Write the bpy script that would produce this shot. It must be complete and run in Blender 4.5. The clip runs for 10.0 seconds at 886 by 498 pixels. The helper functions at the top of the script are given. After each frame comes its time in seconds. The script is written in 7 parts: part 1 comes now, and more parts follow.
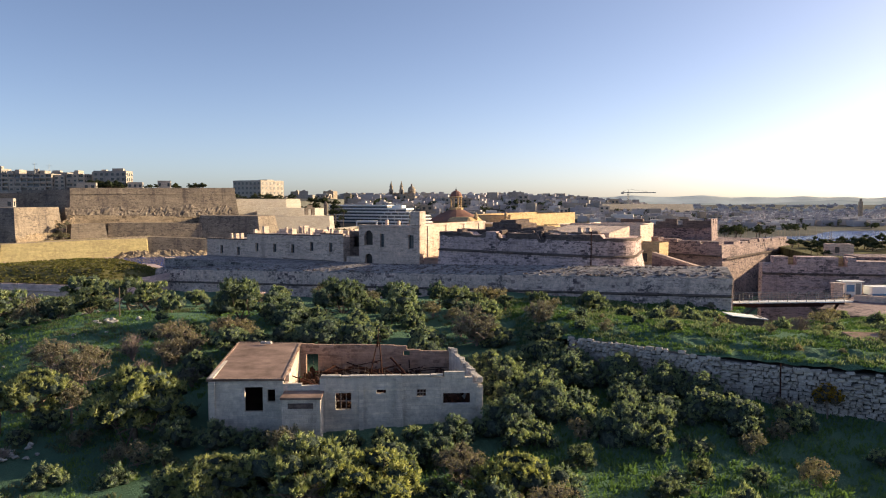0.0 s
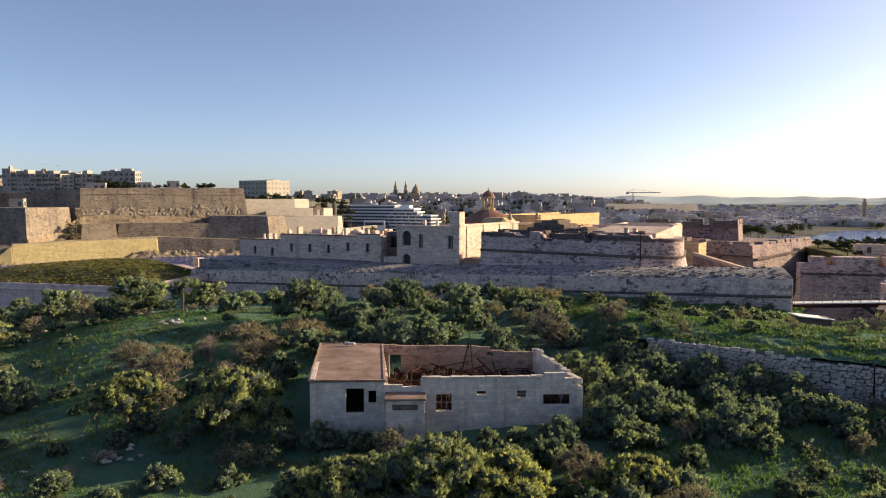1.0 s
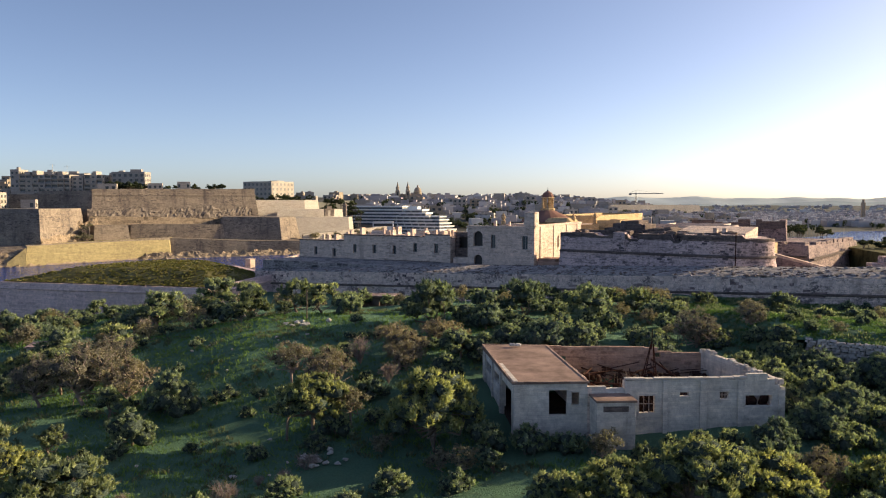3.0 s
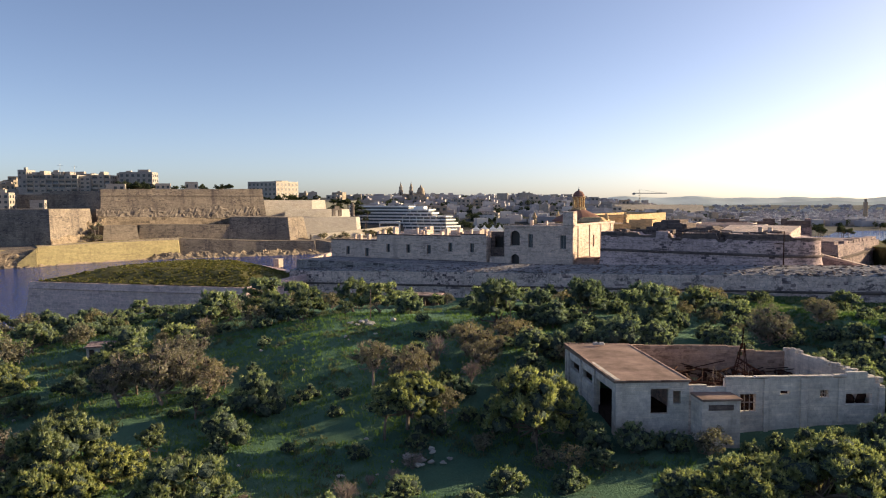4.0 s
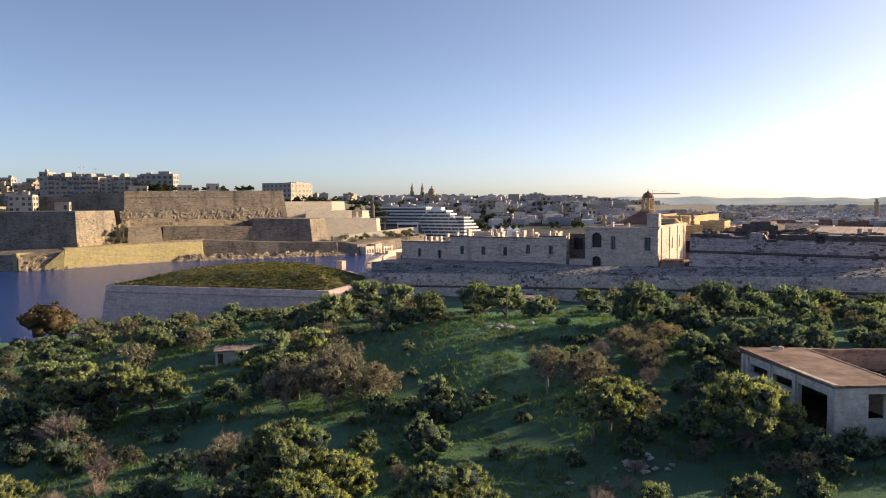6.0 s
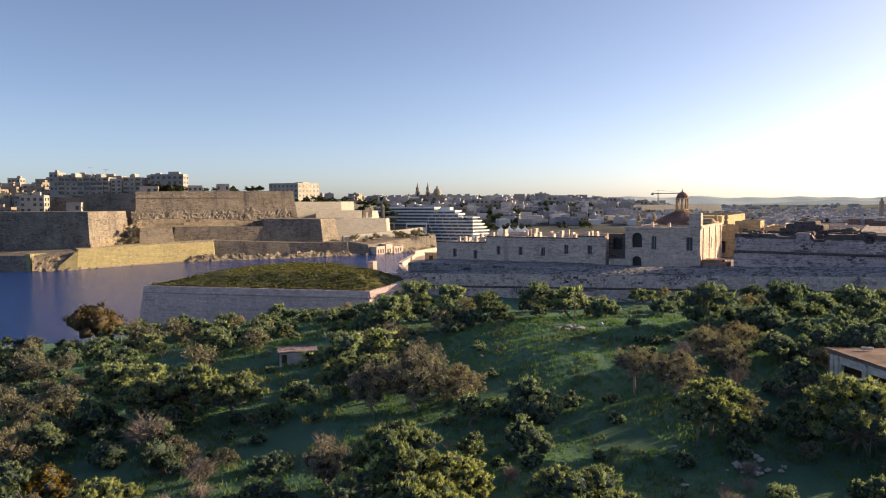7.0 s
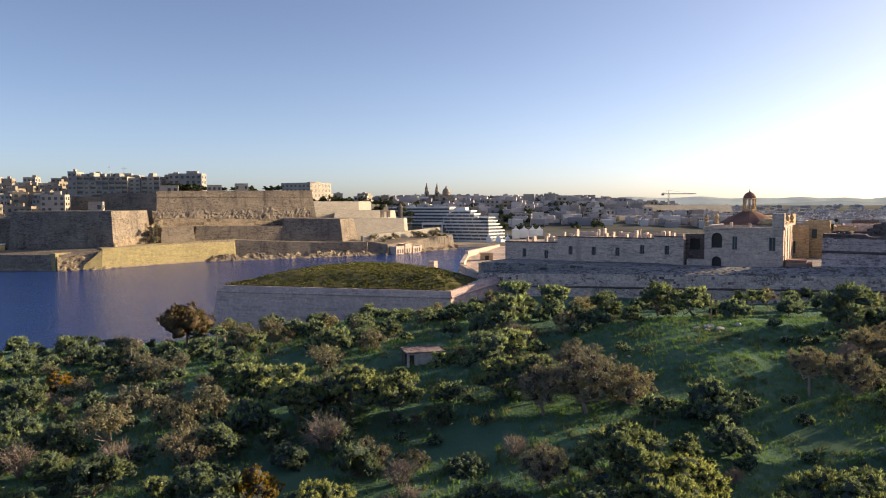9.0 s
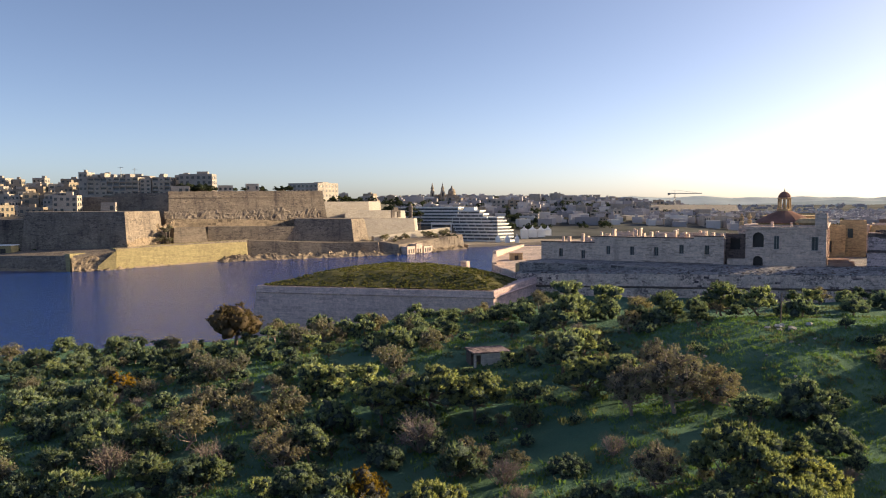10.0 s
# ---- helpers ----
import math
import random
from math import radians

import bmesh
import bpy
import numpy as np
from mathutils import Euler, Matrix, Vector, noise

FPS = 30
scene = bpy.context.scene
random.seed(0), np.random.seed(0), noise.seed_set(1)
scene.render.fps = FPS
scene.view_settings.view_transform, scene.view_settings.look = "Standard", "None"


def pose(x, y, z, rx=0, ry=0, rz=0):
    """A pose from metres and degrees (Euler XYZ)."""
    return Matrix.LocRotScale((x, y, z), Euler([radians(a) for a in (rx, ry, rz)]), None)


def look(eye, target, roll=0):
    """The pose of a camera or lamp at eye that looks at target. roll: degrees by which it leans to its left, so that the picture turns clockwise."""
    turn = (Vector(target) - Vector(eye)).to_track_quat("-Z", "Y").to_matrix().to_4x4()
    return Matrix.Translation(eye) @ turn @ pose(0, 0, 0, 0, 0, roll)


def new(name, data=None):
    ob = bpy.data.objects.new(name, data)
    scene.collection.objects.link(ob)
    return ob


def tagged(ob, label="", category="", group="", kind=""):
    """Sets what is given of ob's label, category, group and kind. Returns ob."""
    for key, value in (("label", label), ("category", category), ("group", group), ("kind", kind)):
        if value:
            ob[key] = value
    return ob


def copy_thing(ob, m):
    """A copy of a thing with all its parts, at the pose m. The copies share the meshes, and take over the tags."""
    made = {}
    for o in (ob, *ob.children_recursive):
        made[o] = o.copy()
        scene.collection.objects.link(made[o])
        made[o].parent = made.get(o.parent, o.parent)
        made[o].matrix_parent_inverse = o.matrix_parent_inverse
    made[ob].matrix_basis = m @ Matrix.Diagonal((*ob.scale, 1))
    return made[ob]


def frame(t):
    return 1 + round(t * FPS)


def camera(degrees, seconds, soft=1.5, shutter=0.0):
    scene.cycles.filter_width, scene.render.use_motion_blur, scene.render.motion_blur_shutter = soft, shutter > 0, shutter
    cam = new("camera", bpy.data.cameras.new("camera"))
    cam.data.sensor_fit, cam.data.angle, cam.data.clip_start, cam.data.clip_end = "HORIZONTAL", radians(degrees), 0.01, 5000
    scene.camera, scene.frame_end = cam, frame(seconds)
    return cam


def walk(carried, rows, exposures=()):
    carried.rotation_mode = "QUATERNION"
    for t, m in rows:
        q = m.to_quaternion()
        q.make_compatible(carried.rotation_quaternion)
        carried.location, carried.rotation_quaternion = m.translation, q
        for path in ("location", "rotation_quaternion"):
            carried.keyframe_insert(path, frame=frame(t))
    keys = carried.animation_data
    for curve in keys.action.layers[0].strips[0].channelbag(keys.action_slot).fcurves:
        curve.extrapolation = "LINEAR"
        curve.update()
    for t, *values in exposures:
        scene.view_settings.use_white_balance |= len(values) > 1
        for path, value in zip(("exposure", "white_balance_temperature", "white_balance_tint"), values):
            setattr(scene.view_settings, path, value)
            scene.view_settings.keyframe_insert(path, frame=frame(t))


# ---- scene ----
cam = camera(62.0, 10.0, 1.1)
PATH = [
    (0, (-0.084, 0.163, 36.265), (-0.083, 2.159, 36.134), -0.0),
    (0.5, (-3.811, 0.136, 36.323), (-3.811, 2.132, 36.191), 0.0),
    (1, (-7.392, 0.209, 36.339), (-7.389, 2.205, 36.208), 0.0),
    (1.5, (-11.23, 0.445, 36.41), (-11.223, 2.441, 36.279), -0.0),
    (2, (-15.201, 0.6, 36.37), (-15.185, 2.595, 36.24), 0.0),
    (2.5, (-18.893, 0.875, 36.288), (-18.871, 2.87, 36.16), -0.0),
    (4, (-29.671, 1.26, 36.107), (-29.64, 3.255, 35.979), -0.1),
    (4.5, (-33.602, 1.418, 36.146), (-33.57, 3.414, 36.019), -0.1),
    (5, (-37.263, 1.542, 36.241), (-37.232, 3.538, 36.114), -0.2),
    (5.5, (-40.929, 1.751, 36.327), (-40.9, 3.747, 36.201), -0.2),
    (7, (-52.071, 2.347, 36.466), (-52.043, 4.343, 36.34), -0.3),
    (7.5, (-55.771, 2.611, 36.429), (-55.743, 4.607, 36.304), -0.3),
    (8, (-59.48, 2.876, 36.412), (-59.453, 4.872, 36.286), -0.2),
    (8.5, (-63.01, 2.923, 36.49), (-62.983, 4.919, 36.364), -0.2),
    (9, (-67.02, 3.092, 36.471), (-66.988, 5.088, 36.345), -0.2),
    (9.5, (-70.836, 3.125, 36.532), (-70.804, 5.121, 36.407), -0.3),
    (10, (-74.624, 3.205, 36.529), (-74.593, 5.2, 36.403), -0.3),
]
walk(cam, [(t, look(eye, target, roll)) for t, eye, target, roll in PATH], [(0, 0.95, 7120, 16), (10, 0.95, 7120, 16)])


# ---------------------------------------------------------------- light
SUN_UP, SUN_SIDE = 16.5, 72.0          # degrees above the horizon, degrees clockwise from +y
world = bpy.data.worlds.new("sky")
scene.world = world
world.use_nodes = True
wn = world.node_tree
sky = wn.nodes.new("ShaderNodeTexSky")
sky.sky_type = "NISHITA"
sky.sun_disc = False
sky.sun_elevation, sky.sun_rotation = radians(SUN_UP), radians(SUN_SIDE)
sky.air_density, sky.dust_density, sky.ozone_density = 0.52, 1.1, 1.6
wn.nodes["Background"].inputs[1].default_value = 0.106
wn.links.new(sky.outputs[0], wn.nodes["Background"].inputs[0])
lamp = bpy.data.lights.new("sun", "SUN")
lamp.energy, lamp.angle, lamp.color = 4.3, radians(0.6), (1.0, 0.845, 0.54)
sun = new("sun", lamp)
_a, _e = radians(90 - SUN_SIDE), radians(SUN_UP)
sun.matrix_world = look((math.cos(_a) * math.cos(_e) * 400, math.sin(_a) * math.cos(_e) * 400, math.sin(_e) * 400), (0, 0, 0))

# ---------------------------------------------------------------- materials


def mat_new(name):
    m = bpy.data.materials.new(name)
    m.use_nodes = True
    nt = m.node_tree
    return m, nt, nt.nodes["Principled BSDF"]


def node(nt, kind, **sets):
    n = nt.nodes.new(kind)
    for k, v in sets.items():
        n.inputs[k].default_value = v
    return n


def mix_rgb(nt, a, b, fac, blend="MIX"):
    n = nt.nodes.new("ShaderNodeMix")
    n.data_type, n.blend_type = "RGBA", blend
    for sock, v in ((n.inputs[0], fac), (n.inputs[6], a), (n.inputs[7], b)):
        if hasattr(v, "links"):
            nt.links.new(v, sock)
        elif isinstance(v, (int, float)):
            sock.default_value = v
        else:
            sock.default_value = (*v, 1)
    return n.outputs[2]


def ramp(nt, fac, lo, hi):
    n = nt.nodes.new("ShaderNodeMapRange")
    n.inputs[1].default_value, n.inputs[2].default_value = lo, hi
    nt.links.new(fac, n.inputs[0])
    return n.outputs[0]


def noise_at(nt, vec, scale, detail=5.0, rough=0.6, stretch=None):
    if stretch:
        mp = nt.nodes.new("ShaderNodeMapping")
        mp.inputs["Scale"].default_value = stretch
        nt.links.new(vec, mp.inputs[0])
        vec = mp.outputs[0]
    n = node(nt, "ShaderNodeTexNoise", Scale=scale, Detail=detail, Roughness=rough)
    nt.links.new(vec, n.inputs["Vector"])
    return n.outputs[0]


def math_node(nt, op, a, b):
    n = nt.nodes.new("ShaderNodeMath")
    n.operation = op
    for sock, v in zip(n.inputs, (a, b)):
        if hasattr(v, "links"):
            nt.links.new(v, sock)
        else:
            sock.default_value = v
    return n.outputs[0]


def bump(nt, bsdf, height, strength, distance):
    b = nt.nodes.new("ShaderNodeBump")
    b.inputs["Strength"].default_value, b.inputs["Distance"].default_value = strength, distance
    nt.links.new(height, b.inputs["Height"])
    nt.links.new(b.outputs[0], bsdf.inputs["Normal"])


def stone(name, light, dark, stain, block=(0.7, 0.3), stain_amount=0.5, joint=0.35, streak=0.5, patch=0.06, rough=0.92, holes=0.5, size=1.0, tone=0.28):
    """Weathered block masonry: tinted courses, soft joints, rain streaks, dark lichen."""
    m, nt, bs = mat_new(name)
    geo = nt.nodes.new("ShaderNodeNewGeometry").outputs["Position"]
    if size != 1.0:
        grow = nt.nodes.new("ShaderNodeMapping")
        grow.inputs["Scale"].default_value = (1 / size, 1 / size, 1 / size)
        nt.links.new(geo, grow.inputs[0])
        geo = grow.outputs[0]
    uv = nt.nodes.new("ShaderNodeTexCoord").outputs["UV"]
    br = node(nt, "ShaderNodeTexBrick", Color1=(1, 1, 1, 1), Color2=(0.0, 0.0, 0.0, 1), Mortar=(0.5, 0.5, 0.5, 1))
    br.inputs["Scale"].default_value = 1.0
    br.inputs["Mortar Size"].default_value = 0.035 * block[1] / 0.3
    br.inputs["Mortar Smooth"].default_value = 0.6
    br.inputs["Brick Width"].default_value, br.inputs["Row Height"].default_value = block
    nt.links.new(uv, br.inputs["Vector"])
    big = noise_at(nt, geo, patch, 6, 0.65)
    fine = noise_at(nt, geo, 1.7, 6, 0.7)
    col = mix_rgb(nt, dark, light, ramp(nt, big, 0.3, 0.68))
    col = mix_rgb(nt, col, mix_rgb(nt, dark, light, br.outputs[0]), tone)
    col = mix_rgb(nt, col, mix_rgb(nt, (0.58, 0.57, 0.58), (1.32, 1.29, 1.24), ramp(nt, fine, 0.28, 0.72)), 0.7, "MULTIPLY")
    rain = noise_at(nt, geo, 0.5, 5, 0.7, (1.0, 1.0, 0.12))
    col = mix_rgb(nt, col, stain, math_node(nt, "MULTIPLY", ramp(nt, rain, 0.54, 0.76), streak))
    lich = noise_at(nt, geo, 0.35, 8, 0.75)
    col = mix_rgb(nt, col, stain, math_node(nt, "MULTIPLY", ramp(nt, lich, 0.56, 0.70), stain_amount * 0.7))
    gaps = math_node(nt, "MULTIPLY", ramp(nt, noise_at(nt, geo, 0.8, 4, 0.6), 0.36, 0.58), joint)
    col = mix_rgb(nt, col, stain, math_node(nt, "MULTIPLY", br.outputs[1], gaps))
    # blocks eaten away, in clusters that follow the courses
    worn = ramp(nt, noise_at(nt, geo, 0.20, 6, 0.75, (0.6, 0.6, 1.5)), 0.42, 0.56)
    ragged = math_node(nt, "ADD", br.outputs[0], math_node(nt, "MULTIPLY", noise_at(nt, geo, 3.0, 4, 0.7), 0.5))
    lost = math_node(nt, "MULTIPLY", ramp(nt, ragged, 0.60, 0.46), worn)
    col = mix_rgb(nt, col, stain, math_node(nt, "MULTIPLY", lost, min(1.0, holes)))
    pits = noise_at(nt, geo, 2.6, 4, 0.7, (0.8, 0.8, 1.9))
    col = mix_rgb(nt, col, stain, math_node(nt, "MULTIPLY", math_node(nt, "MULTIPLY", ramp(nt, pits, 0.55, 0.60), math_node(nt, "ADD", math_node(nt, "MULTIPLY", worn, 0.65), 0.35)), min(1.0, holes)))
    course = noise_at(nt, geo, 1.1, 4, 0.7, (0.28, 0.28, 3.4))
    col = mix_rgb(nt, col, stain, math_node(nt, "MULTIPLY", ramp(nt, course, 0.58, 0.63), min(1.0, holes * 0.75)))
    col = mix_rgb(nt, col, mix_rgb(nt, col, (1.25, 1.22, 1.15), 1.0, "MULTIPLY"), math_node(nt, "MULTIPLY", ramp(nt, course, 0.47, 0.38), 0.7))
    nt.links.new(col, bs.inputs["Base Color"])
    bs.inputs["Roughness"].default_value = rough
    bs.inputs["Specular IOR Level"].default_value = 0.15
    h = math_node(nt, "ADD", math_node(nt, "SUBTRACT", fine, math_node(nt, "MULTIPLY", lost, holes)), math_node(nt, "ADD", math_node(nt, "MULTIPLY", br.outputs[1], -min(0.35, joint)), math_node(nt, "MULTIPLY", noise_at(nt, geo, 0.55, 5, 0.7), 1.2)))
    bump(nt, bs, h, 0.7, 0.09)
    return m


def plain(name, color, rough=0.85, metal=0.0, vary=0.25, scale=1.2, grain=0.4, depth=0.02):
    m, nt, bs = mat_new(name)
    geo = nt.nodes.new("ShaderNodeNewGeometry").outputs["Position"]
    n1, n2 = noise_at(nt, geo, scale * 0.22, 4), noise_at(nt, geo, scale * 4, 6, 0.7)
    lo = tuple(c * (1 - vary) for c in color)
    hi = tuple(min(1, c * (1 + vary)) for c in color)
    col = mix_rgb(nt, lo, hi, ramp(nt, n1, 0.3, 0.7))
    col = mix_rgb(nt, col, mix_rgb(nt, (0.7, 0.7, 0.7), (1.25, 1.25, 1.25), n2), grain, "MULTIPLY")
    nt.links.new(col, bs.inputs["Base Color"])
    bs.inputs["Roughness"].default_value, bs.inputs["Metallic"].default_value = rough, metal
    bs.inputs["Specular IOR Level"].default_value = 0.5 if rough < 0.8 else 0.08
    bump(nt, bs, n2, 0.4, depth)
    return m


def foliage(name, lo, hi, dry=None, glow=0.35):
    """Leaves: colour by leaf and by tree, part of the light passes through them."""
    m, nt, bs = mat_new(name)
    nt.nodes.remove(bs)
    isl = nt.nodes.new("ShaderNodeNewGeometry").outputs["Random Per Island"]
    one = nt.nodes.new("ShaderNodeObjectInfo").outputs["Random"]
    where = nt.nodes.new("ShaderNodeTexCoord").outputs["Object"]
    tuft = ramp(nt, noise_at(nt, where, 5.5, 3, 0.6), 0.30, 0.70)
    col = mix_rgb(nt, lo, hi, math_node(nt, "ADD", math_node(nt, "MULTIPLY", isl, 0.25), math_node(nt, "MULTIPLY", tuft, 0.75)))
    if dry:
        pos = nt.nodes.new("ShaderNodeTexCoord").outputs["Object"]
        col = mix_rgb(nt, col, dry, math_node(nt, "MULTIPLY", ramp(nt, noise_at(nt, pos, 1.4, 3), 0.48, 0.72), 0.75))
    col = mix_rgb(nt, col, mix_rgb(nt, (0.78, 0.82, 0.80), (1.28, 1.2, 0.9), one), 1.0, "MULTIPLY")
    d, tr, mx = nt.nodes.new("ShaderNodeBsdfDiffuse"), nt.nodes.new("ShaderNodeBsdfTranslucent"), nt.nodes.new("ShaderNodeMixShader")
    nt.links.new(col, d.inputs[0])
    nt.links.new(mix_rgb(nt, col, (1.2, 1.25, 0.75), 1.0, "MULTIPLY"), tr.inputs[0])
    mx.inputs[0].default_value = glow
    nt.links.new(d.outputs[0], mx.inputs[1])
    nt.links.new(tr.outputs[0], mx.inputs[2])
    nt.links.new(mx.outputs[0], nt.nodes["Material Output"].inputs[0])
    return m


def ground_mat():
    m, nt, bs = mat_new("meadow_soil")
    geo = nt.nodes.new("ShaderNodeNewGeometry").outputs["Position"]
    a, b, c = noise_at(nt, geo, 0.09, 5), noise_at(nt, geo, 0.9, 6, 0.7), noise_at(nt, geo, 7.0, 4, 0.7)
    col = mix_rgb(nt, (0.072, 0.148, 0.104), (0.128, 0.230, 0.142), ramp(nt, a, 0.3, 0.7))
    col = mix_rgb(nt, col, (0.120, 0.105, 0.055), math_node(nt, "MULTIPLY", ramp(nt, b, 0.56, 0.75), 0.4))
    col = mix_rgb(nt, col, mix_rgb(nt, (0.5, 0.5, 0.5), (1.5, 1.5, 1.4), c), 0.7, "MULTIPLY")
    nt.links.new(col, bs.inputs["Base Color"])
    bs.inputs["Roughness"].default_value = 1.0
    bs.inputs["Specular IOR Level"].default_value = 0.1
    bump(nt, bs, math_node(nt, "ADD", b, c), 0.9, 0.25)
    return m


def water_mat():
    m, nt, bs = mat_new("sea_water")
    geo = nt.nodes.new("ShaderNodeNewGeometry").outputs["Position"]
    bs.inputs["Base Color"].default_value = (0.012, 0.047, 0.205, 1)
    bs.inputs["Roughness"].default_value = 0.12
    bs.inputs["IOR"].default_value = 1.33
    h = math_node(nt, "ADD", noise_at(nt, geo, 0.35, 4, 0.6), math_node(nt, "MULTIPLY", noise_at(nt, geo, 1.6, 3, 0.6), 0.35))
    bump(nt, bs, h, 0.9, 1.1)
    return m


M_RUIN = stone("ruin_blockwork", (0.72, 0.655, 0.59), (0.47, 0.425, 0.385), (0.15, 0.137, 0.13), (0.62, 0.28), 0.85, 0.14, 0.6, 0.45, 0.92, 0.10, 1.0, 0.22)
M_RUIN_IN = stone("ruin_plaster", (0.48, 0.345, 0.28), (0.32, 0.22, 0.175), (0.12, 0.075, 0.06), (0.62, 0.28), 0.4, 0.2, 0.4, 0.3)
M_ROOF = plain("roof_screed", (0.34, 0.225, 0.175), 0.95, 0, 0.45, 1.6, 0.8)
M_FORT = stone("fort_limestone", (0.690, 0.524, 0.504), (0.490, 0.372, 0.364), (0.080, 0.065, 0.074), (0.8, 0.38), 0.62, 0.3, 0.5, 0.12, 0.92, 0.9, 1.0, 0.16)
# Weathered parapet top; its base is also darkened to look shaded.
M_FORT_TOP = stone("weathered_parapet_dimmed", (0.37, 0.345, 0.345), (0.24, 0.225, 0.23), (0.05, 0.05, 0.053), (1.3, 0.8), 0.7, 0.1, 0.3, 0.9, 0.95, 0.9)
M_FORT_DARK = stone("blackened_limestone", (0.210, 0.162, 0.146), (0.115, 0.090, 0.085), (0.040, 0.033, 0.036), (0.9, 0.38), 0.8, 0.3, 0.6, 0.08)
# Eroded fort stone; base also darkened to hold down overbright sunlit faces.
M_ERODED = stone("eroded_limestone_dimmed", (0.420, 0.319, 0.308), (0.250, 0.186, 0.188), (0.055, 0.044, 0.054), (0.8, 0.38), 0.85, 0.25, 0.8, 0.12, 0.92, 0.95, 1.0, 0.12)
M_HOUSE = stone("barrack_limestone", (0.73, 0.575, 0.49), (0.57, 0.45, 0.385), (0.16, 0.118, 0.10), (0.8, 0.3), 0.35, 0.08, 0.5, 0.10, 0.92, 0.42, 1.0, 0.14)
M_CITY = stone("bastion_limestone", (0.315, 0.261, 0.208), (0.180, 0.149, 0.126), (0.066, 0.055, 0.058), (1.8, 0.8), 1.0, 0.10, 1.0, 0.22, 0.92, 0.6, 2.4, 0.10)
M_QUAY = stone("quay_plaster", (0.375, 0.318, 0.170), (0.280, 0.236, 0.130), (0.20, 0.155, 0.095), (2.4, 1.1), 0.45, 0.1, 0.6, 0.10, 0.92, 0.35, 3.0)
def block_mat():
    """Ashlar blocks: each one its own tone, with grain, pits and dark crusts."""
    m, nt, bs = mat_new("ashlar_blocks")
    g = nt.nodes.new("ShaderNodeNewGeometry")
    one = nt.nodes.new("ShaderNodeObjectInfo").outputs["Random"]
    pick = math_node(nt, "FRACT", math_node(nt, "ADD", g.outputs["Random Per Island"], math_node(nt, "MULTIPLY", one, 7.3)), 0.0)
    geo = g.outputs["Position"]
    fine, big = noise_at(nt, geo, 2.2, 6, 0.75), noise_at(nt, geo, 0.12, 5, 0.7)
    col = mix_rgb(nt, (0.58, 0.45, 0.40), (0.78, 0.62, 0.55), pick)
    col = mix_rgb(nt, col, (0.70, 0.525, 0.45), math_node(nt, "MULTIPLY", ramp(nt, big, 0.42, 0.66), 0.5))
    col = mix_rgb(nt, col, mix_rgb(nt, (0.45, 0.44, 0.46), (1.3, 1.28, 1.24), ramp(nt, fine, 0.3, 0.68)), 0.75, "MULTIPLY")
    crust = math_node(nt, "MULTIPLY", ramp(nt, noise_at(nt, geo, 0.45, 7, 0.75, (0.7, 0.7, 1.4)), 0.51, 0.60), ramp(nt, noise_at(nt, geo, 3.2, 3, 0.6), 0.42, 0.56))
    col = mix_rgb(nt, col, (0.11, 0.092, 0.098), math_node(nt, "MULTIPLY", crust, 0.95))
    rain = noise_at(nt, geo, 0.6, 5, 0.7, (1.0, 1.0, 0.10))
    col = mix_rgb(nt, col, (0.16, 0.135, 0.135), math_node(nt, "MULTIPLY", ramp(nt, rain, 0.55, 0.74), 0.6))
    nt.links.new(col, bs.inputs["Base Color"])
    bs.inputs["Roughness"].default_value = 0.93
    bump(nt, bs, fine, 0.8, 0.08)
    return m


M_BLOCK = block_mat()
M_OUTWORK = stone("outwork_limestone", (0.70, 0.52, 0.505), (0.58, 0.43, 0.42), (0.24, 0.178, 0.182), (1.4, 0.6), 0.35, 0.03, 0.4, 0.06, 0.92, 0.42, 1.0, 0.05)
M_ROCK = stone("shore_rock", (0.40, 0.315, 0.225), (0.19, 0.148, 0.11), (0.04, 0.033, 0.03), (3.0, 2.0), 0.8, 0.0, 0.4, 0.3, 0.92, 0.6, 2.5)
M_TOWN = stone("town_limestone", (0.40, 0.335, 0.265), (0.28, 0.235, 0.19), (0.2, 0.17, 0.14), (3.0, 1.0), 0.2, 0.05, 0.3, 0.03)
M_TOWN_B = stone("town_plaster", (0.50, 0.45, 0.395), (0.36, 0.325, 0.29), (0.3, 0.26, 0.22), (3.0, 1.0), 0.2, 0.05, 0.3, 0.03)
M_SUBURB = stone("pale_town_plaster", (0.42, 0.385, 0.35), (0.29, 0.265, 0.245), (0.2, 0.185, 0.17), (3.0, 1.0), 0.2, 0.05, 0.3, 0.03, 0.92, 0.2)
# Town walls paled and evened out in colour, in place of haze.
M_FARTOWN, _nt, _bs = mat_new("hazed_town_walls")
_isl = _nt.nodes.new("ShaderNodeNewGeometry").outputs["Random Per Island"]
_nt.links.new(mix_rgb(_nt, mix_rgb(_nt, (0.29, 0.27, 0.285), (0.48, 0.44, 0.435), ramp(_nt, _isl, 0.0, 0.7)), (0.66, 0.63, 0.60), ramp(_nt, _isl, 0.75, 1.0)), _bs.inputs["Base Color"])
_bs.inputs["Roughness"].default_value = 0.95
M_TURF = plain("dry_turf_earth", (0.115, 0.105, 0.045), 1.0, 0, 0.55, 1.6, 0.8, 0.2)
M_WHITE = plain("white_paint", (0.78, 0.77, 0.74), 0.6, 0, 0.06, 1, 0.15)
M_YELLOW = stone("ochre_limestone", (0.60, 0.445, 0.26), (0.48, 0.345, 0.195), (0.2, 0.13, 0.08), (0.8, 0.3), 0.25, 0.15, 0.4, 0.08)
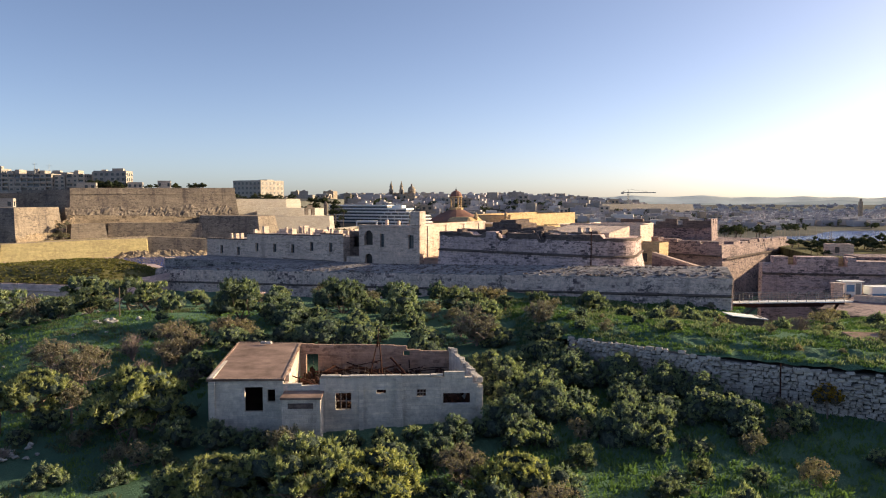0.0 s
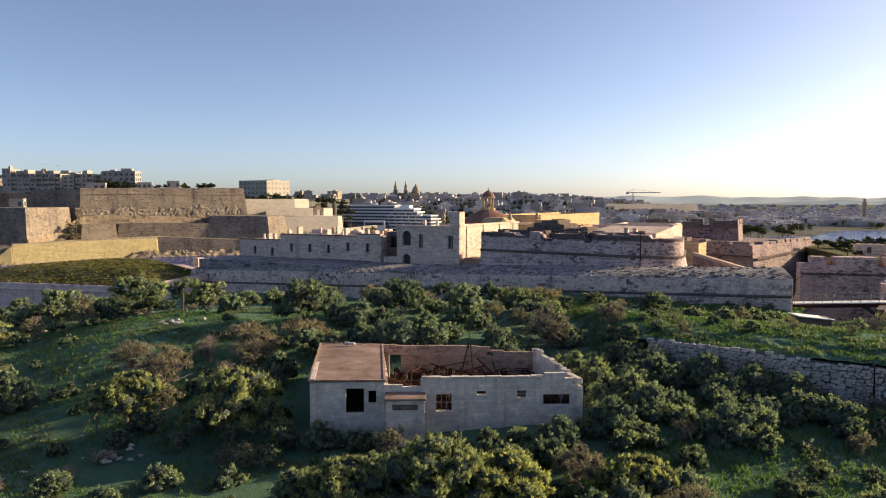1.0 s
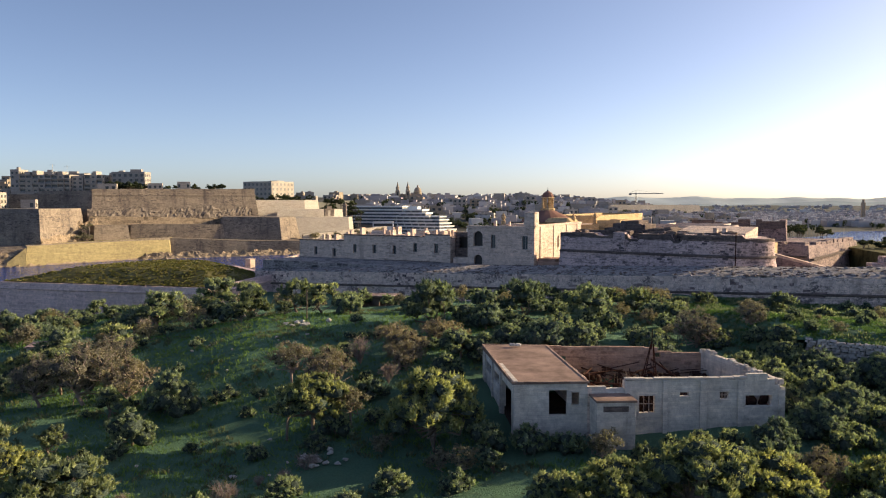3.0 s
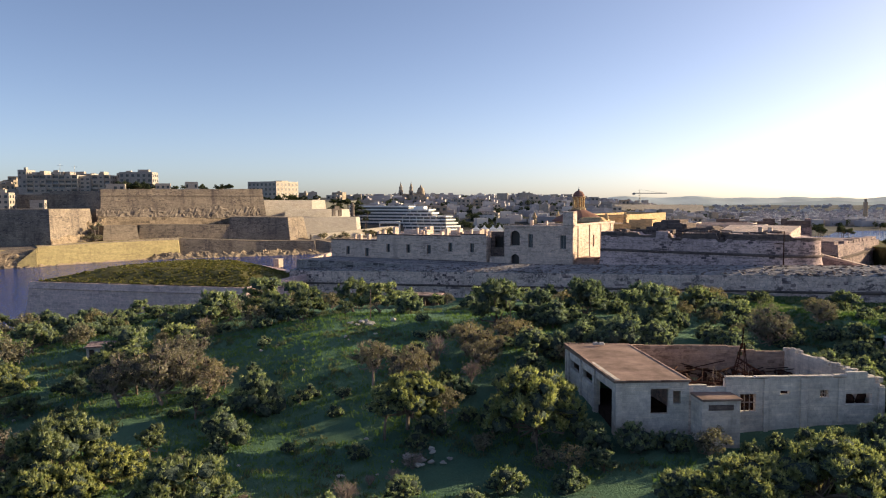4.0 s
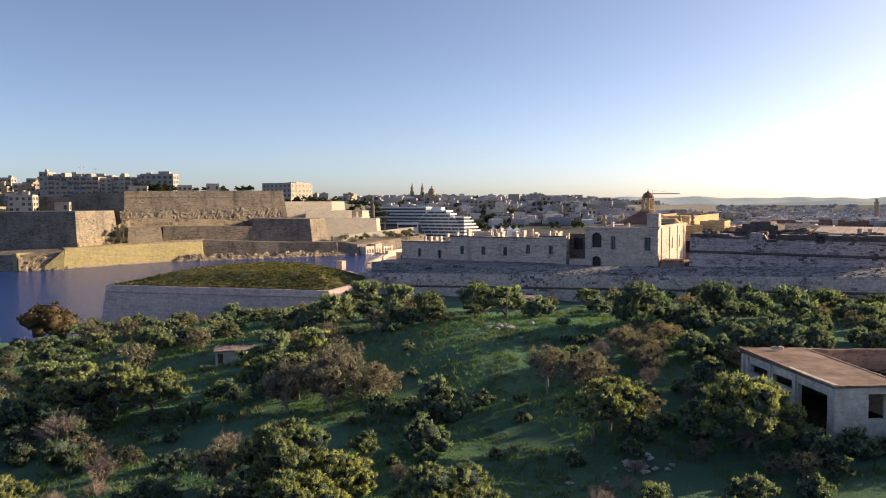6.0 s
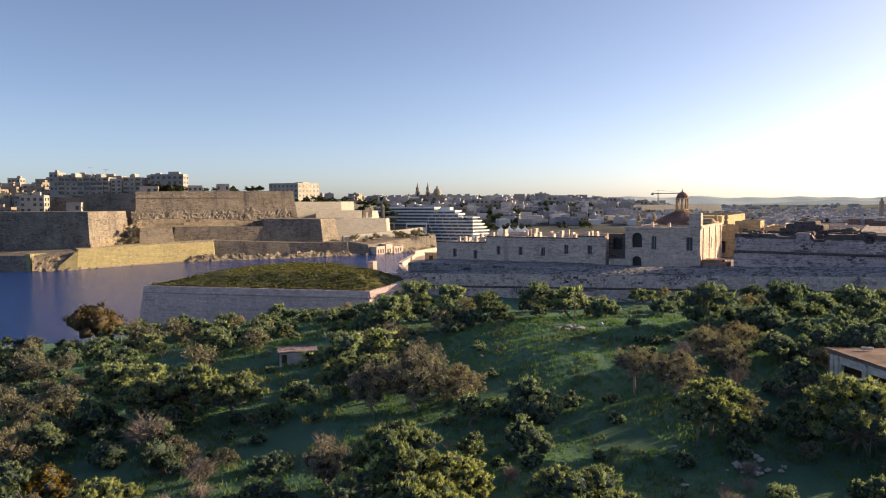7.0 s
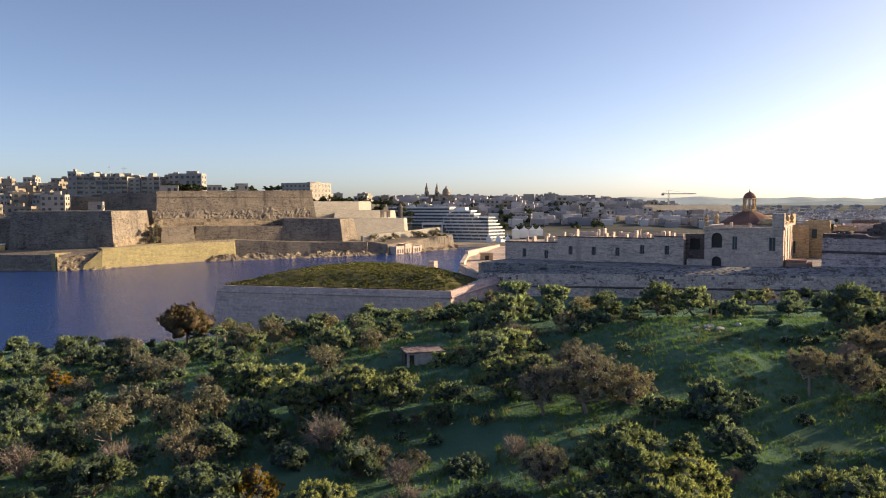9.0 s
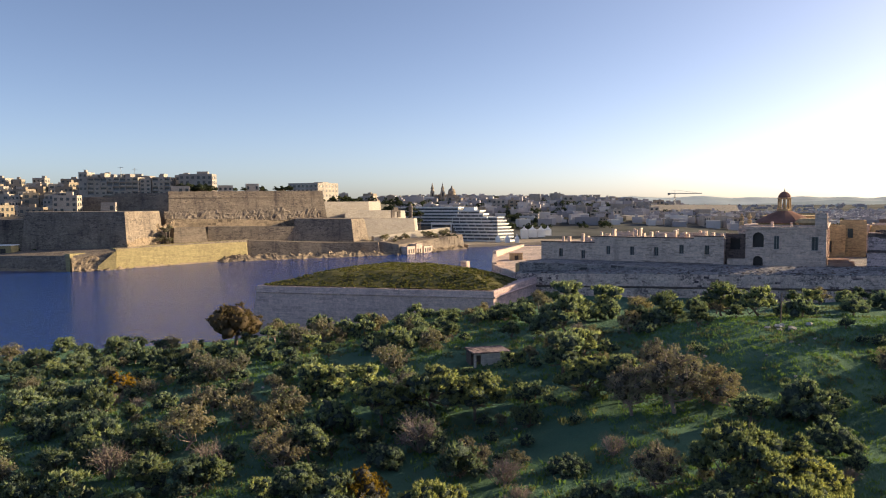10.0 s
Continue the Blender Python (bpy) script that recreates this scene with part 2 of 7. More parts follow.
# Near-black sheets that stand in for the shade inside openings.
M_DARK = plain("dark_opening", (0.035, 0.03, 0.028), 0.6, 0, 0.3)
M_GLASS = plain("window_glass", (0.05, 0.06, 0.07), 0.12, 0, 0.2)
M_HOTEL_GLASS = plain("tinted_hotel_glazing", (0.10, 0.11, 0.13), 0.25, 0, 0.2)
M_RUST = plain("rusted_iron", (0.062, 0.027, 0.02), 0.85, 0.3, 0.5, 3, 0.8)
M_DEBRIS = plain("burnt_debris", (0.05, 0.028, 0.022), 0.95, 0, 0.6, 2, 0.9, 0.08)
M_BARK = plain("grey_bark", (0.17, 0.135, 0.11), 0.95, 0, 0.4, 6, 0.6)
M_TWIG = plain("pale_twigs", (0.27, 0.215, 0.19), 0.95, 0, 0.35, 4, 0.5)
M_STEEL = plain("painted_steel", (0.20, 0.21, 0.22), 0.5, 0.6, 0.2)
M_DOME = plain("dome_plaster", (0.24, 0.13, 0.105), 0.9, 0, 0.3, 1)
M_CLOTH = plain("white_canvas", (0.82, 0.82, 0.80), 0.8, 0, 0.04, 1, 0.1)
M_PALE_ROCK = plain("pale_stones", (0.42, 0.39, 0.35), 0.95, 0, 0.3, 2, 0.6, 0.06)
M_RUBBLE = stone("rubble_wall_stone", (0.52, 0.485, 0.45), (0.36, 0.335, 0.315), (0.09, 0.08, 0.075), (5.0, 5.0), 0.35, 0.0, 0.35, 0.5)
M_JOINT = plain("dark_joint_earth", (0.13, 0.118, 0.11), 1.0, 0, 0.3)
M_GROUND = ground_mat()
M_WATER = water_mat()
# Scrub colour lightened and greyed for the haze of distance.
M_FARLAND = plain("hazed_scrub", (0.095, 0.096, 0.088), 1.0, 0, 0.5, 0.05, 0.5)
L_PINE = foliage("pine_needles", (0.111, 0.173, 0.173), (0.433, 0.470, 0.301), None, 0.42)
# Yellower copy of the pine needles, with sun put into the colour.
L_GOLD = foliage("sunlit_pine_needles", (0.112, 0.165, 0.135), (0.440, 0.455, 0.250), None, 0.42)
L_BUSH = foliage("evergreen_leaves", (0.105, 0.170, 0.176), (0.387, 0.446, 0.320), None, 0.42)
L_DARK = foliage("dark_pine_needles", (0.066, 0.107, 0.108), (0.221, 0.260, 0.200), None, 0.45)
L_RUSSET = foliage("russet_leaves", (0.105, 0.083, 0.060), (0.23, 0.165, 0.112), None, 0.4)
# Far needles lifted a little towards grey, as haze would do.
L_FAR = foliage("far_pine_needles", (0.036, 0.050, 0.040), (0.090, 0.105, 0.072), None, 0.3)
L_BROWN = foliage("dusty_olive_leaves", (0.126, 0.126, 0.123), (0.330, 0.305, 0.270), (0.276, 0.220, 0.209), 0.36)
L_ORANGE = foliage("yellowing_leaves", (0.190, 0.135, 0.040), (0.46, 0.285, 0.060), (0.190, 0.165, 0.085), 0.4)


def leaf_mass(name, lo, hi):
    """The inside of a crown: mottled twigs and leaves, its shade painted in."""
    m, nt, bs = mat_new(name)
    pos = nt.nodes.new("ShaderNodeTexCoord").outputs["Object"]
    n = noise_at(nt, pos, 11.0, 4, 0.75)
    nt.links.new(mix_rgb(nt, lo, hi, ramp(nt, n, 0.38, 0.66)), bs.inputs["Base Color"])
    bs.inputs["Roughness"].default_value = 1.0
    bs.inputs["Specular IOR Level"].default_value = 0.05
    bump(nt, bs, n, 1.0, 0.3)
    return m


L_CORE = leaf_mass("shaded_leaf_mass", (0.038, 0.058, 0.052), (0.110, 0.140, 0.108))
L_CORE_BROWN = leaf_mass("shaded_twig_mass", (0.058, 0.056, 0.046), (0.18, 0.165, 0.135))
L_GRASS = foliage("grass_blades", (0.080, 0.155, 0.074), (0.165, 0.268, 0.116), None, 0.4)
L_TERRACE = foliage("terrace_herbs", (0.046, 0.098, 0.056), (0.095, 0.165, 0.080), None, 0.4)
L_TURF = foliage("dry_turf", (0.080, 0.088, 0.040), (0.19, 0.185, 0.090), (0.145, 0.11, 0.06), 0.3)
L_SCRUB = foliage("low_scrub_leaves", (0.078, 0.108, 0.086), (0.206, 0.225, 0.173), None, 0.45)

# ---------------------------------------------------------------- builders


def uv_metres(me):
    """Box-projected coordinates in metres: along the wall and up."""
    layer = me.uv_layers.new(name="UVMap")
    n = len(me.polygons)
    loops = np.zeros(len(me.loops), dtype=np.int64)
    me.loops.foreach_get("vertex_index", loops)
    co = np.zeros(len(me.vertices) * 3)
    me.vertices.foreach_get("co", co)
    co = co.reshape(-1, 3)[loops]
    nor, tot = np.zeros(n * 3), np.zeros(n, dtype=np.int64)
    me.polygons.foreach_get("normal", nor)
    me.polygons.foreach_get("loop_total", tot)
    nor = np.repeat(nor.reshape(-1, 3), tot, axis=0)
    ln = np.hypot(nor[:, 0], nor[:, 1])
    flat = ln < 0.5
    ln[ln < 1e-6] = 1
    u = (-nor[:, 1] * co[:, 0] + nor[:, 0] * co[:, 1]) / ln
    u, v = np.where(flat, co[:, 0], u), np.where(flat, co[:, 1], co[:, 2])
    layer.data.foreach_set("uv", np.column_stack((u, v)).astype(np.float32).ravel())


def mesh_of(name, bm):
    me = bpy.data.meshes.new(name)
    bmesh.ops.recalc_face_normals(bm, faces=bm.faces)
    bm.to_mesh(me)
    bm.free()
    uv_metres(me)
    return me


def part(name, bm, material, parent=None, label=""):
    """One mesh object, under a thing or a part if a parent is given."""
    me = bm if isinstance(bm, bpy.types.Mesh) else mesh_of(name, bm)
    if not me.materials:
        me.materials.append(material)
    ob = new(name, me)
    ob.parent = parent
    if label:
        ob["label"] = label
    return ob


def thing(name, label, category, group="", at=(0, 0, 0)):
    ob = new(name)
    ob.location = at
    ob.empty_display_size = 0.5
    return tagged(ob, label, category, group)


def quad(bm, *pts):
    bm.faces.new([bm.verts.new(p) for p in pts])


def box(bm, x0, y0, z0, x1, y1, z1, m=None):
    vs = [bm.verts.new(Vector(p) if m is None else m @ Vector(p)) for p in
          ((x0, y0, z0), (x1, y0, z0), (x1, y1, z0), (x0, y1, z0), (x0, y0, z1), (x1, y0, z1), (x1, y1, z1), (x0, y1, z1))]
    for f in ((3, 2, 1, 0), (4, 5, 6, 7), (0, 1, 5, 4), (1, 2, 6, 5), (2, 3, 7, 6), (3, 0, 4, 7)):
        bm.faces.new([vs[i] for i in f])
    return vs


def boxed(x0, y0, z0, x1, y1, z1, m=None, edge=0.0):
    bm = bmesh.new()
    box(bm, x0, y0, z0, x1, y1, z1, m)
    if edge:
        bmesh.ops.bevel(bm, geom=bm.edges[:], offset=edge, segments=1, affect="EDGES")
    return bm


def prism(pts, z0, z1, batter=0.0, bm=None):
    """A block on a plan outline; its foot stands out by batter; z1 may be a list, one height a corner."""
    bm = bm or bmesh.new()
    n = len(pts)
    area = sum(pts[i][0] * pts[(i + 1) % n][1] - pts[(i + 1) % n][0] * pts[i][1] for i in range(n))
    if area < 0:
        pts = pts[::-1]
        z1 = z1[::-1] if isinstance(z1, (list, tuple)) else z1
    tops = z1 if isinstance(z1, (list, tuple)) else [z1] * n
    low, high = [], []
    for i in range(n):
        p, a, b = Vector(pts[i]), Vector(pts[i - 1]), Vector(pts[(i + 1) % n])
        d0, d1 = (p - a).normalized(), (b - p).normalized()
        n0, n1 = Vector((d0.y, -d0.x)), Vector((d1.y, -d1.x))
        k = (n0 + n1).normalized()
        out = p + k * (batter / max(0.35, k.dot(n0)))
        low.append(bm.verts.new((out.x, out.y, z0)))
        high.append(bm.verts.new((p.x, p.y, tops[i])))
    for i in range(n):
        bm.faces.new((low[i], low[(i + 1) % n], high[(i + 1) % n], high[i]))
    bm.faces.new(high)
    bm.faces.new(low[::-1])
    return bm


def along(p0, p1, z=0.0):
    """Frame of a wall: x runs from p0 to p1, y into the wall (to the left of its run), z up."""
    a = math.atan2(p1[1] - p0[1], p1[0] - p0[0])
    return Matrix.Translation((p0[0], p0[1], z)) @ Matrix.Rotation(a, 4, "Z")


def pierced(length, z0, z1, thick, holes, m, bm=None):
    """An upright wall with real openings: holes are (x0, x1, za, zb). z1 may be a list of (x, height) steps."""
    bm = bm or bmesh.new()
    steps = z1 if isinstance(z1, list) else [(0, z1)]
    xs = sorted({0.0, float(length), *[h[0] for h in holes], *[h[1] for h in holes], *[s[0] for s in steps]})
    zs = sorted({float(z0), *[s[1] for s in steps], *[h[2] for h in holes], *[h[3] for h in holes]})

    def top(x):
        return [s[1] for s in steps if s[0] <= x + 1e-6][-1]

    def full(i, j):
        if not (0 <= i < len(xs) - 1 and 0 <= j < len(zs) - 1):
            return False
        cx, cz = (xs[i] + xs[i + 1]) / 2, (zs[j] + zs[j + 1]) / 2
        return cz < top(cx) and not any(h[0] < cx < h[1] and h[2] < cz < h[3] for h in holes)

    for i in range(len(xs) - 1):
        for j in range(len(zs) - 1):
            if not full(i, j):
                continue
            a, b, c, d = xs[i], xs[i + 1], zs[j], zs[j + 1]
            q = lambda *ps: quad(bm, *[m @ Vector(p) for p in ps])
            q((a, 0, c), (b, 0, c), (b, 0, d), (a, 0, d))
            q((b, thick, c), (a, thick, c), (a, thick, d), (b, thick, d))
            if not full(i - 1, j):
                q((a, thick, c), (a, 0, c), (a, 0, d), (a, thick, d))
            if not full(i + 1, j):
                q((b, 0, c), (b, thick, c), (b, thick, d), (b, 0, d))
            if not full(i, j + 1):
                q((a, 0, d), (b, 0, d), (b, thick, d), (a, thick, d))
            if not full(i, j - 1):
                q((a, thick, c), (b, thick, c), (b, 0, c), (a, 0, c))
    bmesh.ops.remove_doubles(bm, verts=bm.verts, dist=1e-4)
    return bm


def rod(bm, a, b, r0, r1=None, sides=6):
    a, b = Vector(a), Vector(b)
    r1 = r0 if r1 is None else r1
    d = (b - a).normalized()
    s = d.cross(Vector((0.3, 0.2, 1)) if abs(d.z) < 0.9 else Vector((1, 0, 0))).normalized()
    t = d.cross(s)
    ra, rb = [], []
    for i in range(sides):
        w = 2 * math.pi * i / sides
        o = s * math.cos(w) + t * math.sin(w)
        ra.append(bm.verts.new(a + o * r0))
        rb.append(bm.verts.new(b + o * r1))
    for i in range(sides):
        bm.faces.new((ra[i], ra[(i + 1) % sides], rb[(i + 1) % sides], rb[i]))
    bm.faces.new(rb)
    bm.faces.new(ra[::-1])


def lathe(profile, centre, sides=24, bm=None):
    bm = bm or bmesh.new()
    rings = []
    for r, z in profile:
        rings.append([bm.verts.new((centre[0] + r * math.cos(2 * math.pi * i / sides), centre[1] + r * math.sin(2 * math.pi * i / sides), z)) for i in range(sides)])
    for a, b in zip(rings, rings[1:]):
        for i in range(sides):
            bm.faces.new((a[i], a[(i + 1) % sides], b[(i + 1) % sides], b[i]))
    bm.faces.new(rings[-1])
    bm.faces.new(rings[0][::-1])
    return bm


def smooth01(a):
    a = min(1.0, max(0.0, a))
    return a * a * (3 - 2 * a)


# ---------------------------------------------------------------- ground and sea
KX = (-160, -118, -90, -70, -55, -40, -15, 8, 40)
KY = (20, 46, 56, 64, 72, 84, 100, 118)
KZ = ((9.0, 9.5, 10.0, 10.0, 10.0, 10.5, 11.0, 10.5),
      (10.5, 11.2, 11.6, 11.8, 12.0, 12.6, 13.2, 13.0),
      (13.0, 13.6, 14.2, 14.4, 14.8, 15.6, 16.0, 15.6),
      (15.0, 15.2, 15.6, 16.2, 17.0, 17.6, 18.4, 18.6),
      (16.8, 17.2, 17.4, 18.0, 18.8, 19.8, 20.2, 18.6),
      (17.6, 17.9, 18.1, 19.4, 21.6, 23.2, 21.8, 19.2),
      (17.8, 18.5, 20.1, 21.0, 22.0, 23.2, 22.4, 20.2),
      (18.0, 18.9, 20.6, 20.9, 22.0, 22.8, 23.0, 22.6),
      (18.0, 18.8, 20.2, 22.0, 22.4, 22.6, 22.6, 22.4))


def knot(ks, v):
    v = min(max(v, ks[0]), ks[-1])
    for i in range(len(ks) - 1):
        if v <= ks[i + 1]:
            return i, smooth01((v - ks[i]) / (ks[i + 1] - ks[i])) * 0.5 + 0.5 * (v - ks[i]) / (ks[i + 1] - ks[i])
    return len(ks) - 2, 1.0


def rubble_y(x):
    """Plan line of the rubble retaining wall."""
    pts = ((9.0, 69.0), (17.0, 62.0), (24.0, 57.9), (60.0, 39.5))
    if x <= 9:
        return 69.0
    for a, b in zip(pts, pts[1:]):
        if x <= b[0]:
            return a[1] + (b[1] - a[1]) * (x - a[0]) / (b[0] - a[0])
    return 39.5


W_TIP, W_END = Vector((34.85, 88.44)), Vector((-58.0, 148.4))
W_RUN = (W_END - W_TIP).normalized()
W_IN = Vector((-W_RUN.y, W_RUN.x)) * (1 if W_RUN.x < 0 and -W_RUN.y < 0 else -1)
if W_IN.y < 0:
    W_IN = -W_IN


def terrace_z(x, y):
    """Grassy terrace held by the rubble wall."""
    d = y - rubble_y(x)
    return 23.55 + 0.9 * smooth01(d / 7) - 1.2 * smooth01((d - 10) / 12)


def ground_z(x, y, rough=True):
    i, u = knot(KX, x)
    j, v = knot(KY, y)
    g = (KZ[i][j] * (1 - u) + KZ[i + 1][j] * u) * (1 - v) + (KZ[i][j + 1] * (1 - u) + KZ[i + 1][j + 1] * u) * v
    if x > 7:
        k = smooth01((x - 7) / 4) * smooth01((y - rubble_y(x) - 2.0) / 1.2)
        g = g * (1 - k) + terrace_z(x, y) * k
        g -= 1.3 * math.exp(-((x - 32.5) / 4.5) ** 2 - ((y - 77.5) / 4.0) ** 2)
    p = Vector((x, y)) - W_TIP
    s, d = p.dot(W_RUN), p.dot(W_IN)
    if d > 2 and s > -1:                                   # inside the fort
        g = 20.0 if x < 40 else 12.0
        if x < -36 and y > 152:
            g = -3.0
    if s <= -1 and y > 78:                                 # dry ditch beyond the tip, then the far bank
        e = (Vector((x, y)) - Vector((36.0, 87.7))).dot(Vector((0.8, -0.6)))
        k = smooth01((y - 80) / 6)
        g = g * (1 - k) + (13.5 if -40 < e < 8.6 else 22.0) * k
    shore = 127 if x < -58 else 400
    if x < -50:
        g = g * (1 - smooth01((y - shore) / 7)) - 3 * smooth01((y - shore) / 7) if y < 146 else (-3 if x < -54 else g)
    if d > 2 and x < -54:
        g = -3.0
    for over in ((-162 - x) / 16, (-30 - y) / 12, (x - 150) / 10, (y - 232) / 10):
        k = smooth01(over)
        g = g * (1 - k) - 3 * k
    if rough and g > 1:
        w = Vector((x * 0.11, y * 0.11, 0))
        g += 0.45 * noise.noise(w) + 0.16 * noise.noise(w * 4)
    return g


def make_ground():
    x0, x1, y0, y1, st = -184, 166, -46, 246, 1.4
    nx, ny = int((x1 - x0) / st), int((y1 - y0) / st)
    vs = [(x0 + i * st, y0 + j * st, ground_z(x0 + i * st, y0 + j * st)) for j in range(ny + 1) for i in range(nx + 1)]
    fs = [(j * (nx + 1) + i, j * (nx + 1) + i + 1, (j + 1) * (nx + 1) + i + 1, (j + 1) * (nx + 1) + i) for j in range(ny) for i in range(nx)]
    me = bpy.data.meshes.new("ground")
    me.from_pydata(vs, [], fs)
    me.polygons.foreach_set("use_smooth", [True] * len(fs))
    me.materials.append(M_GROUND)
    tagged(new("ground", me), "green scrubby hillside of grass and bare soil", "ground", kind="structure")


make_ground()
bm = bmesh.new()
quad(bm, (-4600, -4600, 0), (4600, -4600, 0), (4600, 4600, 0), (-4600, 4600, 0))
tagged(part("water", bm, M_WATER), "calm deep blue harbour water with small ripples", "water", kind="structure")

# ---------------------------------------------------------------- fort: outer wall
def profile_wall(p0, p1, prof0, prof1, n=1, skew=0.0):
    """A wall swept from p0 to p1; profiles are (offset into the fort, height) at both ends."""
    bm = bmesh.new()
    p0, p1 = Vector(p0), Vector(p1)
    run = (p1 - p0).normalized()
    inn = Vector((-run.y, run.x))
    if inn.y < 0:
        inn = -inn
    rows = []
    for k in range(n + 1):
        f = k / n
        c = p0.lerp(p1, f)
        rows.append([bm.verts.new((*(c + (inn + run * skew * (1 - f)) * (a[0] * (1 - f) + b[0] * f)), a[1] * (1 - f) + b[1] * f)) for a, b in zip(prof0, prof1)])
    for a, b in zip(rows, rows[1:]):
        for i in range(len(a) - 1):
            bm.faces.new((a[i], a[i + 1], b[i + 1], b[i]))
    bm.faces.new(rows[0])
    bm.faces.new(rows[-1][::-1])
    return bm


def block_face(parent, spot, length, depth, size, seed, near, gone=0.24):
    """Courses of single ashlar blocks, a little proud and uneven, some fallen out; spot(s, h, out) gives a place s metres along, h below the top."""
    rnd = random.Random(seed)
    vs, fs, single = [], [], []
    h = 0.02
    while h < depth:
        hh = size[1] * rnd.uniform(0.82, 1.2)
        x = -rnd.uniform(0, size[0])
        while x < length - 0.2:
            w = size[0] * rnd.uniform(0.55, 1.35)
            a, b = max(0.0, x) + 0.012, min(length, x + w) - 0.012
            x += w
            eaten = noise.noise(Vector((a * 0.13, h * 0.55, seed))) + 0.5 * noise.noise(Vector((a * 0.6, h * 1.3, seed + 5)))
            if b - a < 0.15 or rnd.random() < (gone if eaten > 0.20 else 0.05 if eaten > -0.05 else 0.015):
                continue
            o = rnd.uniform(0.02, 0.09)
            c = [spot(p, q, r) for r in (-0.05, o) for p, q in ((a, h + hh - 0.018), (b, h + hh - 0.018), (b, h), (a, h))]
            for k in (4, 5, 6, 7):
                c[k] = c[k] + Vector([rnd.uniform(-0.035, 0.035) for _ in range(3)])
            if near(a, h) and len(single) < 300:
                single.append(c)
                continue
            k = len(vs)
            vs += [tuple(p) for p in c]
            fs += [tuple(k + j for j in f) for f in ((4, 5, 6, 7), (0, 1, 5, 4), (1, 2, 6, 5), (2, 3, 7, 6), (3, 0, 4, 7))]
        h += hh
    for c in single:
        me = bpy.data.meshes.new("block")
        me.from_pydata([tuple(p) for p in c], [], [(4, 5, 6, 7), (0, 1, 5, 4), (1, 2, 6, 5), (2, 3, 7, 6), (3, 0, 4, 7)])
        part("block", me, M_BLOCK, parent)
    me = bpy.data.meshes.new("far_blocks")
    me.from_pydata(vs, [], fs)
    part("far_blocks", me, M_BLOCK, parent)["kind"] = "stuff"


def outer_wall():
    top0, top1 = 26.9, 22.5
    face = lambda zt, zc: [(-1.3, 8.0), (-0.25, zc), (-0.25, zc), (0.0, zt), (0.25, zt), (0.25, 8.0)]
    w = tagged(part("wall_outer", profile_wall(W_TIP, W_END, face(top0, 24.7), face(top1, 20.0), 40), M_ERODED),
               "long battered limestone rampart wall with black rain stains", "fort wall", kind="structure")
    run = (W_END - W_TIP).length

    def spot(x, h, out):
        f = x / run
        zt, zc = top0 + (top1 - top0) * f, 24.7 + (20.0 - 24.7) * f
        z = zt - h
        o = -0.25 * h / (zt - zc) if z > zc else -0.25 - 1.05 * (zc - z) / (zc - 8.0)
        p = W_TIP + W_RUN * x + W_IN * (o - out)
        return Vector((p.x, p.y, z))

    block_face(w, spot, run, 8.6, (0.66, 0.34), 7, lambda x, h: 1 < x < 20 and h < 4.6)
    cord = lambda zc: [(-0.30, zc - 0.12), (-0.52, zc), (-0.52, zc + 0.14), (-0.22, zc + 0.26)]
    part("cordon", profile_wall(W_TIP, W_END, cord(24.7), cord(20.0), 1), M_FORT_DARK, w, "dark projecting stone moulding")
    cap = lambda z: [(-0.05, z - 0.1), (-0.05, z + 0.004), (0.7, z + 0.13), (1.4, z + 0.25), (2.1, z + 0.33), (2.8, z + 0.41), (3.5, z + 0.48), (4.2, z + 0.55), (5.3, z + 0.62), (6.4, z + 0.69), (7.6, z + 0.75), (7.9, z + 0.2), (7.9, 22.0), (0.3, 22.0)]
    bm = profile_wall(W_TIP, W_END, cap(top0), cap(top1), 190, 0.30)
    for v in bm.verts:
        d = noise.noise(Vector((v.co.x * 1.9, v.co.y * 1.9, 0)))
        v.co.z += 0.06 * d if v.co.z > 22.2 else 0
    part("parapet", bm, M_FORT_TOP, w, "broad sloping parapet of grey lichen-blackened rubble")
    rnd = random.Random(5)
    bm, dark = bmesh.new(), bmesh.new()
    for i in range(1300):
        f, o = rnd.random(), rnd.uniform(0.1, 7.4)
        c = W_TIP.lerp(W_END, 0.01 + 0.985 * f) + (W_IN + W_RUN * 0.3 * (1 - f)) * o
        z = top0 + (top1 - top0) * f + 0.05 + 0.09 * o
        r = rnd.uniform(0.08, 0.30)
        m = Matrix.Translation((c.x, c.y, z)) @ Matrix.Rotation(rnd.uniform(0, 3), 4, "Z") @ Matrix.Diagonal((r * 1.5, r, r * 0.8, 1))
        bmesh.ops.create_icosphere(dark if i % 2 else bm, subdivisions=1, radius=1, matrix=m)
    tagged(part("rubble_stones", bm, M_FORT_TOP), "loose grey stones scattered over the rampart top", "rubble", kind="stuff")
    tagged(part("rubble_stones", dark, M_FORT_DARK), "blackened loose stones scattered over the rampart top", "rubble", kind="stuff")
    # end face round the tip
    e1 = W_TIP + Vector((0.30, 0.954)) * 26
    face2 = lambda zt, zc: [(1.3, 8.0), (0.25, zc), (0.0, zt), (-0.6, zt), (-0.6, 8.0)]
    bm = bmesh.new()
    prism([tuple(W_TIP), tuple(e1), tuple(e1 + Vector((-8, 5))), tuple(W_TIP + W_RUN * 8 + W_IN * 2)], 8.0, [26.7, 25.2, 25.4, 26.7], 0.3, bm)
    tagged(part("wall_outer_flank", bm, M_FORT), "battered limestone flank at the tip of the rampart", "fort wall", kind="structure")


outer_wall()
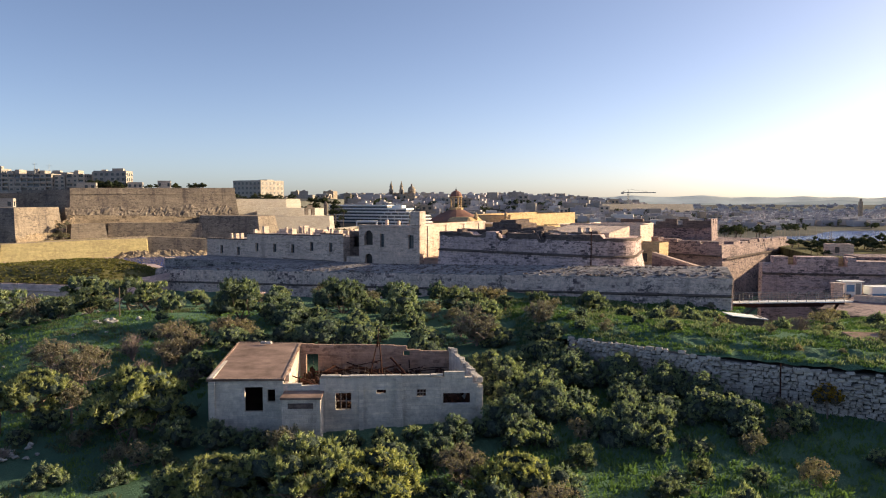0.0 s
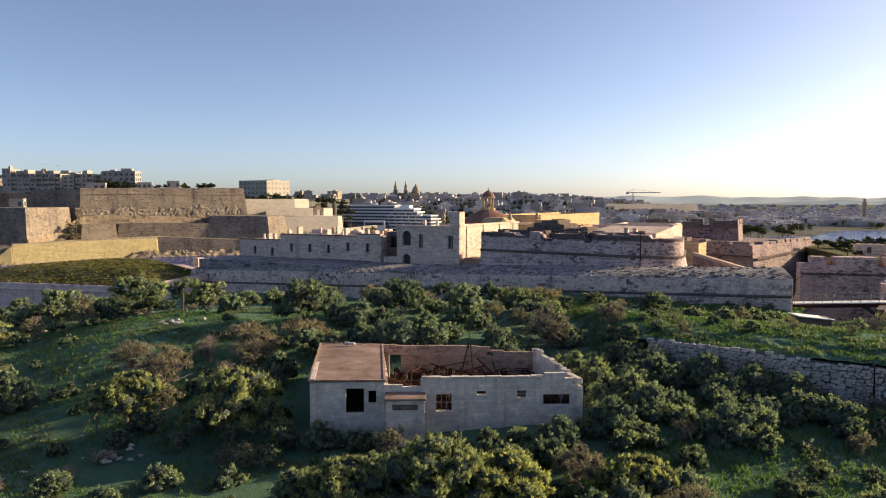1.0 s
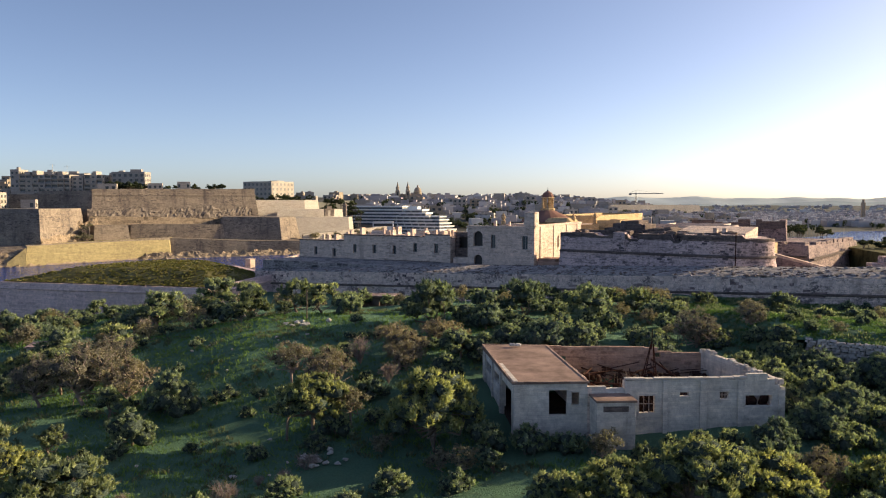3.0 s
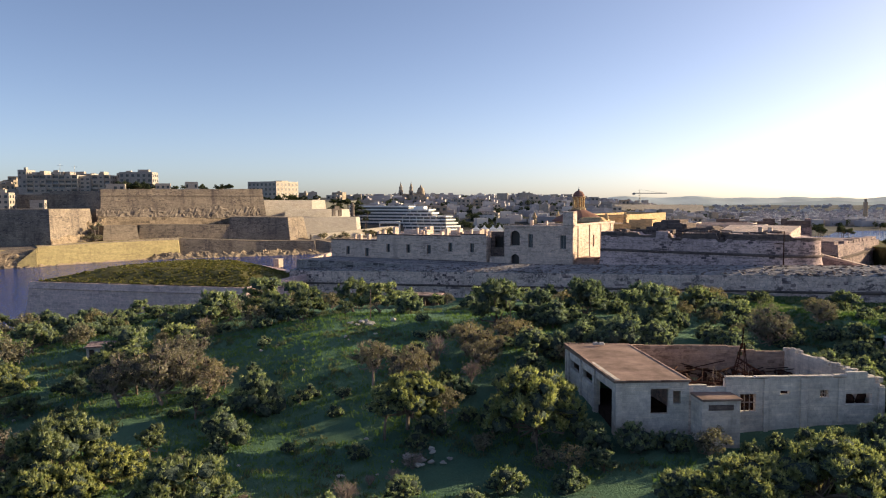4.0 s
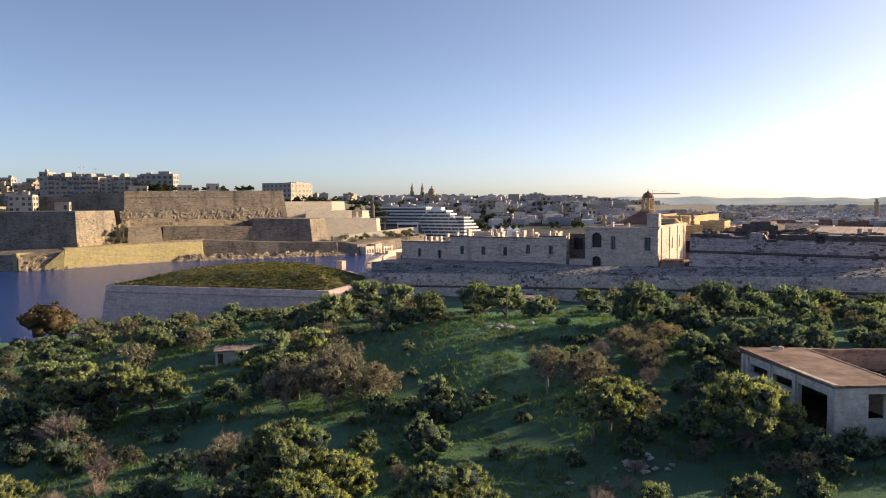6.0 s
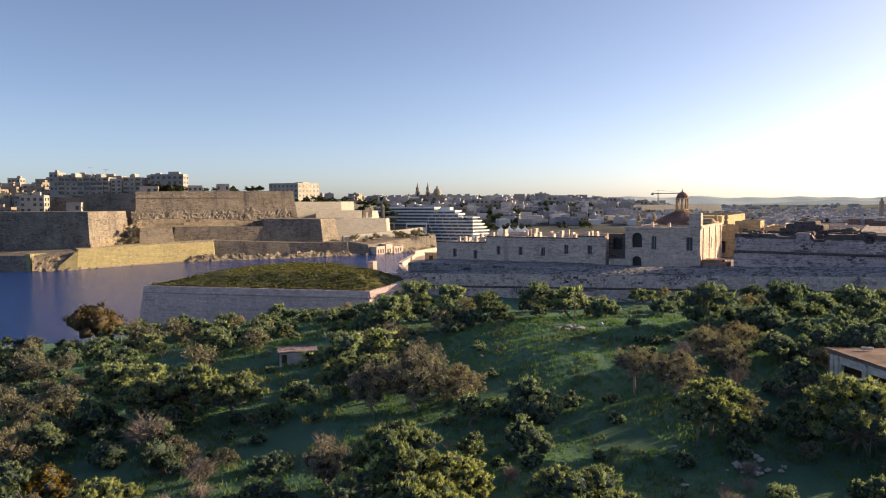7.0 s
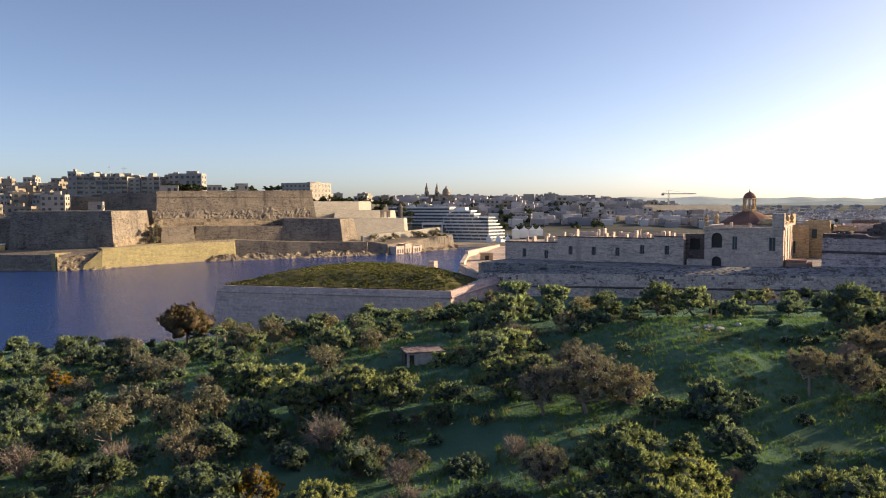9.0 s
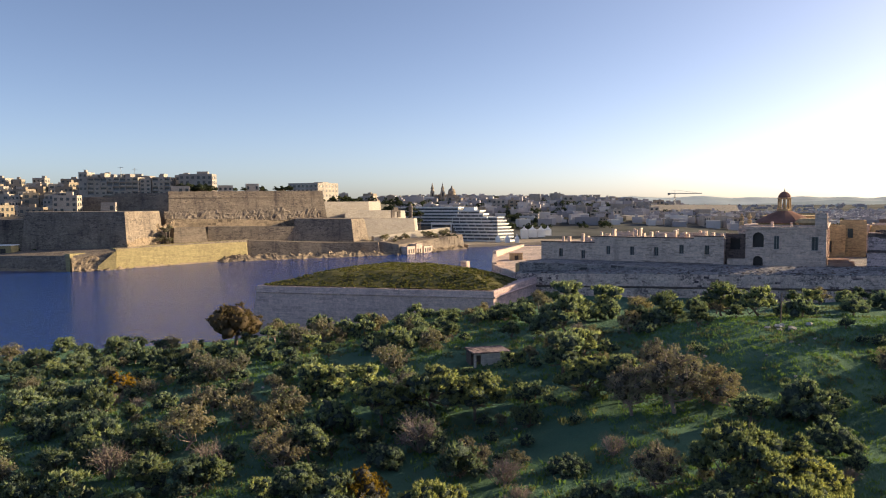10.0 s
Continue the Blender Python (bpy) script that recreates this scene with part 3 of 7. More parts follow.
tagged(part("pavement_fort", prism([(-57.0, 150.5), (-46, 166), (-38, 190), (10, 234), (58, 232), (46, 196), (40, 150), (40, 131), (39, 122), (29.5, 102.2)], -2, 24.5), M_FORT_TOP),
       "bare rubble-strewn fort terrace on pale sea walls", "terrace", kind="structure")


def counterguard():
    tip, bend, join = (-108.7, 146.9), (-63.6, 135.0), (-54.0, 146.2)
    back = [(-58, 160), (-70, 178), (-88, 182), (-99, 168)]
    ring = [tip, bend, join] + back
    bm = prism(ring, -2.0, [20.5, 20.5, 22.0, 21.0, 21.0, 21.0, 20.8], 2.2)
    w = tagged(part("wall_counterguard", bm, M_OUTWORK), "low outwork wall of smooth pinkish limestone at the water", "fort wall", kind="structure")
    for a, b, za, zb in ((tip, bend, 20.5, 20.5), (bend, join, 20.5, 22.0)):
        pr = lambda z: [(-0.30, z - 1.35), (-0.42, z - 1.2), (-0.42, z - 1.05), (-0.25, z - 0.95), (-0.1, z + 0.02), (0.5, z + 0.02), (0.5, z - 0.5)]
        part("coping", profile_wall(a, b, pr(za), pr(zb), 30), M_OUTWORK, w, "pale weathered coping band")
    # earth fill with grass
    n = 96
    vs, fs, ok = [], [], {}
    poly = [Vector(p) for p in ring]

    def depth(p):
        d = 1e9
        inside = False
        for i in range(len(poly)):
            a, b = poly[i], poly[(i + 1) % len(poly)]
            e = b - a
            t = max(0, min(1, (p - a).dot(e) / e.dot(e)))
            d = min(d, (a + e * t - p).length)
            if (a.y > p.y) != (b.y > p.y) and p.x < (b.x - a.x) * (p.y - a.y) / (b.y - a.y) + a.x:
                inside = not inside
        return d if inside else -d

    for j in range(n + 1):
        for i in range(n + 1):
            p = Vector((-112 + 60 * i / n, 133 + 51 * j / n))
            d = depth(p)
            z = 20.66 + 2.2 * smooth01((d - 0.3) / 10) + 0.22 * noise.noise(Vector((p.x * 0.25, p.y * 0.25, 0)))
            ok[(i, j)] = d > 0.25
            vs.append((p.x, p.y, z))
    for j in range(n):
        for i in range(n):
            if all(ok[c] for c in ((i, j), (i + 1, j), (i, j + 1), (i + 1, j + 1))):
                k = j * (n + 1) + i
                fs.append((k, k + 1, k + n + 2, k + n + 1))
    me = bpy.data.meshes.new("earth_fill")
    me.from_pydata(vs, [], fs)
    me.materials.append(M_TURF)
    part("earth_fill", me, M_TURF, w, "mound of turf inside the outwork")
    return depth


turf_depth = counterguard()

# white parapet and sentry block at the rampart's left end
g = thing("parapet_block", "small sunlit limestone block on the outwork's rear edge", "stone block", at=(-65.9, 178.6, 19.5))
g.rotation_euler = (0, 0, math.atan2(0.871, 0.491))
part("block", boxed(-0.9, 0, 0, 0.9, 1.6, 2.8, None, 0.08), M_HOUSE, g)
part("cap", boxed(-1.0, -0.1, 2.8, 1.0, 1.7, 3.0, None, 0.04), M_HOUSE, g)
tagged(part("wall_sea_parapet", pierced(5.85, 21.0, [(0, 23.9), (1.2, 24.05), (4.0, 24.15)], 0.8, [], along((-56.6, 155.0), (-53.0, 159.6))), M_YELLOW), "low sunlit ochre parapet wall at the rampart end", "wall", kind="structure")

w = tagged(part("wall_sea_terrace", prism([(-58.0, 153.5), (-60.5, 176), (-58, 205), (-46, 238), (-30, 240), (-36, 192), (-45, 166.5)], -2, [20.6, 20.8, 21.4, 22.5, 22.5, 21.8, 21.0], 1.0), M_HOUSE), "pale sunlit sea terrace beyond the barracks", "terrace", kind="structure")
for a, b, z in (((-60.2, 176), (-58.0, 154.5), 20.0), ((-57.8, 204.5), (-60.3, 176.5), 20.4), ((-46.2, 237), (-57.8, 205.5), 21.2)):
    part("sea_parapet", pierced((Vector(b) - Vector(a)).length, z, z + 1.9, 1.0, [], along(a, b)), M_HOUSE, w, "low pale parapet")
g = thing("sentry_hut", "small ochre stone hut on the sea terrace", "hut", at=(-52.5, 196.0, 21.0))
part("body", boxed(-1.6, -1.4, -0.5, 1.6, 1.4, 2.2, None, 0.06), M_YELLOW, g)
part("roof", boxed(-1.8, -1.6, 2.2, 1.8, 1.6, 2.4, None, 0.04), M_HOUSE, g)
part("doorway", boxed(-0.5, -1.45, -0.3, 0.5, -1.404, 1.6), M_DARK, g)

# ---------------------------------------------------------------- fort: barracks and tower block
B0, B1 = Vector((-51.2, 159.9)), Vector((-4.2, 133.4))
BR = (B1 - B0).normalized()
BL = (B1 - B0).length


def barrack_x(x):
    """Distance along the barrack front of a plan x."""
    return (x - B0.x) / BR.x


def sash(parent, m, x0, x1, z0, z1, inset=0.45):
    """A dark window set back in its opening, with frame, bar and sill."""
    bm = bmesh.new()
    quad(bm, *[m @ Vector(p) for p in ((x0, inset, z0), (x1, inset, z0), (x1, inset, z1), (x0, inset, z1))])
    w = part("window", bm, M_GLASS, parent)
    fr = bmesh.new()
    t = 0.09
    for a in ((x0, x0 + t, z0, z1), (x1 - t, x1, z0, z1), ((x0 + x1) / 2 - t / 2, (x0 + x1) / 2 + t / 2, z0, z1), (x0, x1, z1 - t, z1), (x0, x1, z0, z0 + t)):
        box(fr, a[0], inset - 0.06, a[2], a[1], inset - 0.005, a[3], m)
    part("window_frame", fr, M_STEEL, w)
    si = bmesh.new()
    box(si, x0 - 0.15, -0.10, z0 - 0.16, x1 + 0.15, 0.3, z0 - 0.004, m)
    part("sill", si, M_HOUSE, w)


def barracks():
    m = along(B0, B1)
    wins = [(x, z) for x, z in ((-47.4, 25.0), (-43.2, 24.75), (-38.6, 25.75), (-34.4, 25.75), (-30.2, 25.75), (-26.0, 26.3), (-21.9, 26.3))]
    spans = [(barrack_x(x) - 0.42, barrack_x(x) + 0.42, z, z + 1.75) for x, z in wins]
    h = thing("barracks", "long two-storey limestone barracks with a flat roof and small windows", "barracks")
    end = barrack_x(-19.2)
    part("wall", pierced(end, 21.5, [(0, 28.25), (barrack_x(-41), 29.5), (barrack_x(-24), 29.9)], 0.8, spans, m), M_HOUSE, h)
    body = bmesh.new()
    box(body, 0, 0.8, 21.5, barrack_x(-41), 11, 27.9, m)
    box(body, barrack_x(-41), 0.8, 21.5, end, 11, 29.2, m)
    part("body", body, M_HOUSE, h)
    for s in spans:
        sash(h, m, *s)
    led = bmesh.new()
    box(led, 3, -0.5, 24.1, 19, 0, 24.35, m)
    box(led, 22, -0.5, 24.35, end - 2, 0, 24.6, m)
    part("ledge", led, M_FORT_DARK, h, "dark stone ledge along the front")
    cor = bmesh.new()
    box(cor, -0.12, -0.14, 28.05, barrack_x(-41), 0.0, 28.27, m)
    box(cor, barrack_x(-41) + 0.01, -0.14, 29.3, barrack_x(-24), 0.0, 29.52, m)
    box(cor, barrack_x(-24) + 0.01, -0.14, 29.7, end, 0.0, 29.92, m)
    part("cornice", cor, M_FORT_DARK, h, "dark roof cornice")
    rnd = random.Random(8)
    for i in range(30):                                     # roof piers, row by row
        x = 2.5 + i * (end - 4) / 29.0 + rnd.uniform(-0.4, 0.4)
        y = rnd.choice((1.2, 3.5, 8.6, 10.2))
        base = 27.9 if x < barrack_x(-41) else 29.2
        part("pier", boxed(x, y, base, x + rnd.uniform(0.35, 0.55), y + rnd.uniform(0.4, 1.6), base + rnd.uniform(0.7, 1.8), m), M_HOUSE, h)
    for x in (6, 13, 22, 27, 33):
        base = 27.9 if x < barrack_x(-41) else 29.2
        part("roof_parapet", boxed(x, 8.5, base, x + 4.5, 8.9, base + 0.9, m), M_HOUSE, h)
    # recessed bay between barracks and tower
    a, b = end, barrack_x(-15.9)
    part("recess_wall", pierced(b - a, 21.5, 30.3, 0.6, [(0.8, 2.6, 27.3, 29.4)], m @ Matrix.Translation((a, 2.2, 0))), M_FORT_DARK, h, "dark recessed bay wall with a loggia opening")
    part("recess_back", boxed(a, 3.6, 22, b, 4.0, 30.2, m), M_DARK, h)
    part("stair", boxed(a + 0.6, 0.2, 21.5, b, 2.1, 25.6, m), M_HOUSE, h, "pale stone landing")


barracks()


def arch_hole(parent, m, xc, z0, z1, half, inset=0.7):
    """Dark vaulted recess behind an arched opening: infill corners of a square hole."""
    bm = bmesh.new()
    zc = z1 - half
    n = 8
    for sgn in (-1, 1):
        y, prev = 0.02, None
        for k in range(n + 1):
            w = math.pi / 2 * k / n
            pt = (xc + sgn * half * math.cos(w), y, zc + half * math.sin(w))
            if prev:
                quad(bm, *[m @ Vector(p) for p in (prev, pt, (pt[0], y, z1), (prev[0], y, z1))])
            prev = pt
    ex = bmesh.ops.extrude_face_region(bm, geom=bm.faces[:])
    shift = m.to_3x3() @ Vector((0, 0.4, 0))
    bmesh.ops.translate(bm, verts=[v for v in ex["geom"] if isinstance(v, bmesh.types.BMVert)], vec=shift)
    part("arch", bm, M_HOUSE, parent)
    bk = bmesh.new()
    quad(bk, *[m @ Vector(p) for p in ((xc - half, inset, z0), (xc + half, inset, z0), (xc + half, inset, z1), (xc - half, inset, z1))])
    part("recess", bk, M_DARK, parent)


def tower_block():
    m = along(B0, B1)
    a, b = barrack_x(-15.9), BL
    mt = m @ Matrix.Translation((a, -0.1, 0))
    n = b - a
    h = thing("gate_tower", "square limestone tower block with an arched window and flat roof", "tower")
    ax = barrack_x(-14.0) - a
    holes = [(ax - 0.95, ax + 0.95, 27.9, 30.7), (ax - 0.85, ax + 0.85, 24.0, 26.3)]
    ws = [(barrack_x(-11.3) - a - 0.45, barrack_x(-11.3) - a + 0.45, 27.6, 30.1), (barrack_x(-5.8) - a - 0.55, barrack_x(-5.8) - a + 0.55, 27.5, 30.0)]
    part("wall", pierced(n, 22.0, 31.75, 0.7, holes + ws, mt), M_HOUSE, h)
    for hh in holes:
        arch_hole(h, mt, (hh[0] + hh[1]) / 2, hh[2], hh[3], (hh[1] - hh[0]) / 2)
    for w in ws:
        sash(h, mt, *w, 0.4)
    # sunlit side with pilasters and a door
    ms = along(B1, B1 + Vector((0.491, 0.871)) * 27)
    part("side_wall", pierced(26.5, 22.0, 32.0, 0.7, [(12.0, 12.9, 27.4, 29.6), (19.0, 19.9, 27.4, 29.6)], ms), M_HOUSE, h, "sunlit side wall with tall pilasters")
    for w in ((12.0, 12.9, 27.4, 29.6), (19.0, 19.9, 27.4, 29.6)):
        sash(h, ms, *w, 0.4)
    for x in (2.6, 9.6, 17.0, 23.6):
        part("pilaster", boxed(x, -0.16, 22, x + 0.75, -0.004, 31.6, ms), M_HOUSE, h)
    part("back_wall", boxed(0, 20, 22, n, 20.6, 31.5, mt), M_HOUSE, h)
    part("roof", boxed(0.7, 0.7, 31.0, n - 0.7, 20, 31.2, mt), M_ROOF, h)
    part("cornice", boxed(-0.2, -0.25, 31.35, n + 0.2, -0.004, 31.7, mt), M_HOUSE, h)
    part("cornice", boxed(0, -0.25, 31.6, 26.5, -0.004, 31.95, ms), M_HOUSE, h)
    part("corner_turret", boxed(n - 1.9, -0.15, 31.76, n + 0.1, 2.0, 34.3, mt, 0.06), M_HOUSE, h, "square corner pier on the roof")
    part("chimney", boxed(4.0, 3.0, 31.2, 4.5, 3.5, 32.6, mt), M_HOUSE, h)
    part("chimney", boxed(7.4, 2.0, 31.2, 7.8, 2.4, 32.5, mt), M_HOUSE, h)
    part("step_terrace", boxed(0.5, -4.5, 22, 6, -0.3, 25.4, ms), M_ROOF, h, "terracotta tiled steps at the side door")
    part("step_terrace", boxed(1.0, -3.6, 25.404, 5.5, -0.3, 25.9, ms), M_ROOF, h)


tower_block()


def chapel():
    c = Vector((2.9, 164.2))
    m = along(c, c + BR)
    h = thing("chapel", "domed chapel with a tall stone lantern and brown dome", "chapel")
    part("body", boxed(-8.5, -7, 23, 8.5, 12, 31.2, m), M_HOUSE, h)
    part("drum", lathe([(5.2, 31.0), (5.2, 31.6), (5.5, 31.7), (5.5, 31.95), (5.0, 32.0)], c, 16), M_YELLOW, h)
    part("dome", lathe([(6.1, 31.75), (5.3, 32.35), (4.3, 32.95), (3.2, 33.5), (2.2, 33.95), (1.25, 34.42)], c, 16), M_DOME, h, "low brown plaster dome")
    lan = lathe([(1.6, 34.2), (1.6, 34.7), (1.25, 34.8)], c, 8)
    for k in range(8):
        w = 2 * math.pi * (k + 0.5) / 8
        p = c + Vector((math.cos(w), math.sin(w))) * 1.15
        col = bmesh.new()
        rod(col, (*p, 34.75), (*p, 36.9), 0.22, 0.22, 6)
        part("lantern_column", col, M_YELLOW, h)
    part("lantern_ring", lathe([(1.45, 36.9), (1.6, 37.05), (1.3, 37.2)], c, 8), M_YELLOW, h)
    part("lantern_base", lan, M_YELLOW, h, "ochre stone lantern base")
    part("cap", lathe([(1.3, 37.2), (1.25, 37.6), (0.95, 38.1), (0.45, 38.45), (0.14, 38.55)], c, 12), M_DOME, h)
    fin = lathe([(0.13, 38.55), (0.22, 38.7), (0.07, 38.85), (0.04, 39.3)], c, 8)
    part("finial", fin, M_STEEL, h)
    for x, y in ((-8, -6), (8, -6), (8, 9), (-8, 9)):
        q = m @ Vector((x, y, 0))
        part("urn", lathe([(0.5, 31.1), (0.5, 32), (0.25, 32.2), (0.55, 32.7), (0.3, 33.3), (0.08, 33.8)], (q.x, q.y), 10), M_YELLOW, h)
    part("vault", boxed(2.5, -9.5, 31.1, 8.5, -3.0, 32.8, m, 0.9), M_YELLOW, h, "rounded ochre side vault")


chapel()


def flat_block(name, label, p0, p1, depth_m, z0, z1, material, holes=(), parapet=0.5, cat="building"):
    m = along(p0, p1)
    n = (Vector(p1) - Vector(p0)).length
    h = thing(name, label, cat)
    part("wall", pierced(n, z0, z1, 0.5, [tuple(q) for q in holes], m), material, h)
    part("body", boxed(0.02, 0.5, z0, n - 0.02, depth_m, z1 - parapet, m), material, h)
    for x in (0, n - 0.4):
        part("parapet", boxed(x, 0.5, z1 - parapet, x + 0.4, depth_m, z1, m), material, h)
    part("parapet", boxed(0.4, depth_m - 0.4, z1 - parapet, n - 0.4, depth_m, z1, m), material, h)
    for q in holes:
        bm = bmesh.new()
        quad(bm, *[m @ Vector(v) for v in ((q[0], 0.4, q[2]), (q[1], 0.4, q[2]), (q[1], 0.4, q[3]), (q[0], 0.4, q[3]))])
        part("window", bm, M_GLASS, h)
    return h


U = Vector((0.491, 0.871))
V = Vector((0.871, -0.491))
flat_block("ochre_house", "sunlit ochre limestone building with a flat roof", (16.0, 175.0), tuple(Vector((16.0, 175.0)) + U * 45.5), 12, 24, 32.9, M_YELLOW, [(9, 10, 28, 30), (18, 19, 28, 30), (30, 31, 28, 30)])
flat_block("ochre_annex", "small ochre limestone block with a flat roof", (13.0, 160.0), tuple(Vector((13.0, 160.0)) + V * 5), 9, 24, 32.2, M_YELLOW, [(1.5, 2.5, 28.5, 30.5)])
flat_block("ochre_annex", "small ochre limestone block with a flat roof", (18.5, 158.0), tuple(Vector((18.5, 158.0)) + V * 4), 8, 24, 31.0, M_YELLOW, [(1.5, 2.5, 27.5, 29.5)])
flat_block("ochre_annex", "ochre limestone block with a flat roof and steps", (6.8, 158.5), (12.6, 157.0), 8, 24, 31.3, M_YELLOW, [(2.2, 3.4, 25.5, 28.0)])
flat_block("store_house", "long low limestone store with a pale flat roof", (26.0, 172.0), tuple(Vector((26.0, 172.0)) + V * 20), 10, 23, 30.8, M_HOUSE, [(3, 4, 27.5, 29), (9, 10, 27.5, 29), (15, 16, 27.5, 29)])
flat_block("store_house", "long low limestone store with a pale flat roof", (36.0, 186.0), tuple(Vector((36.0, 186.0)) + V * 14), 12, 23, 30.6, M_HOUSE, [(3, 4, 27.5, 29), (9, 10, 27.5, 29)])


# ---------------------------------------------------------------- fort: curtain with embrasures
def swept(pts, prof, close=True):
    """A wall along a plan line; prof(i, s) gives (outwards, height) pairs at point i, s metres along."""
    bm = bmesh.new()
    rows, s = [], 0.0
    for i, p in enumerate(pts):
        a, b = Vector(pts[max(0, i - 1)]), Vector(pts[min(len(pts) - 1, i + 1)])
        d = (b - a).normalized()
        o = Vector((d.y, -d.x))
        s += (Vector(p) - a).length if i else 0.0
        rows.append([bm.verts.new((p[0] + o.x * k, p[1] + o.y * k, z)) for k, z in prof(i, s)])
    for a, b in zip(rows, rows[1:]):
        for i in range(len(a) - 1):
            bm.faces.new((a[i], b[i], b[i + 1], a[i + 1]))
    bm.faces.new(rows[0])
    bm.faces.new(rows[-1][::-1])
    return bm


def curtain():
    a, b = Vector((-0.6, 127.0)), Vector((22.7, 109.7))
    m = along(a, b)
    n = (b - a).length
    d0 = (b - a).normalized()
    k = int(n / 0.45)
    pts = [tuple(a.lerp(b, i / k)) for i in range(k + 1)]
    c = b + Vector((-d0.y, d0.x)) * 4.2                       # rounded shoulder
    w0 = math.atan2((b - c).y, (b - c).x)
    pts += [(c.x + 4.2 * math.cos(w0 + 1.95 * j / 14), c.y + 4.2 * math.sin(w0 + 1.95 * j / 14)) for j in range(1, 15)]
    e = Vector(pts[-1])
    d1 = (e - Vector(pts[-2])).normalized()
    pts += [tuple(e + d1 * j) for j in (3, 6, 9, 12)]
    steps = [(0, 30.9), (6.5, 30.5), (9.0, 30.9), (12.1, 30.1), (13.8, 31.0), (19.4, 30.0), (20.8, 31.0), (26.0, 31.1), (30.0, 30.6), (37.0, 30.3)]

    def top(s):
        return [z for x, z in steps if x <= s + 1e-6][-1] + 0.07 * noise.noise(Vector((s * 0.7, 3.0, 0))) + 0.06 * noise.noise(Vector((s * 2.9, 8.0, 0)))

    w = tagged(part("wall_curtain", swept(pts, lambda i, s: [(1.7, 20.0), (0.12, 27.8), (0.06, 28.0), (0.0, top(s)), (-0.25, top(s) + 0.05), (-2.2, top(s) + 0.1), (-2.2, 20.0)]), M_FORT),
               "long stepped limestone curtain wall with a rounded shoulder and dark top", "fort wall", kind="structure")
    part("cordon", swept(pts, lambda i, s: [(0.1, 27.7), (0.42, 27.8), (0.42, 28.0), (0.08, 28.12)]), M_FORT_DARK, w, "projecting stone moulding")
    # Darker strip laid along the top of the front.
    part("blackened_course", swept(pts, lambda i, s: [(0.05, min(top(s) - 0.3, 30.2) + 0.25 * noise.noise(Vector((s * 0.6, 1.0, 0)))), (0.05, top(s) + 0.03), (-0.3, top(s) + 0.09)]), M_FORT_DARK, w, "dark upper course")
    rnd = random.Random(3)
    for i in range(50):
        x, y, s = rnd.uniform(0.3, n - 2.5), rnd.uniform(0.1, 5.5), rnd.uniform(0.5, 2.0)
        t = top(x)
        if t < 29:
            continue
        bm = boxed(x, y, t - 1.0, x + s, y + rnd.uniform(0.6, 1.8), t + rnd.uniform(0.1, 0.55), m, 0.12)
        for v in bm.verts:
            v.co += 0.08 * Vector((noise.noise(v.co * 1.3), noise.noise(v.co * 1.3 + Vector((9, 0, 0))), noise.noise(v.co * 1.3 + Vector((0, 9, 0)))))
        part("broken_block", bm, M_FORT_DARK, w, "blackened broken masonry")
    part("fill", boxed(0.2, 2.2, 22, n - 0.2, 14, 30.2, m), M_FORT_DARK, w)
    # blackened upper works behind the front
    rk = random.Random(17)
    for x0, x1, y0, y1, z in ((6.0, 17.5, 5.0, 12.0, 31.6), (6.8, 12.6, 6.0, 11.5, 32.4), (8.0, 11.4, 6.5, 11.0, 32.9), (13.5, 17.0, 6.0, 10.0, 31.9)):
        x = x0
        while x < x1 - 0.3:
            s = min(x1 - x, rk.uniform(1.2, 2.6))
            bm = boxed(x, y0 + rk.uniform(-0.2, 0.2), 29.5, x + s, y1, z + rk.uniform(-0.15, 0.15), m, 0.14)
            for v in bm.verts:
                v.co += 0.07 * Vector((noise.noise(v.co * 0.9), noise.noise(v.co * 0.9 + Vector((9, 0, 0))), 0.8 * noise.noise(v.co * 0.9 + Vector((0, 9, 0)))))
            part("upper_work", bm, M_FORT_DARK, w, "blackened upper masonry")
            x += s
    # steps in the embrasures
    for x in (12.2, 19.4):
        for j in range(5):
            part("step", boxed(x + 0.05, 0.3 + 0.35 * j, 27.6, x + 1.9, 2.6 + 0.35 * j, 28.75 + 0.4 * j, m), M_FORT_DARK, w)
    part("sentry_block", boxed(9.6, -0.22, 28.1, 11.6, 1.5, 31.25, m, 0.06), M_FORT, w, "pale square block beside the embrasure")
    # pale sloping roofs behind the shoulder
    for j in range(5):
        x = 18.0 + j * 2.2
        part("roof_slab", prism([tuple((m @ Vector(q)).xy) for q in ((x, 5.0, 0), (x + 2.1, 5.0, 0), (x + 2.1, 13.0, 0), (x, 13.0, 0))], 30.0, [31.25, 31.25, 32.1, 32.1]), M_HOUSE, w, "pale sloping roof slab")
    for x in (24.6, 26.0):
        part("pier", boxed(x, 3.0, 30.6, x + 0.6, 3.6, 32.1, m), M_HOUSE, w, "short pale roof pier")
    p = thing("flagpole", "slim dark iron pole standing against the curtain", "pole")
    bm = bmesh.new()
    rod(bm, (21.6, 107.6, 26.3), (21.6, 107.6, 31.6), 0.10, 0.07, 8)
    rod(bm, (21.6, 107.6, 31.6), (21.6, 107.6, 31.75), 0.16, 0.05, 8)
    part("shaft", bm, M_RUST, p)
    part("bracket", boxed(21.5, 107.6, 29.8, 21.7, 110.8, 29.9), M_RUST, p)


curtain()


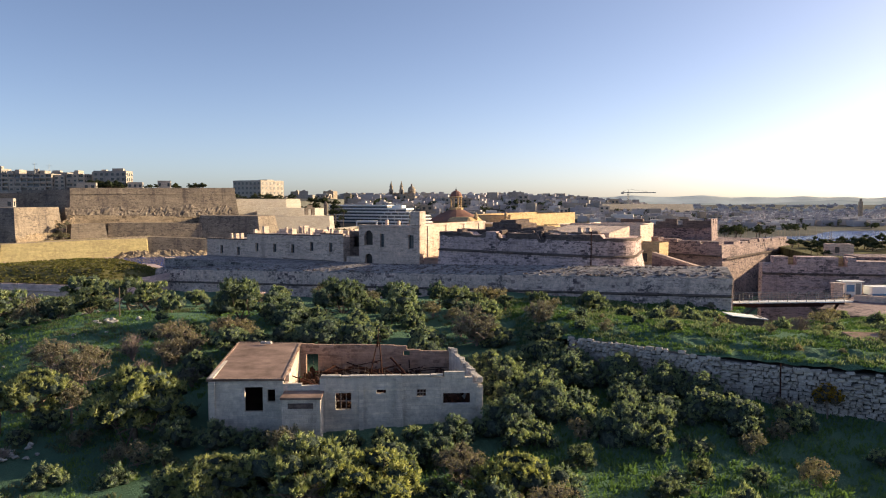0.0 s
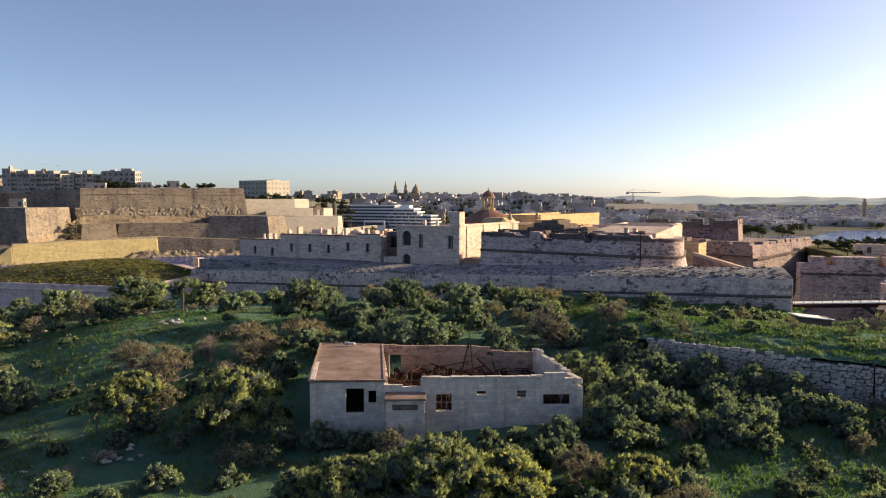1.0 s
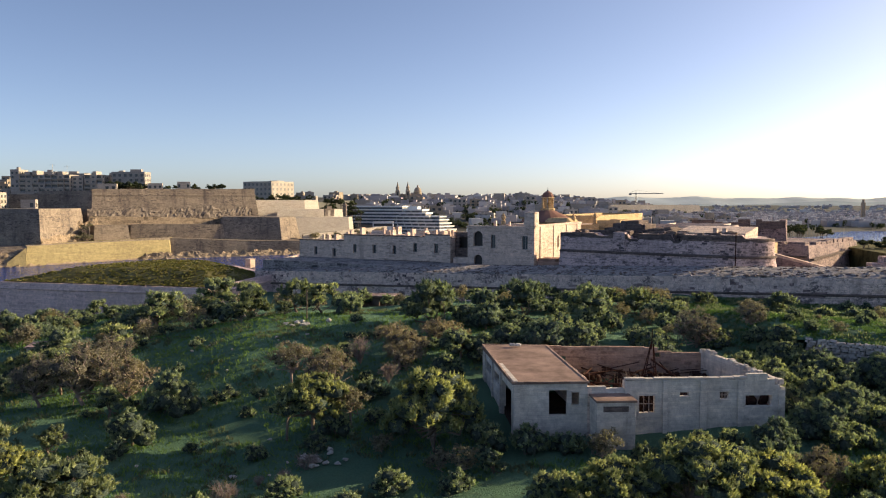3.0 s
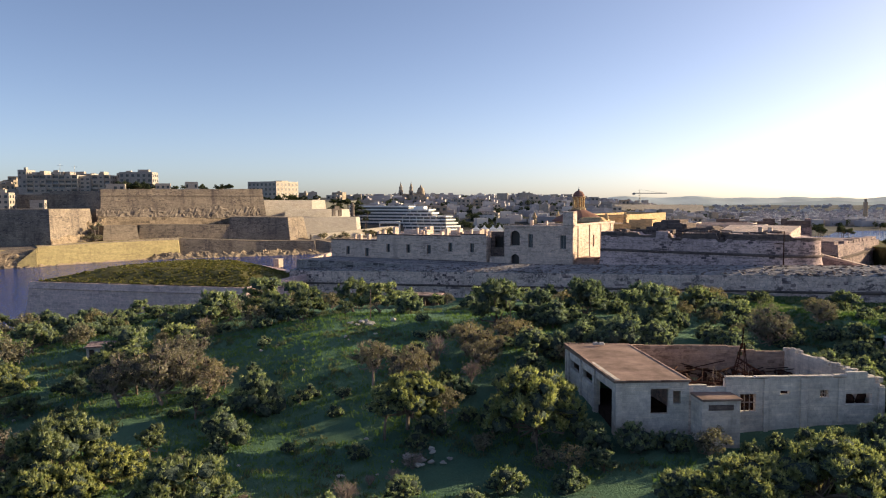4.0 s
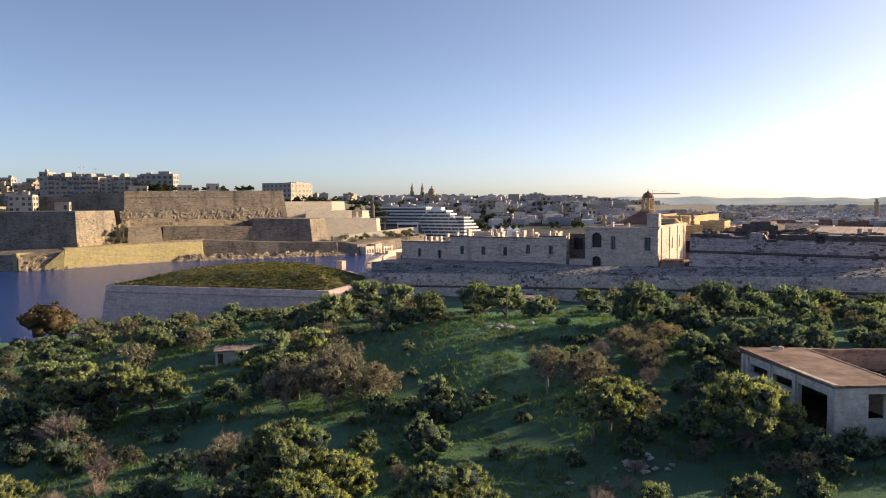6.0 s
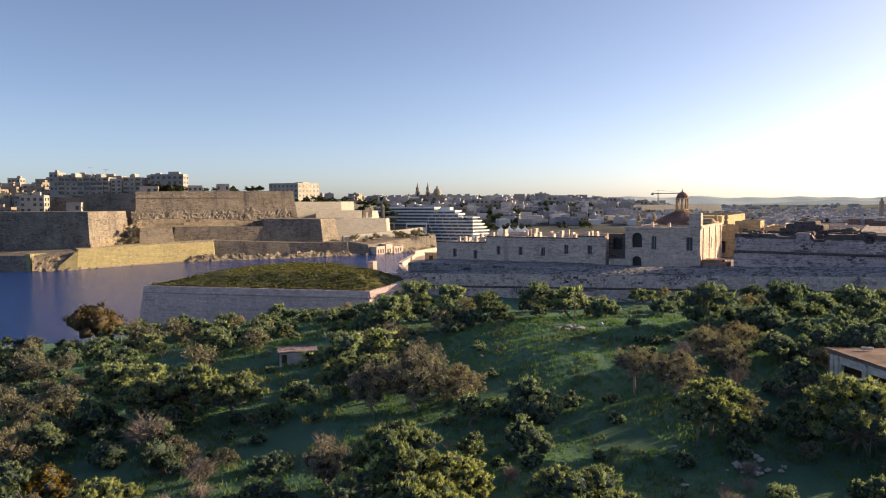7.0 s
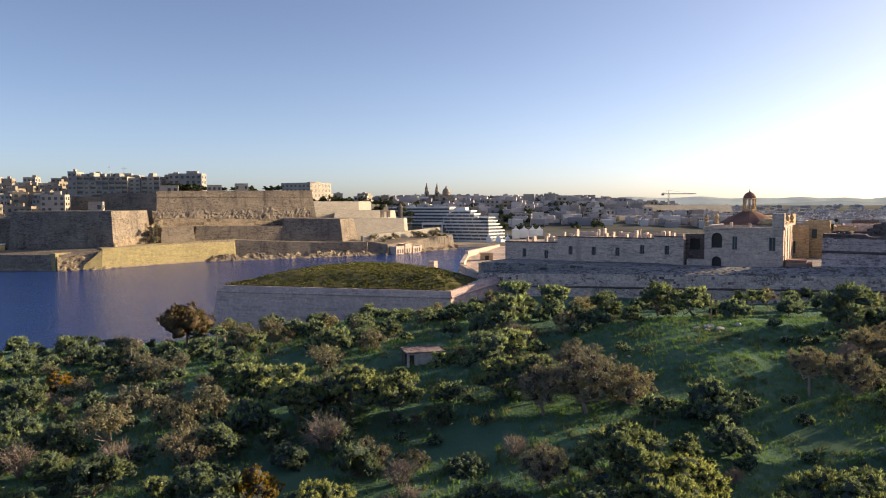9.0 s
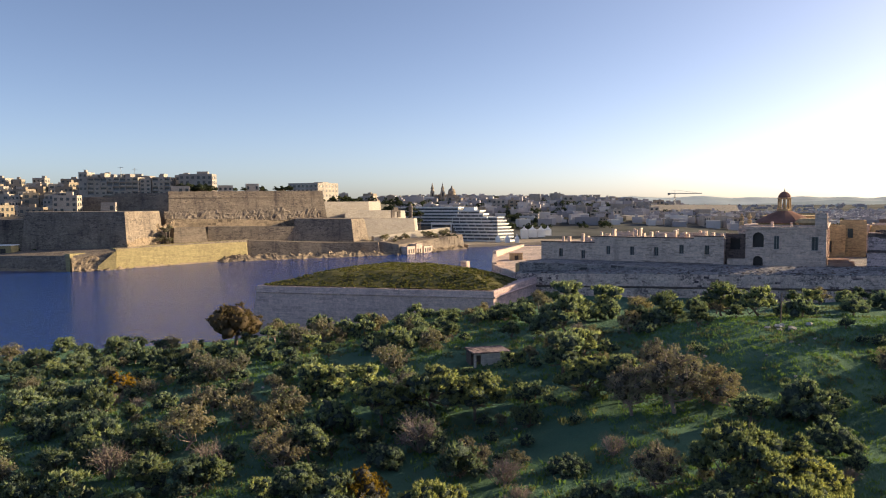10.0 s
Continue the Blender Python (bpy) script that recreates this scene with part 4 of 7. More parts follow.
def inner_bastion():
    """Far bastion with a sunlit face, the cavalier on it, the ramp in the ditch and the east rampart."""
    c = (64.5, 170.5)
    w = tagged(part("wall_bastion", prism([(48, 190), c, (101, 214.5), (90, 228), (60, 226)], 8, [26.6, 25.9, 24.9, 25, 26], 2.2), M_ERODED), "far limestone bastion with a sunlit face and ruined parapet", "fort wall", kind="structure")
    for a, b, zt in (((49, 188.6), (64.2, 170.2), 23.2), ((64.9, 170.2), (101, 214), 22.6)):
        m = along(a, b)
        part("cordon", boxed(0, -0.75, zt, (Vector(b) - Vector(a)).length, 0.3, zt + 0.35, m), M_FORT_DARK, w)
    for a, b, zt in ((Vector((49, 189)), Vector((64, 171.2)), 26.2), (Vector((65.2, 171.6)), Vector((100, 213.5)), 25.4)):
        m = along(a, b)
        n = (b - a).length
        x = 0.3
        rnd = random.Random(int(n))
        while x < n - 4:
            s = rnd.uniform(3.5, 7)
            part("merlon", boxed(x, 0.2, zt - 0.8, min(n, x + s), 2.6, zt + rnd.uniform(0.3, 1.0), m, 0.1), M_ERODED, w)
            x += s + rnd.uniform(0.6, 1.4)
    k = thing("cavalier", "square upper gun platform of limestone with a sunlit side", "fort building")
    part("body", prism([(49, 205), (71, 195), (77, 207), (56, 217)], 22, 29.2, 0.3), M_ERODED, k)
    m = along((49.5, 205.4), (71, 195.6))
    part("parapet", pierced(23.6, 29.2, [(0, 31.2), (6, 30.6), (12, 31.4), (18, 30.9)], 1.5, [(8, 9.5, 29.8, 31.4), (15, 16.5, 29.8, 31.4)], m), M_FORT_DARK, k)
    m = along((71.2, 195.8), (77, 207))
    part("parapet", pierced(12.5, 29.2, 31.3, 1.5, [(3.6, 5.0, 29.9, 31.3), (8.5, 9.9, 29.9, 31.3)], m), M_ERODED, k)
    part("cordon", boxed(0, -0.3, 28.9, 23, -0.004, 29.19, along((49, 205), (71, 195))), M_FORT_DARK, k)
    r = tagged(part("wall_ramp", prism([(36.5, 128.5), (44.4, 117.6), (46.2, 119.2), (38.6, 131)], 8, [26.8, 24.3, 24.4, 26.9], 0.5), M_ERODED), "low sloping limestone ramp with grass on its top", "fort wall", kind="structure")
    part("coping", prism([(36.5, 128.6), (43.0, 119.6), (43.7, 120.1), (37.2, 129.2)], 23.5, [27.3, 25.1, 25.1, 27.3], 0.0), M_HOUSE, r)
    flat_block("guard_house", "low ochre guard house beside the ramp", (35.0, 137.0), (39.4, 134.2), 6, 20, 28.5, M_YELLOW, [(2, 3, 25, 26.6)])
    # east rampart with embrasures
    m = along((59.6, 137.3), (120, 124.0))
    w2 = tagged(part("wall_east", pierced(64, 8, [(0, 24.6), (2, 25.9), (7.2, 25.9), (16, 25.2), (24, 25.7)], 3.2, [(4.4, 6.0, 24.3, 25.9), (13.0, 14.6, 24.1, 25.9)], m), M_FORT), "dark stained limestone rampart with gun embrasures", "fort wall", kind="structure")
    part("cordon", boxed(0, -0.35, 22.6, 64, -0.004, 22.95, m, 0.08), M_FORT_DARK, w2)
    part("fill", boxed(6, 3.2, 8, 64, 14.5, 24.0, m), M_FORT_TOP, w2)
    # Ochre blocks put the orange of the sun into the embrasures.
    for x in (4.4, 13.0):
        part("cheek", boxed(x + 0.1, 2.4, 24.1, x + 1.5, 3.1, 25.6, m), M_YELLOW, w2, "sunlit embrasure cheek")
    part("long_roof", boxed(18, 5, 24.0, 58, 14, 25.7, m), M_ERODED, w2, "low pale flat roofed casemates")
    tagged(part("wall_east_terrace", prism([(84, 156), (150, 141), (180, 236), (100, 236)], 4, 23.4), M_TURF), "grass-grown flat terrace behind the east rampart", "terrace", kind="structure")
    flat_block("terrace_hut", "small pale hut with a flat roof on the terrace", (86, 164), (91, 163), 4, 24, 26.6, M_HOUSE, [(1.2, 2.2, 24.6, 26.0)])
    # counterscarp bank of the ditch
    tagged(part("wall_counterscarp", pierced(34, 8, 22.5, 1.0, [], along((48.8, 93.0), (69.2, 120.2))), M_FORT_DARK), "plain stone counterscarp of the dry ditch", "fort wall", kind="structure")


inner_bastion()


def footbridge():
    a, b = Vector((37.4, 97.2)), Vector((53.4, 98.6))
    m = along(a, b)
    n = (b - a).length
    h = thing("footbridge", "steel footbridge with a pale deck and rails over the ditch", "bridge")
    part("deck", boxed(-0.5, -0.9, 22.72, n + 1.2, 0.9, 22.86, m), M_WHITE, h, "pale concrete deck")
    for y in (-0.8, 0.8):
        part("girder", boxed(0, y - 0.1, 22.2, n, y + 0.1, 22.71, m), M_RUST, h, "dark rusty girder")
        bm = bmesh.new()
        for z in (23.4, 23.95):
            rod(bm, m @ Vector((0, y, z)), m @ Vector((n + 0.6, y, z)), 0.035)
        part("handrail", bm, M_STEEL, h)
        for k in range(13):
            bm = bmesh.new()
            p = m @ Vector((0.2 + k * (n - 0.2) / 12, y, 22.86))
            rod(bm, p, p + Vector((0, 0, 1.08)), 0.04)
            part("post", bm, M_STEEL, h)
    for x0, x1 in ((0, 4.2), (n, n - 4.2)):
        bm = bmesh.new()
        rod(bm, m @ Vector((x0, 0, 19.4)), m @ Vector((x1, 0, 22.1)), 0.22)
        part("strut", bm, M_STEEL, h)


footbridge()


def cabins():
    h = thing("site_cabin", "white prefabricated cabin with a blue panel and flat roof", "cabin", at=(59.2, 108.0, 22.0))
    part("body", boxed(0, 0, 0, 2.4, 1.6, 2.3, None, 0.03), M_WHITE, h)
    part("roof", boxed(-0.5, -0.3, 2.3, 2.7, 1.8, 2.42), M_WHITE, h)
    part("door", boxed(1.5, -0.05, 0.1, 2.2, -0.004, 2.1), M_STEEL, h)
    part("panel", boxed(0.15, -0.05, 0.9, 1.3, -0.004, 1.9), plain("blue_panel", (0.10, 0.22, 0.36), 0.4), h, "blue glazed panel")
    h = thing("site_cabin", "long white container with a blue stripe", "cabin", at=(62.6, 107.0, 22.0))
    part("body", boxed(0, 0, 0, 7.0, 2.4, 1.7, None, 0.03), M_WHITE, h)
    part("stripe", boxed(0, -0.03, 0.2, 7.0, -0.004, 0.7), bpy.data.materials["blue_panel"], h)
    h = thing("gate_pier", "square limestone gate pier at the bridge head", "pier", at=(55.9, 105.0, 22.0))
    part("shaft", boxed(0, 0, 0, 1.4, 0.9, 2.3, None, 0.06), M_HOUSE, h)
    part("cap", boxed(-0.1, -0.1, 2.3, 1.5, 1.0, 2.5, None, 0.03), M_HOUSE, h)
    h = thing("metal_shed", "small grey shed with a white sloping sheet roof", "shed", at=(31.0, 78.5, 22.6))
    bm = bmesh.new()
    box(bm, 0, 0, -1.2, 3.4, 2.2, 1.1)
    part("body", bm, M_FORT_DARK, h)
    bm = bmesh.new()
    box(bm, -0.2, -0.3, 1.1, 3.7, 2.5, 1.18)
    for v in bm.verts:
        v.co.z += 0.25 if v.co.x < 1 else -0.15
    part("roof", bm, M_WHITE, h, "white metal sheet roof")
    tagged(part("wall_bank", pierced(40, 20, 23.3, 0.4, [], along((56.5, 101.0), (78, 86.0))), M_HOUSE), "low pale boundary wall beyond the bridge", "wall", kind="structure")

    tagged(part("pavement_bank", prism([(47.6, 89.5), (80, 66), (118, 104), (71.5, 121), (53.6, 99)], 18, 22.45), M_ERODED), "bare stony bank beyond the ditch", "bank", kind="structure")


cabins()

# ---------------------------------------------------------------- the roofless ruin
M_SLAB = plain("stained_roof_screed", (0.29, 0.20, 0.165), 0.95, 0, 0.42, 2.2, 0.8, 0.03)
R_FL, R_FR, R_BR, R_BL = Vector((-16.8, 52.05)), Vector((2.85, 52.95)), Vector((0.75, 63.4)), Vector((-18.05, 64.6))


def ruin():
    h = thing("ruined_house", "abandoned roofless blockwork house with one flat-roofed end and empty windows", "ruined house", at=(0, 0, 0.14))
    m = along(R_FL, R_FR)
    n = (R_FR - R_FL).length
    zb = 17.2
    at = lambda u: n * (u - 366.0) / (855.0 - 366.0)          # along the front, by share
    holes = [(at(429), at(461), 21.0, 22.8), (at(469), at(483), 21.7, 22.62), (at(590), at(618), 21.05, 22.3),
             (at(663), at(680), 22.2, 22.5), (at(736), at(752), 21.95, 22.5), (at(783), at(832), 21.4, 22.2)]
    tops = [(0, 23.25), (at(497), 23.0), (at(530), 22.85), (at(562), 23.4), (at(640), 23.45), (at(700), 23.42), (at(752), 23.36), (at(785), 23.75), (at(822), 23.35), (at(836), 22.9), (at(846), 22.7)]
    part("front_wall", pierced(n, zb, tops, 0.32, holes, m), M_RUIN, h, "grey pitted concrete-block front wall")
    for a, b, z in ((0, 0.45, 23.2), (at(563), at(573), 23.38), (at(632), at(640), 23.4), (at(699), at(711), 23.38), (at(768), at(779), 23.3), (n - 0.5, n - 0.05, 22.65)):
        part("pilaster", boxed(a, -0.14, zb, b, -0.004, z, m), M_RUIN, h)
    # coping of the front wall, in uneven lengths
    rnd = random.Random(2)
    x = at(564)
    while x < at(784):
        s = rnd.uniform(0.6, 1.5)
        part("coping", boxed(x, -0.07, 23.44, min(at(784), x + s) - 0.03, 0.38, 23.53 + rnd.uniform(0, 0.05), m, 0.02), M_RUIN, h)
        x += s
    for q, bars in ((holes[0], 0), (holes[2], 1), (holes[4], 1), (holes[5], 0), (holes[1], 0), (holes[3], 0)):
        w = part("window_surround", boxed(q[0] - 0.1, -0.05, q[3] + 0.004, q[1] + 0.1, 0.1, q[3] + 0.16, m), M_RUIN, h, "concrete lintel")
        part("sill", boxed(q[0] - 0.1, -0.08, q[2] - 0.1, q[1] + 0.1, 0.3, q[2] - 0.004, m), M_RUIN, w)
        if bars:
            bm = bmesh.new()
            for k in range(1, 3):
                xx = q[0] + (q[1] - q[0]) * k / 3
                box(bm, xx - 0.03, 0.12, q[2], xx + 0.03, 0.17, q[3], m)
            box(bm, q[0], 0.12, (q[2] + q[3]) / 2 - 0.03, q[1], 0.17, (q[2] + q[3]) / 2 + 0.03, m)
            part("window_frame", bm, M_TWIG, w, "broken wooden frame")
    # left side: wide doorway and two strip windows
    ml = along(R_BL, R_FL)
    nl = (R_FL - R_BL).length
    hl = [(nl - 4.2, nl - 0.7, 19.2, 22.6), (nl - 7.6, nl - 5.0, 21.9, 22.6), (nl - 11.0, nl - 8.4, 21.9, 22.6)]
    part("side_wall", pierced(nl, zb, [(0, 23.5)], 0.32, hl, ml), M_RUIN, h)
    for x in (nl - 4.7, nl - 8.1, nl - 11.5, 0.4):
        part("pilaster", boxed(x, -0.14, zb, x + 0.35, -0.004, 23.2, ml), M_RUIN, h)
    # right side with crumbling top
    mr = along(R_FR, R_BR)
    nr = (R_BR - R_FR).length
    part("side_wall", pierced(nr, zb, [(0, 22.75), (0.5, 22.95), (1.0, 23.05), (1.9, 23.15), (3.0, 23.1), (3.9, 23.25), (5.1, 23.2), (6.4, 23.35), (7.8, 23.35), (9.4, 23.45)], 0.34, [], mr), M_RUIN, h, "crumbling stepped side wall")
    rnd = random.Random(11)
    for k in range(34):
        x = rnd.uniform(0.2, nr - 0.4)
        z = 22.98 + 0.045 * x
        part("loose_block", boxed(x, rnd.uniform(-0.1, 0.1), z - 0.1, x + rnd.uniform(0.2, 0.5), rnd.uniform(0.25, 0.5), z + rnd.uniform(0.05, 0.3), mr, 0.03), M_RUIN, h)
    # back wall with a doorway
    mb = along(R_BR, R_BL)
    nb = (R_BL - R_BR).length
    atb = lambda u: nb * (800.0 - u) / (800.0 - 427.0)
    part("back_wall", pierced(nb, zb, [(0, 23.15), (atb(745), 23.25), (atb(722), 23.55), (atb(700), 23.62), (atb(610), 23.58), (atb(560), 23.62)], 0.32, [(atb(568), atb(547), 20.6, 22.75), (atb(727), atb(716), 22.7, 23.1)], mb), M_RUIN_IN, h, "reddish plastered back wall")
    # partition between roofed and open parts
    k0, k1 = R_FL.lerp(R_FR, 0.285), R_BL.lerp(R_BR, 0.29)
    mp = along(k0, k1)
    np_ = (k1 - k0).length
    part("partition", pierced(np_, zb, [(0, 22.9), (1.2, 23.35), (2.4, 23.25), (3.2, 23.4)], 0.32, [], mp), M_HOUSE, h, "partition wall with a sunlit inner face")
    # roof slab with upstand and cracks
    e = 0.12
    slab = [R_FL + Vector((-e, -e)), k0 + Vector((-0.22, -e)), k1 + Vector((0.05, e)), R_BL + Vector((-e, e))]
    part("roof", prism([tuple(p) for p in slab], 23.26, [23.40, 23.38, 23.60, 23.62]), M_SLAB, h, "stained pinkish concrete roof slab")
    bm = bmesh.new()
    for a, b, za, zb2 in ((slab[0], slab[1], 23.40, 23.38), (slab[3], slab[0], 23.62, 23.40), (slab[2], slab[3], 23.60, 23.62), (slab[1], slab[2], 23.38, 23.60)):
        d = (b - a).normalized()
        o = Vector((-d.y, d.x)) * 0.15
        prism([tuple(a), tuple(b), tuple(b + o), tuple(a + o)], 23.3, [za + 0.05, zb2 + 0.05, zb2 + 0.05, za + 0.05], 0, bm)
    part("upstand", bm, M_RUIN_IN, h, "low kerb round the roof")
    for x, y in ((-15.9, 63.4), (-15.4, 63.3)):
        part("roof_rubble", boxed(x, y, 23.68, x + 0.5, y + 0.35, 23.95, None, 0.08), M_RUIN, h)
    # front annex
    a0, a1 = 5.45, 8.15
    part("annex", boxed(a0, -1.9, zb - 0.6, a1, -0.004, 22.36, m, 0.02), M_RUIN, h, "blockwork annex with a slab top")
    part("annex_roof", boxed(a0 - 0.08, -2.02, 22.364, a1 + 0.08, -0.004, 22.52, m, 0.02), M_SLAB, h, "pinkish slab roof of the annex")
    part("annex_panel", boxed(a0 + 0.45, -1.94, 21.72, a1 - 0.5, -1.904, 22.1, m), M_FORT_DARK, h, "dark panel on the annex front")
    # floor inside
    part("floor", prism([tuple(R_FL + Vector((0.2, 0.2))), tuple(R_FR + Vector((-0.2, 0.2))), tuple(R_BR + Vector((-0.2, -0.2))), tuple(R_BL + Vector((0.2, -0.2)))], 19.2, 20.55), M_DEBRIS, h, "rubble-strewn floor")
    return h


ruin()


def ruin_wreckage():
    """Collapsed roof timbers, iron and litter inside the open part."""
    rnd = random.Random(21)

    def spot(u, v):
        a, b = R_FL.lerp(R_FR, u), R_BL.lerp(R_BR, u)
        return a.lerp(b, v)

    bm = bmesh.new()
    for _ in range(420):
        p = spot(rnd.uniform(0.32, 0.97), rnd.uniform(0.06, 0.93))
        r = rnd.uniform(0.1, 0.4)
        bmesh.ops.create_icosphere(bm, subdivisions=1, radius=1, matrix=Matrix.Translation((p.x, p.y, 20.7 + rnd.uniform(0, 1.0))) @ Euler((rnd.random() * 3, rnd.random() * 3, 0)).to_matrix().to_4x4() @ Matrix.Diagonal((r * 1.6, r, r * 0.7, 1)))
    tagged(part("debris", bm, M_DEBRIS), "heap of burnt reddish debris on the ruin floor", "debris", kind="stuff")
    for i in range(74):
        p = spot(rnd.uniform(0.36, 0.9), rnd.uniform(0.2, 0.9))
        L = rnd.uniform(1.2, 4.2)
        w = rnd.uniform(0, math.pi)
        q = Vector((math.cos(w), 0.5 * math.sin(w), rnd.uniform(-0.12, 0.25))) * L
        b = bmesh.new()
        z = 21.1 + rnd.uniform(0.1, 1.1)
        rod(b, (p.x, p.y, z), (p.x + q.x, p.y + q.y, z + q.z), rnd.uniform(0.035, 0.08), None, 5)
        tagged(part("roof_beam", b, M_RUST), "charred rusty roof beam fallen in the ruin", "beam", "fallen beams")
    b = bmesh.new()
    for _ in range(80):
        p = spot(rnd.uniform(0.32, 0.98), rnd.uniform(0.5, 0.95))
        rod(b, (p.x, p.y, 20.8), (p.x + rnd.uniform(-0.3, 0.3), p.y, 21.6 + rnd.uniform(0.2, 1.4)), 0.016, 0.006, 4)
    tagged(part("dead_weeds", b, M_TWIG), "pale dead weed stalks growing in the ruin", "weeds", kind="stuff")
    t = thing("iron_mast", "rusty leaning iron frame standing in the ruin", "iron frame")
    c = spot(0.62, 0.5)
    top = Vector((c.x + 0.3, c.y, 26.2))
    for dx, dy in ((-0.75, -0.4), (0.75, -0.4), (0.75, 0.5), (-0.75, 0.5)):
        b = bmesh.new()
        rod(b, (c.x + dx, c.y + dy, 20.6), top - Vector((0, 0, 1.2)) + Vector((dx, dy, 0)) * 0.12, 0.05, 0.04, 5)
        part("leg", b, M_RUST, t)
    for z, s in ((21.6, 0.62), (22.6, 0.36), (23.3, 0.22)):
        b = bmesh.new()
        for k in range(4):
            p = [(-1, -0.6), (1, -0.6), (1, 0.6), (-1, 0.6)]
            a, d = p[k], p[(k + 1) % 4]
            rod(b, (c.x + a[0] * s, c.y + a[1] * s, z), (c.x + d[0] * s, c.y + d[1] * s, z + 0.2), 0.035, None, 5)
        part("brace", b, M_RUST, t)
    b = bmesh.new()
    rod(b, top - Vector((0.05, 0, 1.6)), top, 0.05, 0.03, 5)
    part("spike", b, M_RUST, t)
    for u0, v0, u1, v1, z0, z1 in ((0.70, 0.75, 0.83, 0.35, 23.2, 20.9), (0.52, 0.6, 0.64, 0.45, 21.3, 22.4), (0.60, 0.4, 0.74, 0.5, 21.9, 21.2)):
        a, d = spot(u0, v0), spot(u1, v1)
        b = bmesh.new()
        rod(b, (a.x, a.y, z0), (d.x, d.y, z1), 0.09, None, 6)
        tagged(part("roof_beam", b, M_RUST), "long rusty girder leaning against the ruin wall", "beam", "fallen beams")


ruin_wreckage()


def bunkers():
    h = thing("field_shelter", "small whitewashed stone field shelter with a flat slab roof", "shelter", at=(-69.8, 86.6, 17.0))
    h.rotation_euler = (0, 0, radians(14))
    part("front_wall", pierced(4.2, 0, 2.2, 0.3, [(0.25, 0.85, 0.3, 2.0)], Matrix.Identity(4)), M_RUIN, h)
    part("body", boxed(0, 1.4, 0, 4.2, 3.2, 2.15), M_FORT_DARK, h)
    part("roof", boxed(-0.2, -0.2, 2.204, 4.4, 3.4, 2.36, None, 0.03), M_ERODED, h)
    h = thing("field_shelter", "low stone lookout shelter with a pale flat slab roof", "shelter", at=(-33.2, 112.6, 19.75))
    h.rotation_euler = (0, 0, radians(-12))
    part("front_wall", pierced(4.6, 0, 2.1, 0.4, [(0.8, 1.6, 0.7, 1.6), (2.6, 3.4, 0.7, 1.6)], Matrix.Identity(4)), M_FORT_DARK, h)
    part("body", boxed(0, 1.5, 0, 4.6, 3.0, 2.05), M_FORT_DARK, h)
    part("roof", boxed(-0.3, -0.3, 2.104, 4.9, 3.3, 2.28, None, 0.03), M_ERODED, h)
    p = thing("wooden_post", "thin dark wooden post beside the lookout shelter", "post")
    b = bmesh.new()
    rod(b, (-36.5, 82.6, 22.4), (-36.45, 82.6, 26.5), 0.08, 0.06, 6)
    part("shaft", b, M_BARK, p)
    rnd = random.Random(4)
    for i in range(9):
        c = Vector((-39.0 + rnd.uniform(0, 5.5), 81.0 + rnd.uniform(-0.8, 0.8)))
        tagged(part("boulder", rock(rnd, (c.x, c.y, ground_z(c.x, c.y) + 0.1), rnd.uniform(0.15, 0.32)), M_PALE_ROCK), "pale loose boulder on the grassy mound", "boulder", "boulders on the mound")


def rock(rnd, c, r):
    bm = bmesh.new()
    bmesh.ops.create_icosphere(bm, subdivisions=2, radius=r, matrix=Matrix.Translation(c))
    off = Vector((rnd.random() * 50, rnd.random() * 50, 0))
    for v in bm.verts:
        d = v.co - Vector(c)
        v.co = Vector(c) + Vector((d.x * 1.3, d.y, d.z * 0.75)) * (1 + 0.75 * noise.noise(v.co * (0.8 / r) + off) + 0.4 * noise.noise(v.co * (2.1 / r) + off))
    return bm


bunkers()


def litter():
    rnd = random.Random(9)
    for i in range(44):
        x, y = rnd.uniform(-52, -24), rnd.uniform(43, 78)
        if rnd.random() < 0.35:
            x, y = rnd.uniform(-110, -55), rnd.uniform(48, 105)
        tagged(part("stone", rock(rnd, (x, y, ground_z(x, y) + 0.08), rnd.uniform(0.06, 0.17)), M_PALE_ROCK), "pale limestone stone lying in the grass", "stone", "stones in the meadow")
    for c in ((-30.5, 51.5), (-29.5, 50.4), (-31.5, 50.8), (-46.5, 96.5), (-61, 96), (-58, 93)):
        for k in range(6):
            x, y = c[0] + rnd.uniform(-1.2, 1.2), c[1] + rnd.uniform(-0.7, 0.7)
            tagged(part("stone", rock(rnd, (x, y, ground_z(x, y) + 0.15), rnd.uniform(0.08, 0.22)), M_PALE_ROCK), "pale limestone stone in a rubble pile", "stone", "stones in the meadow")

    h = thing("concrete_hut", "low broken concrete hut with a tilted slab roof", "hut", at=(35.4, 62.4, 23.4))
    part("wall", pierced(3.2, -0.6, 0.9, 0.2, [(0.4, 1.4, 0.1, 0.8)], Matrix.Identity(4)), M_RUIN, h)
    part("back_wall", boxed(0, 1.9, -0.6, 3.2, 2.1, 1.1), M_RUIN, h)
    part("side_wall", boxed(0, 0.2, -0.6, 0.2, 1.9, 0.9), M_RUIN, h)
    bm = bmesh.new()
    box(bm, -0.2, -0.2, 0.95, 3.5, 2.3, 1.1)
    for v in bm.verts:
        v.co.z += 0.22 * (v.co.y > 1) - 0.12 * (v.co.x > 1)
    part("roof", bm, M_SLAB, h, "tilted concrete slab")


litter()


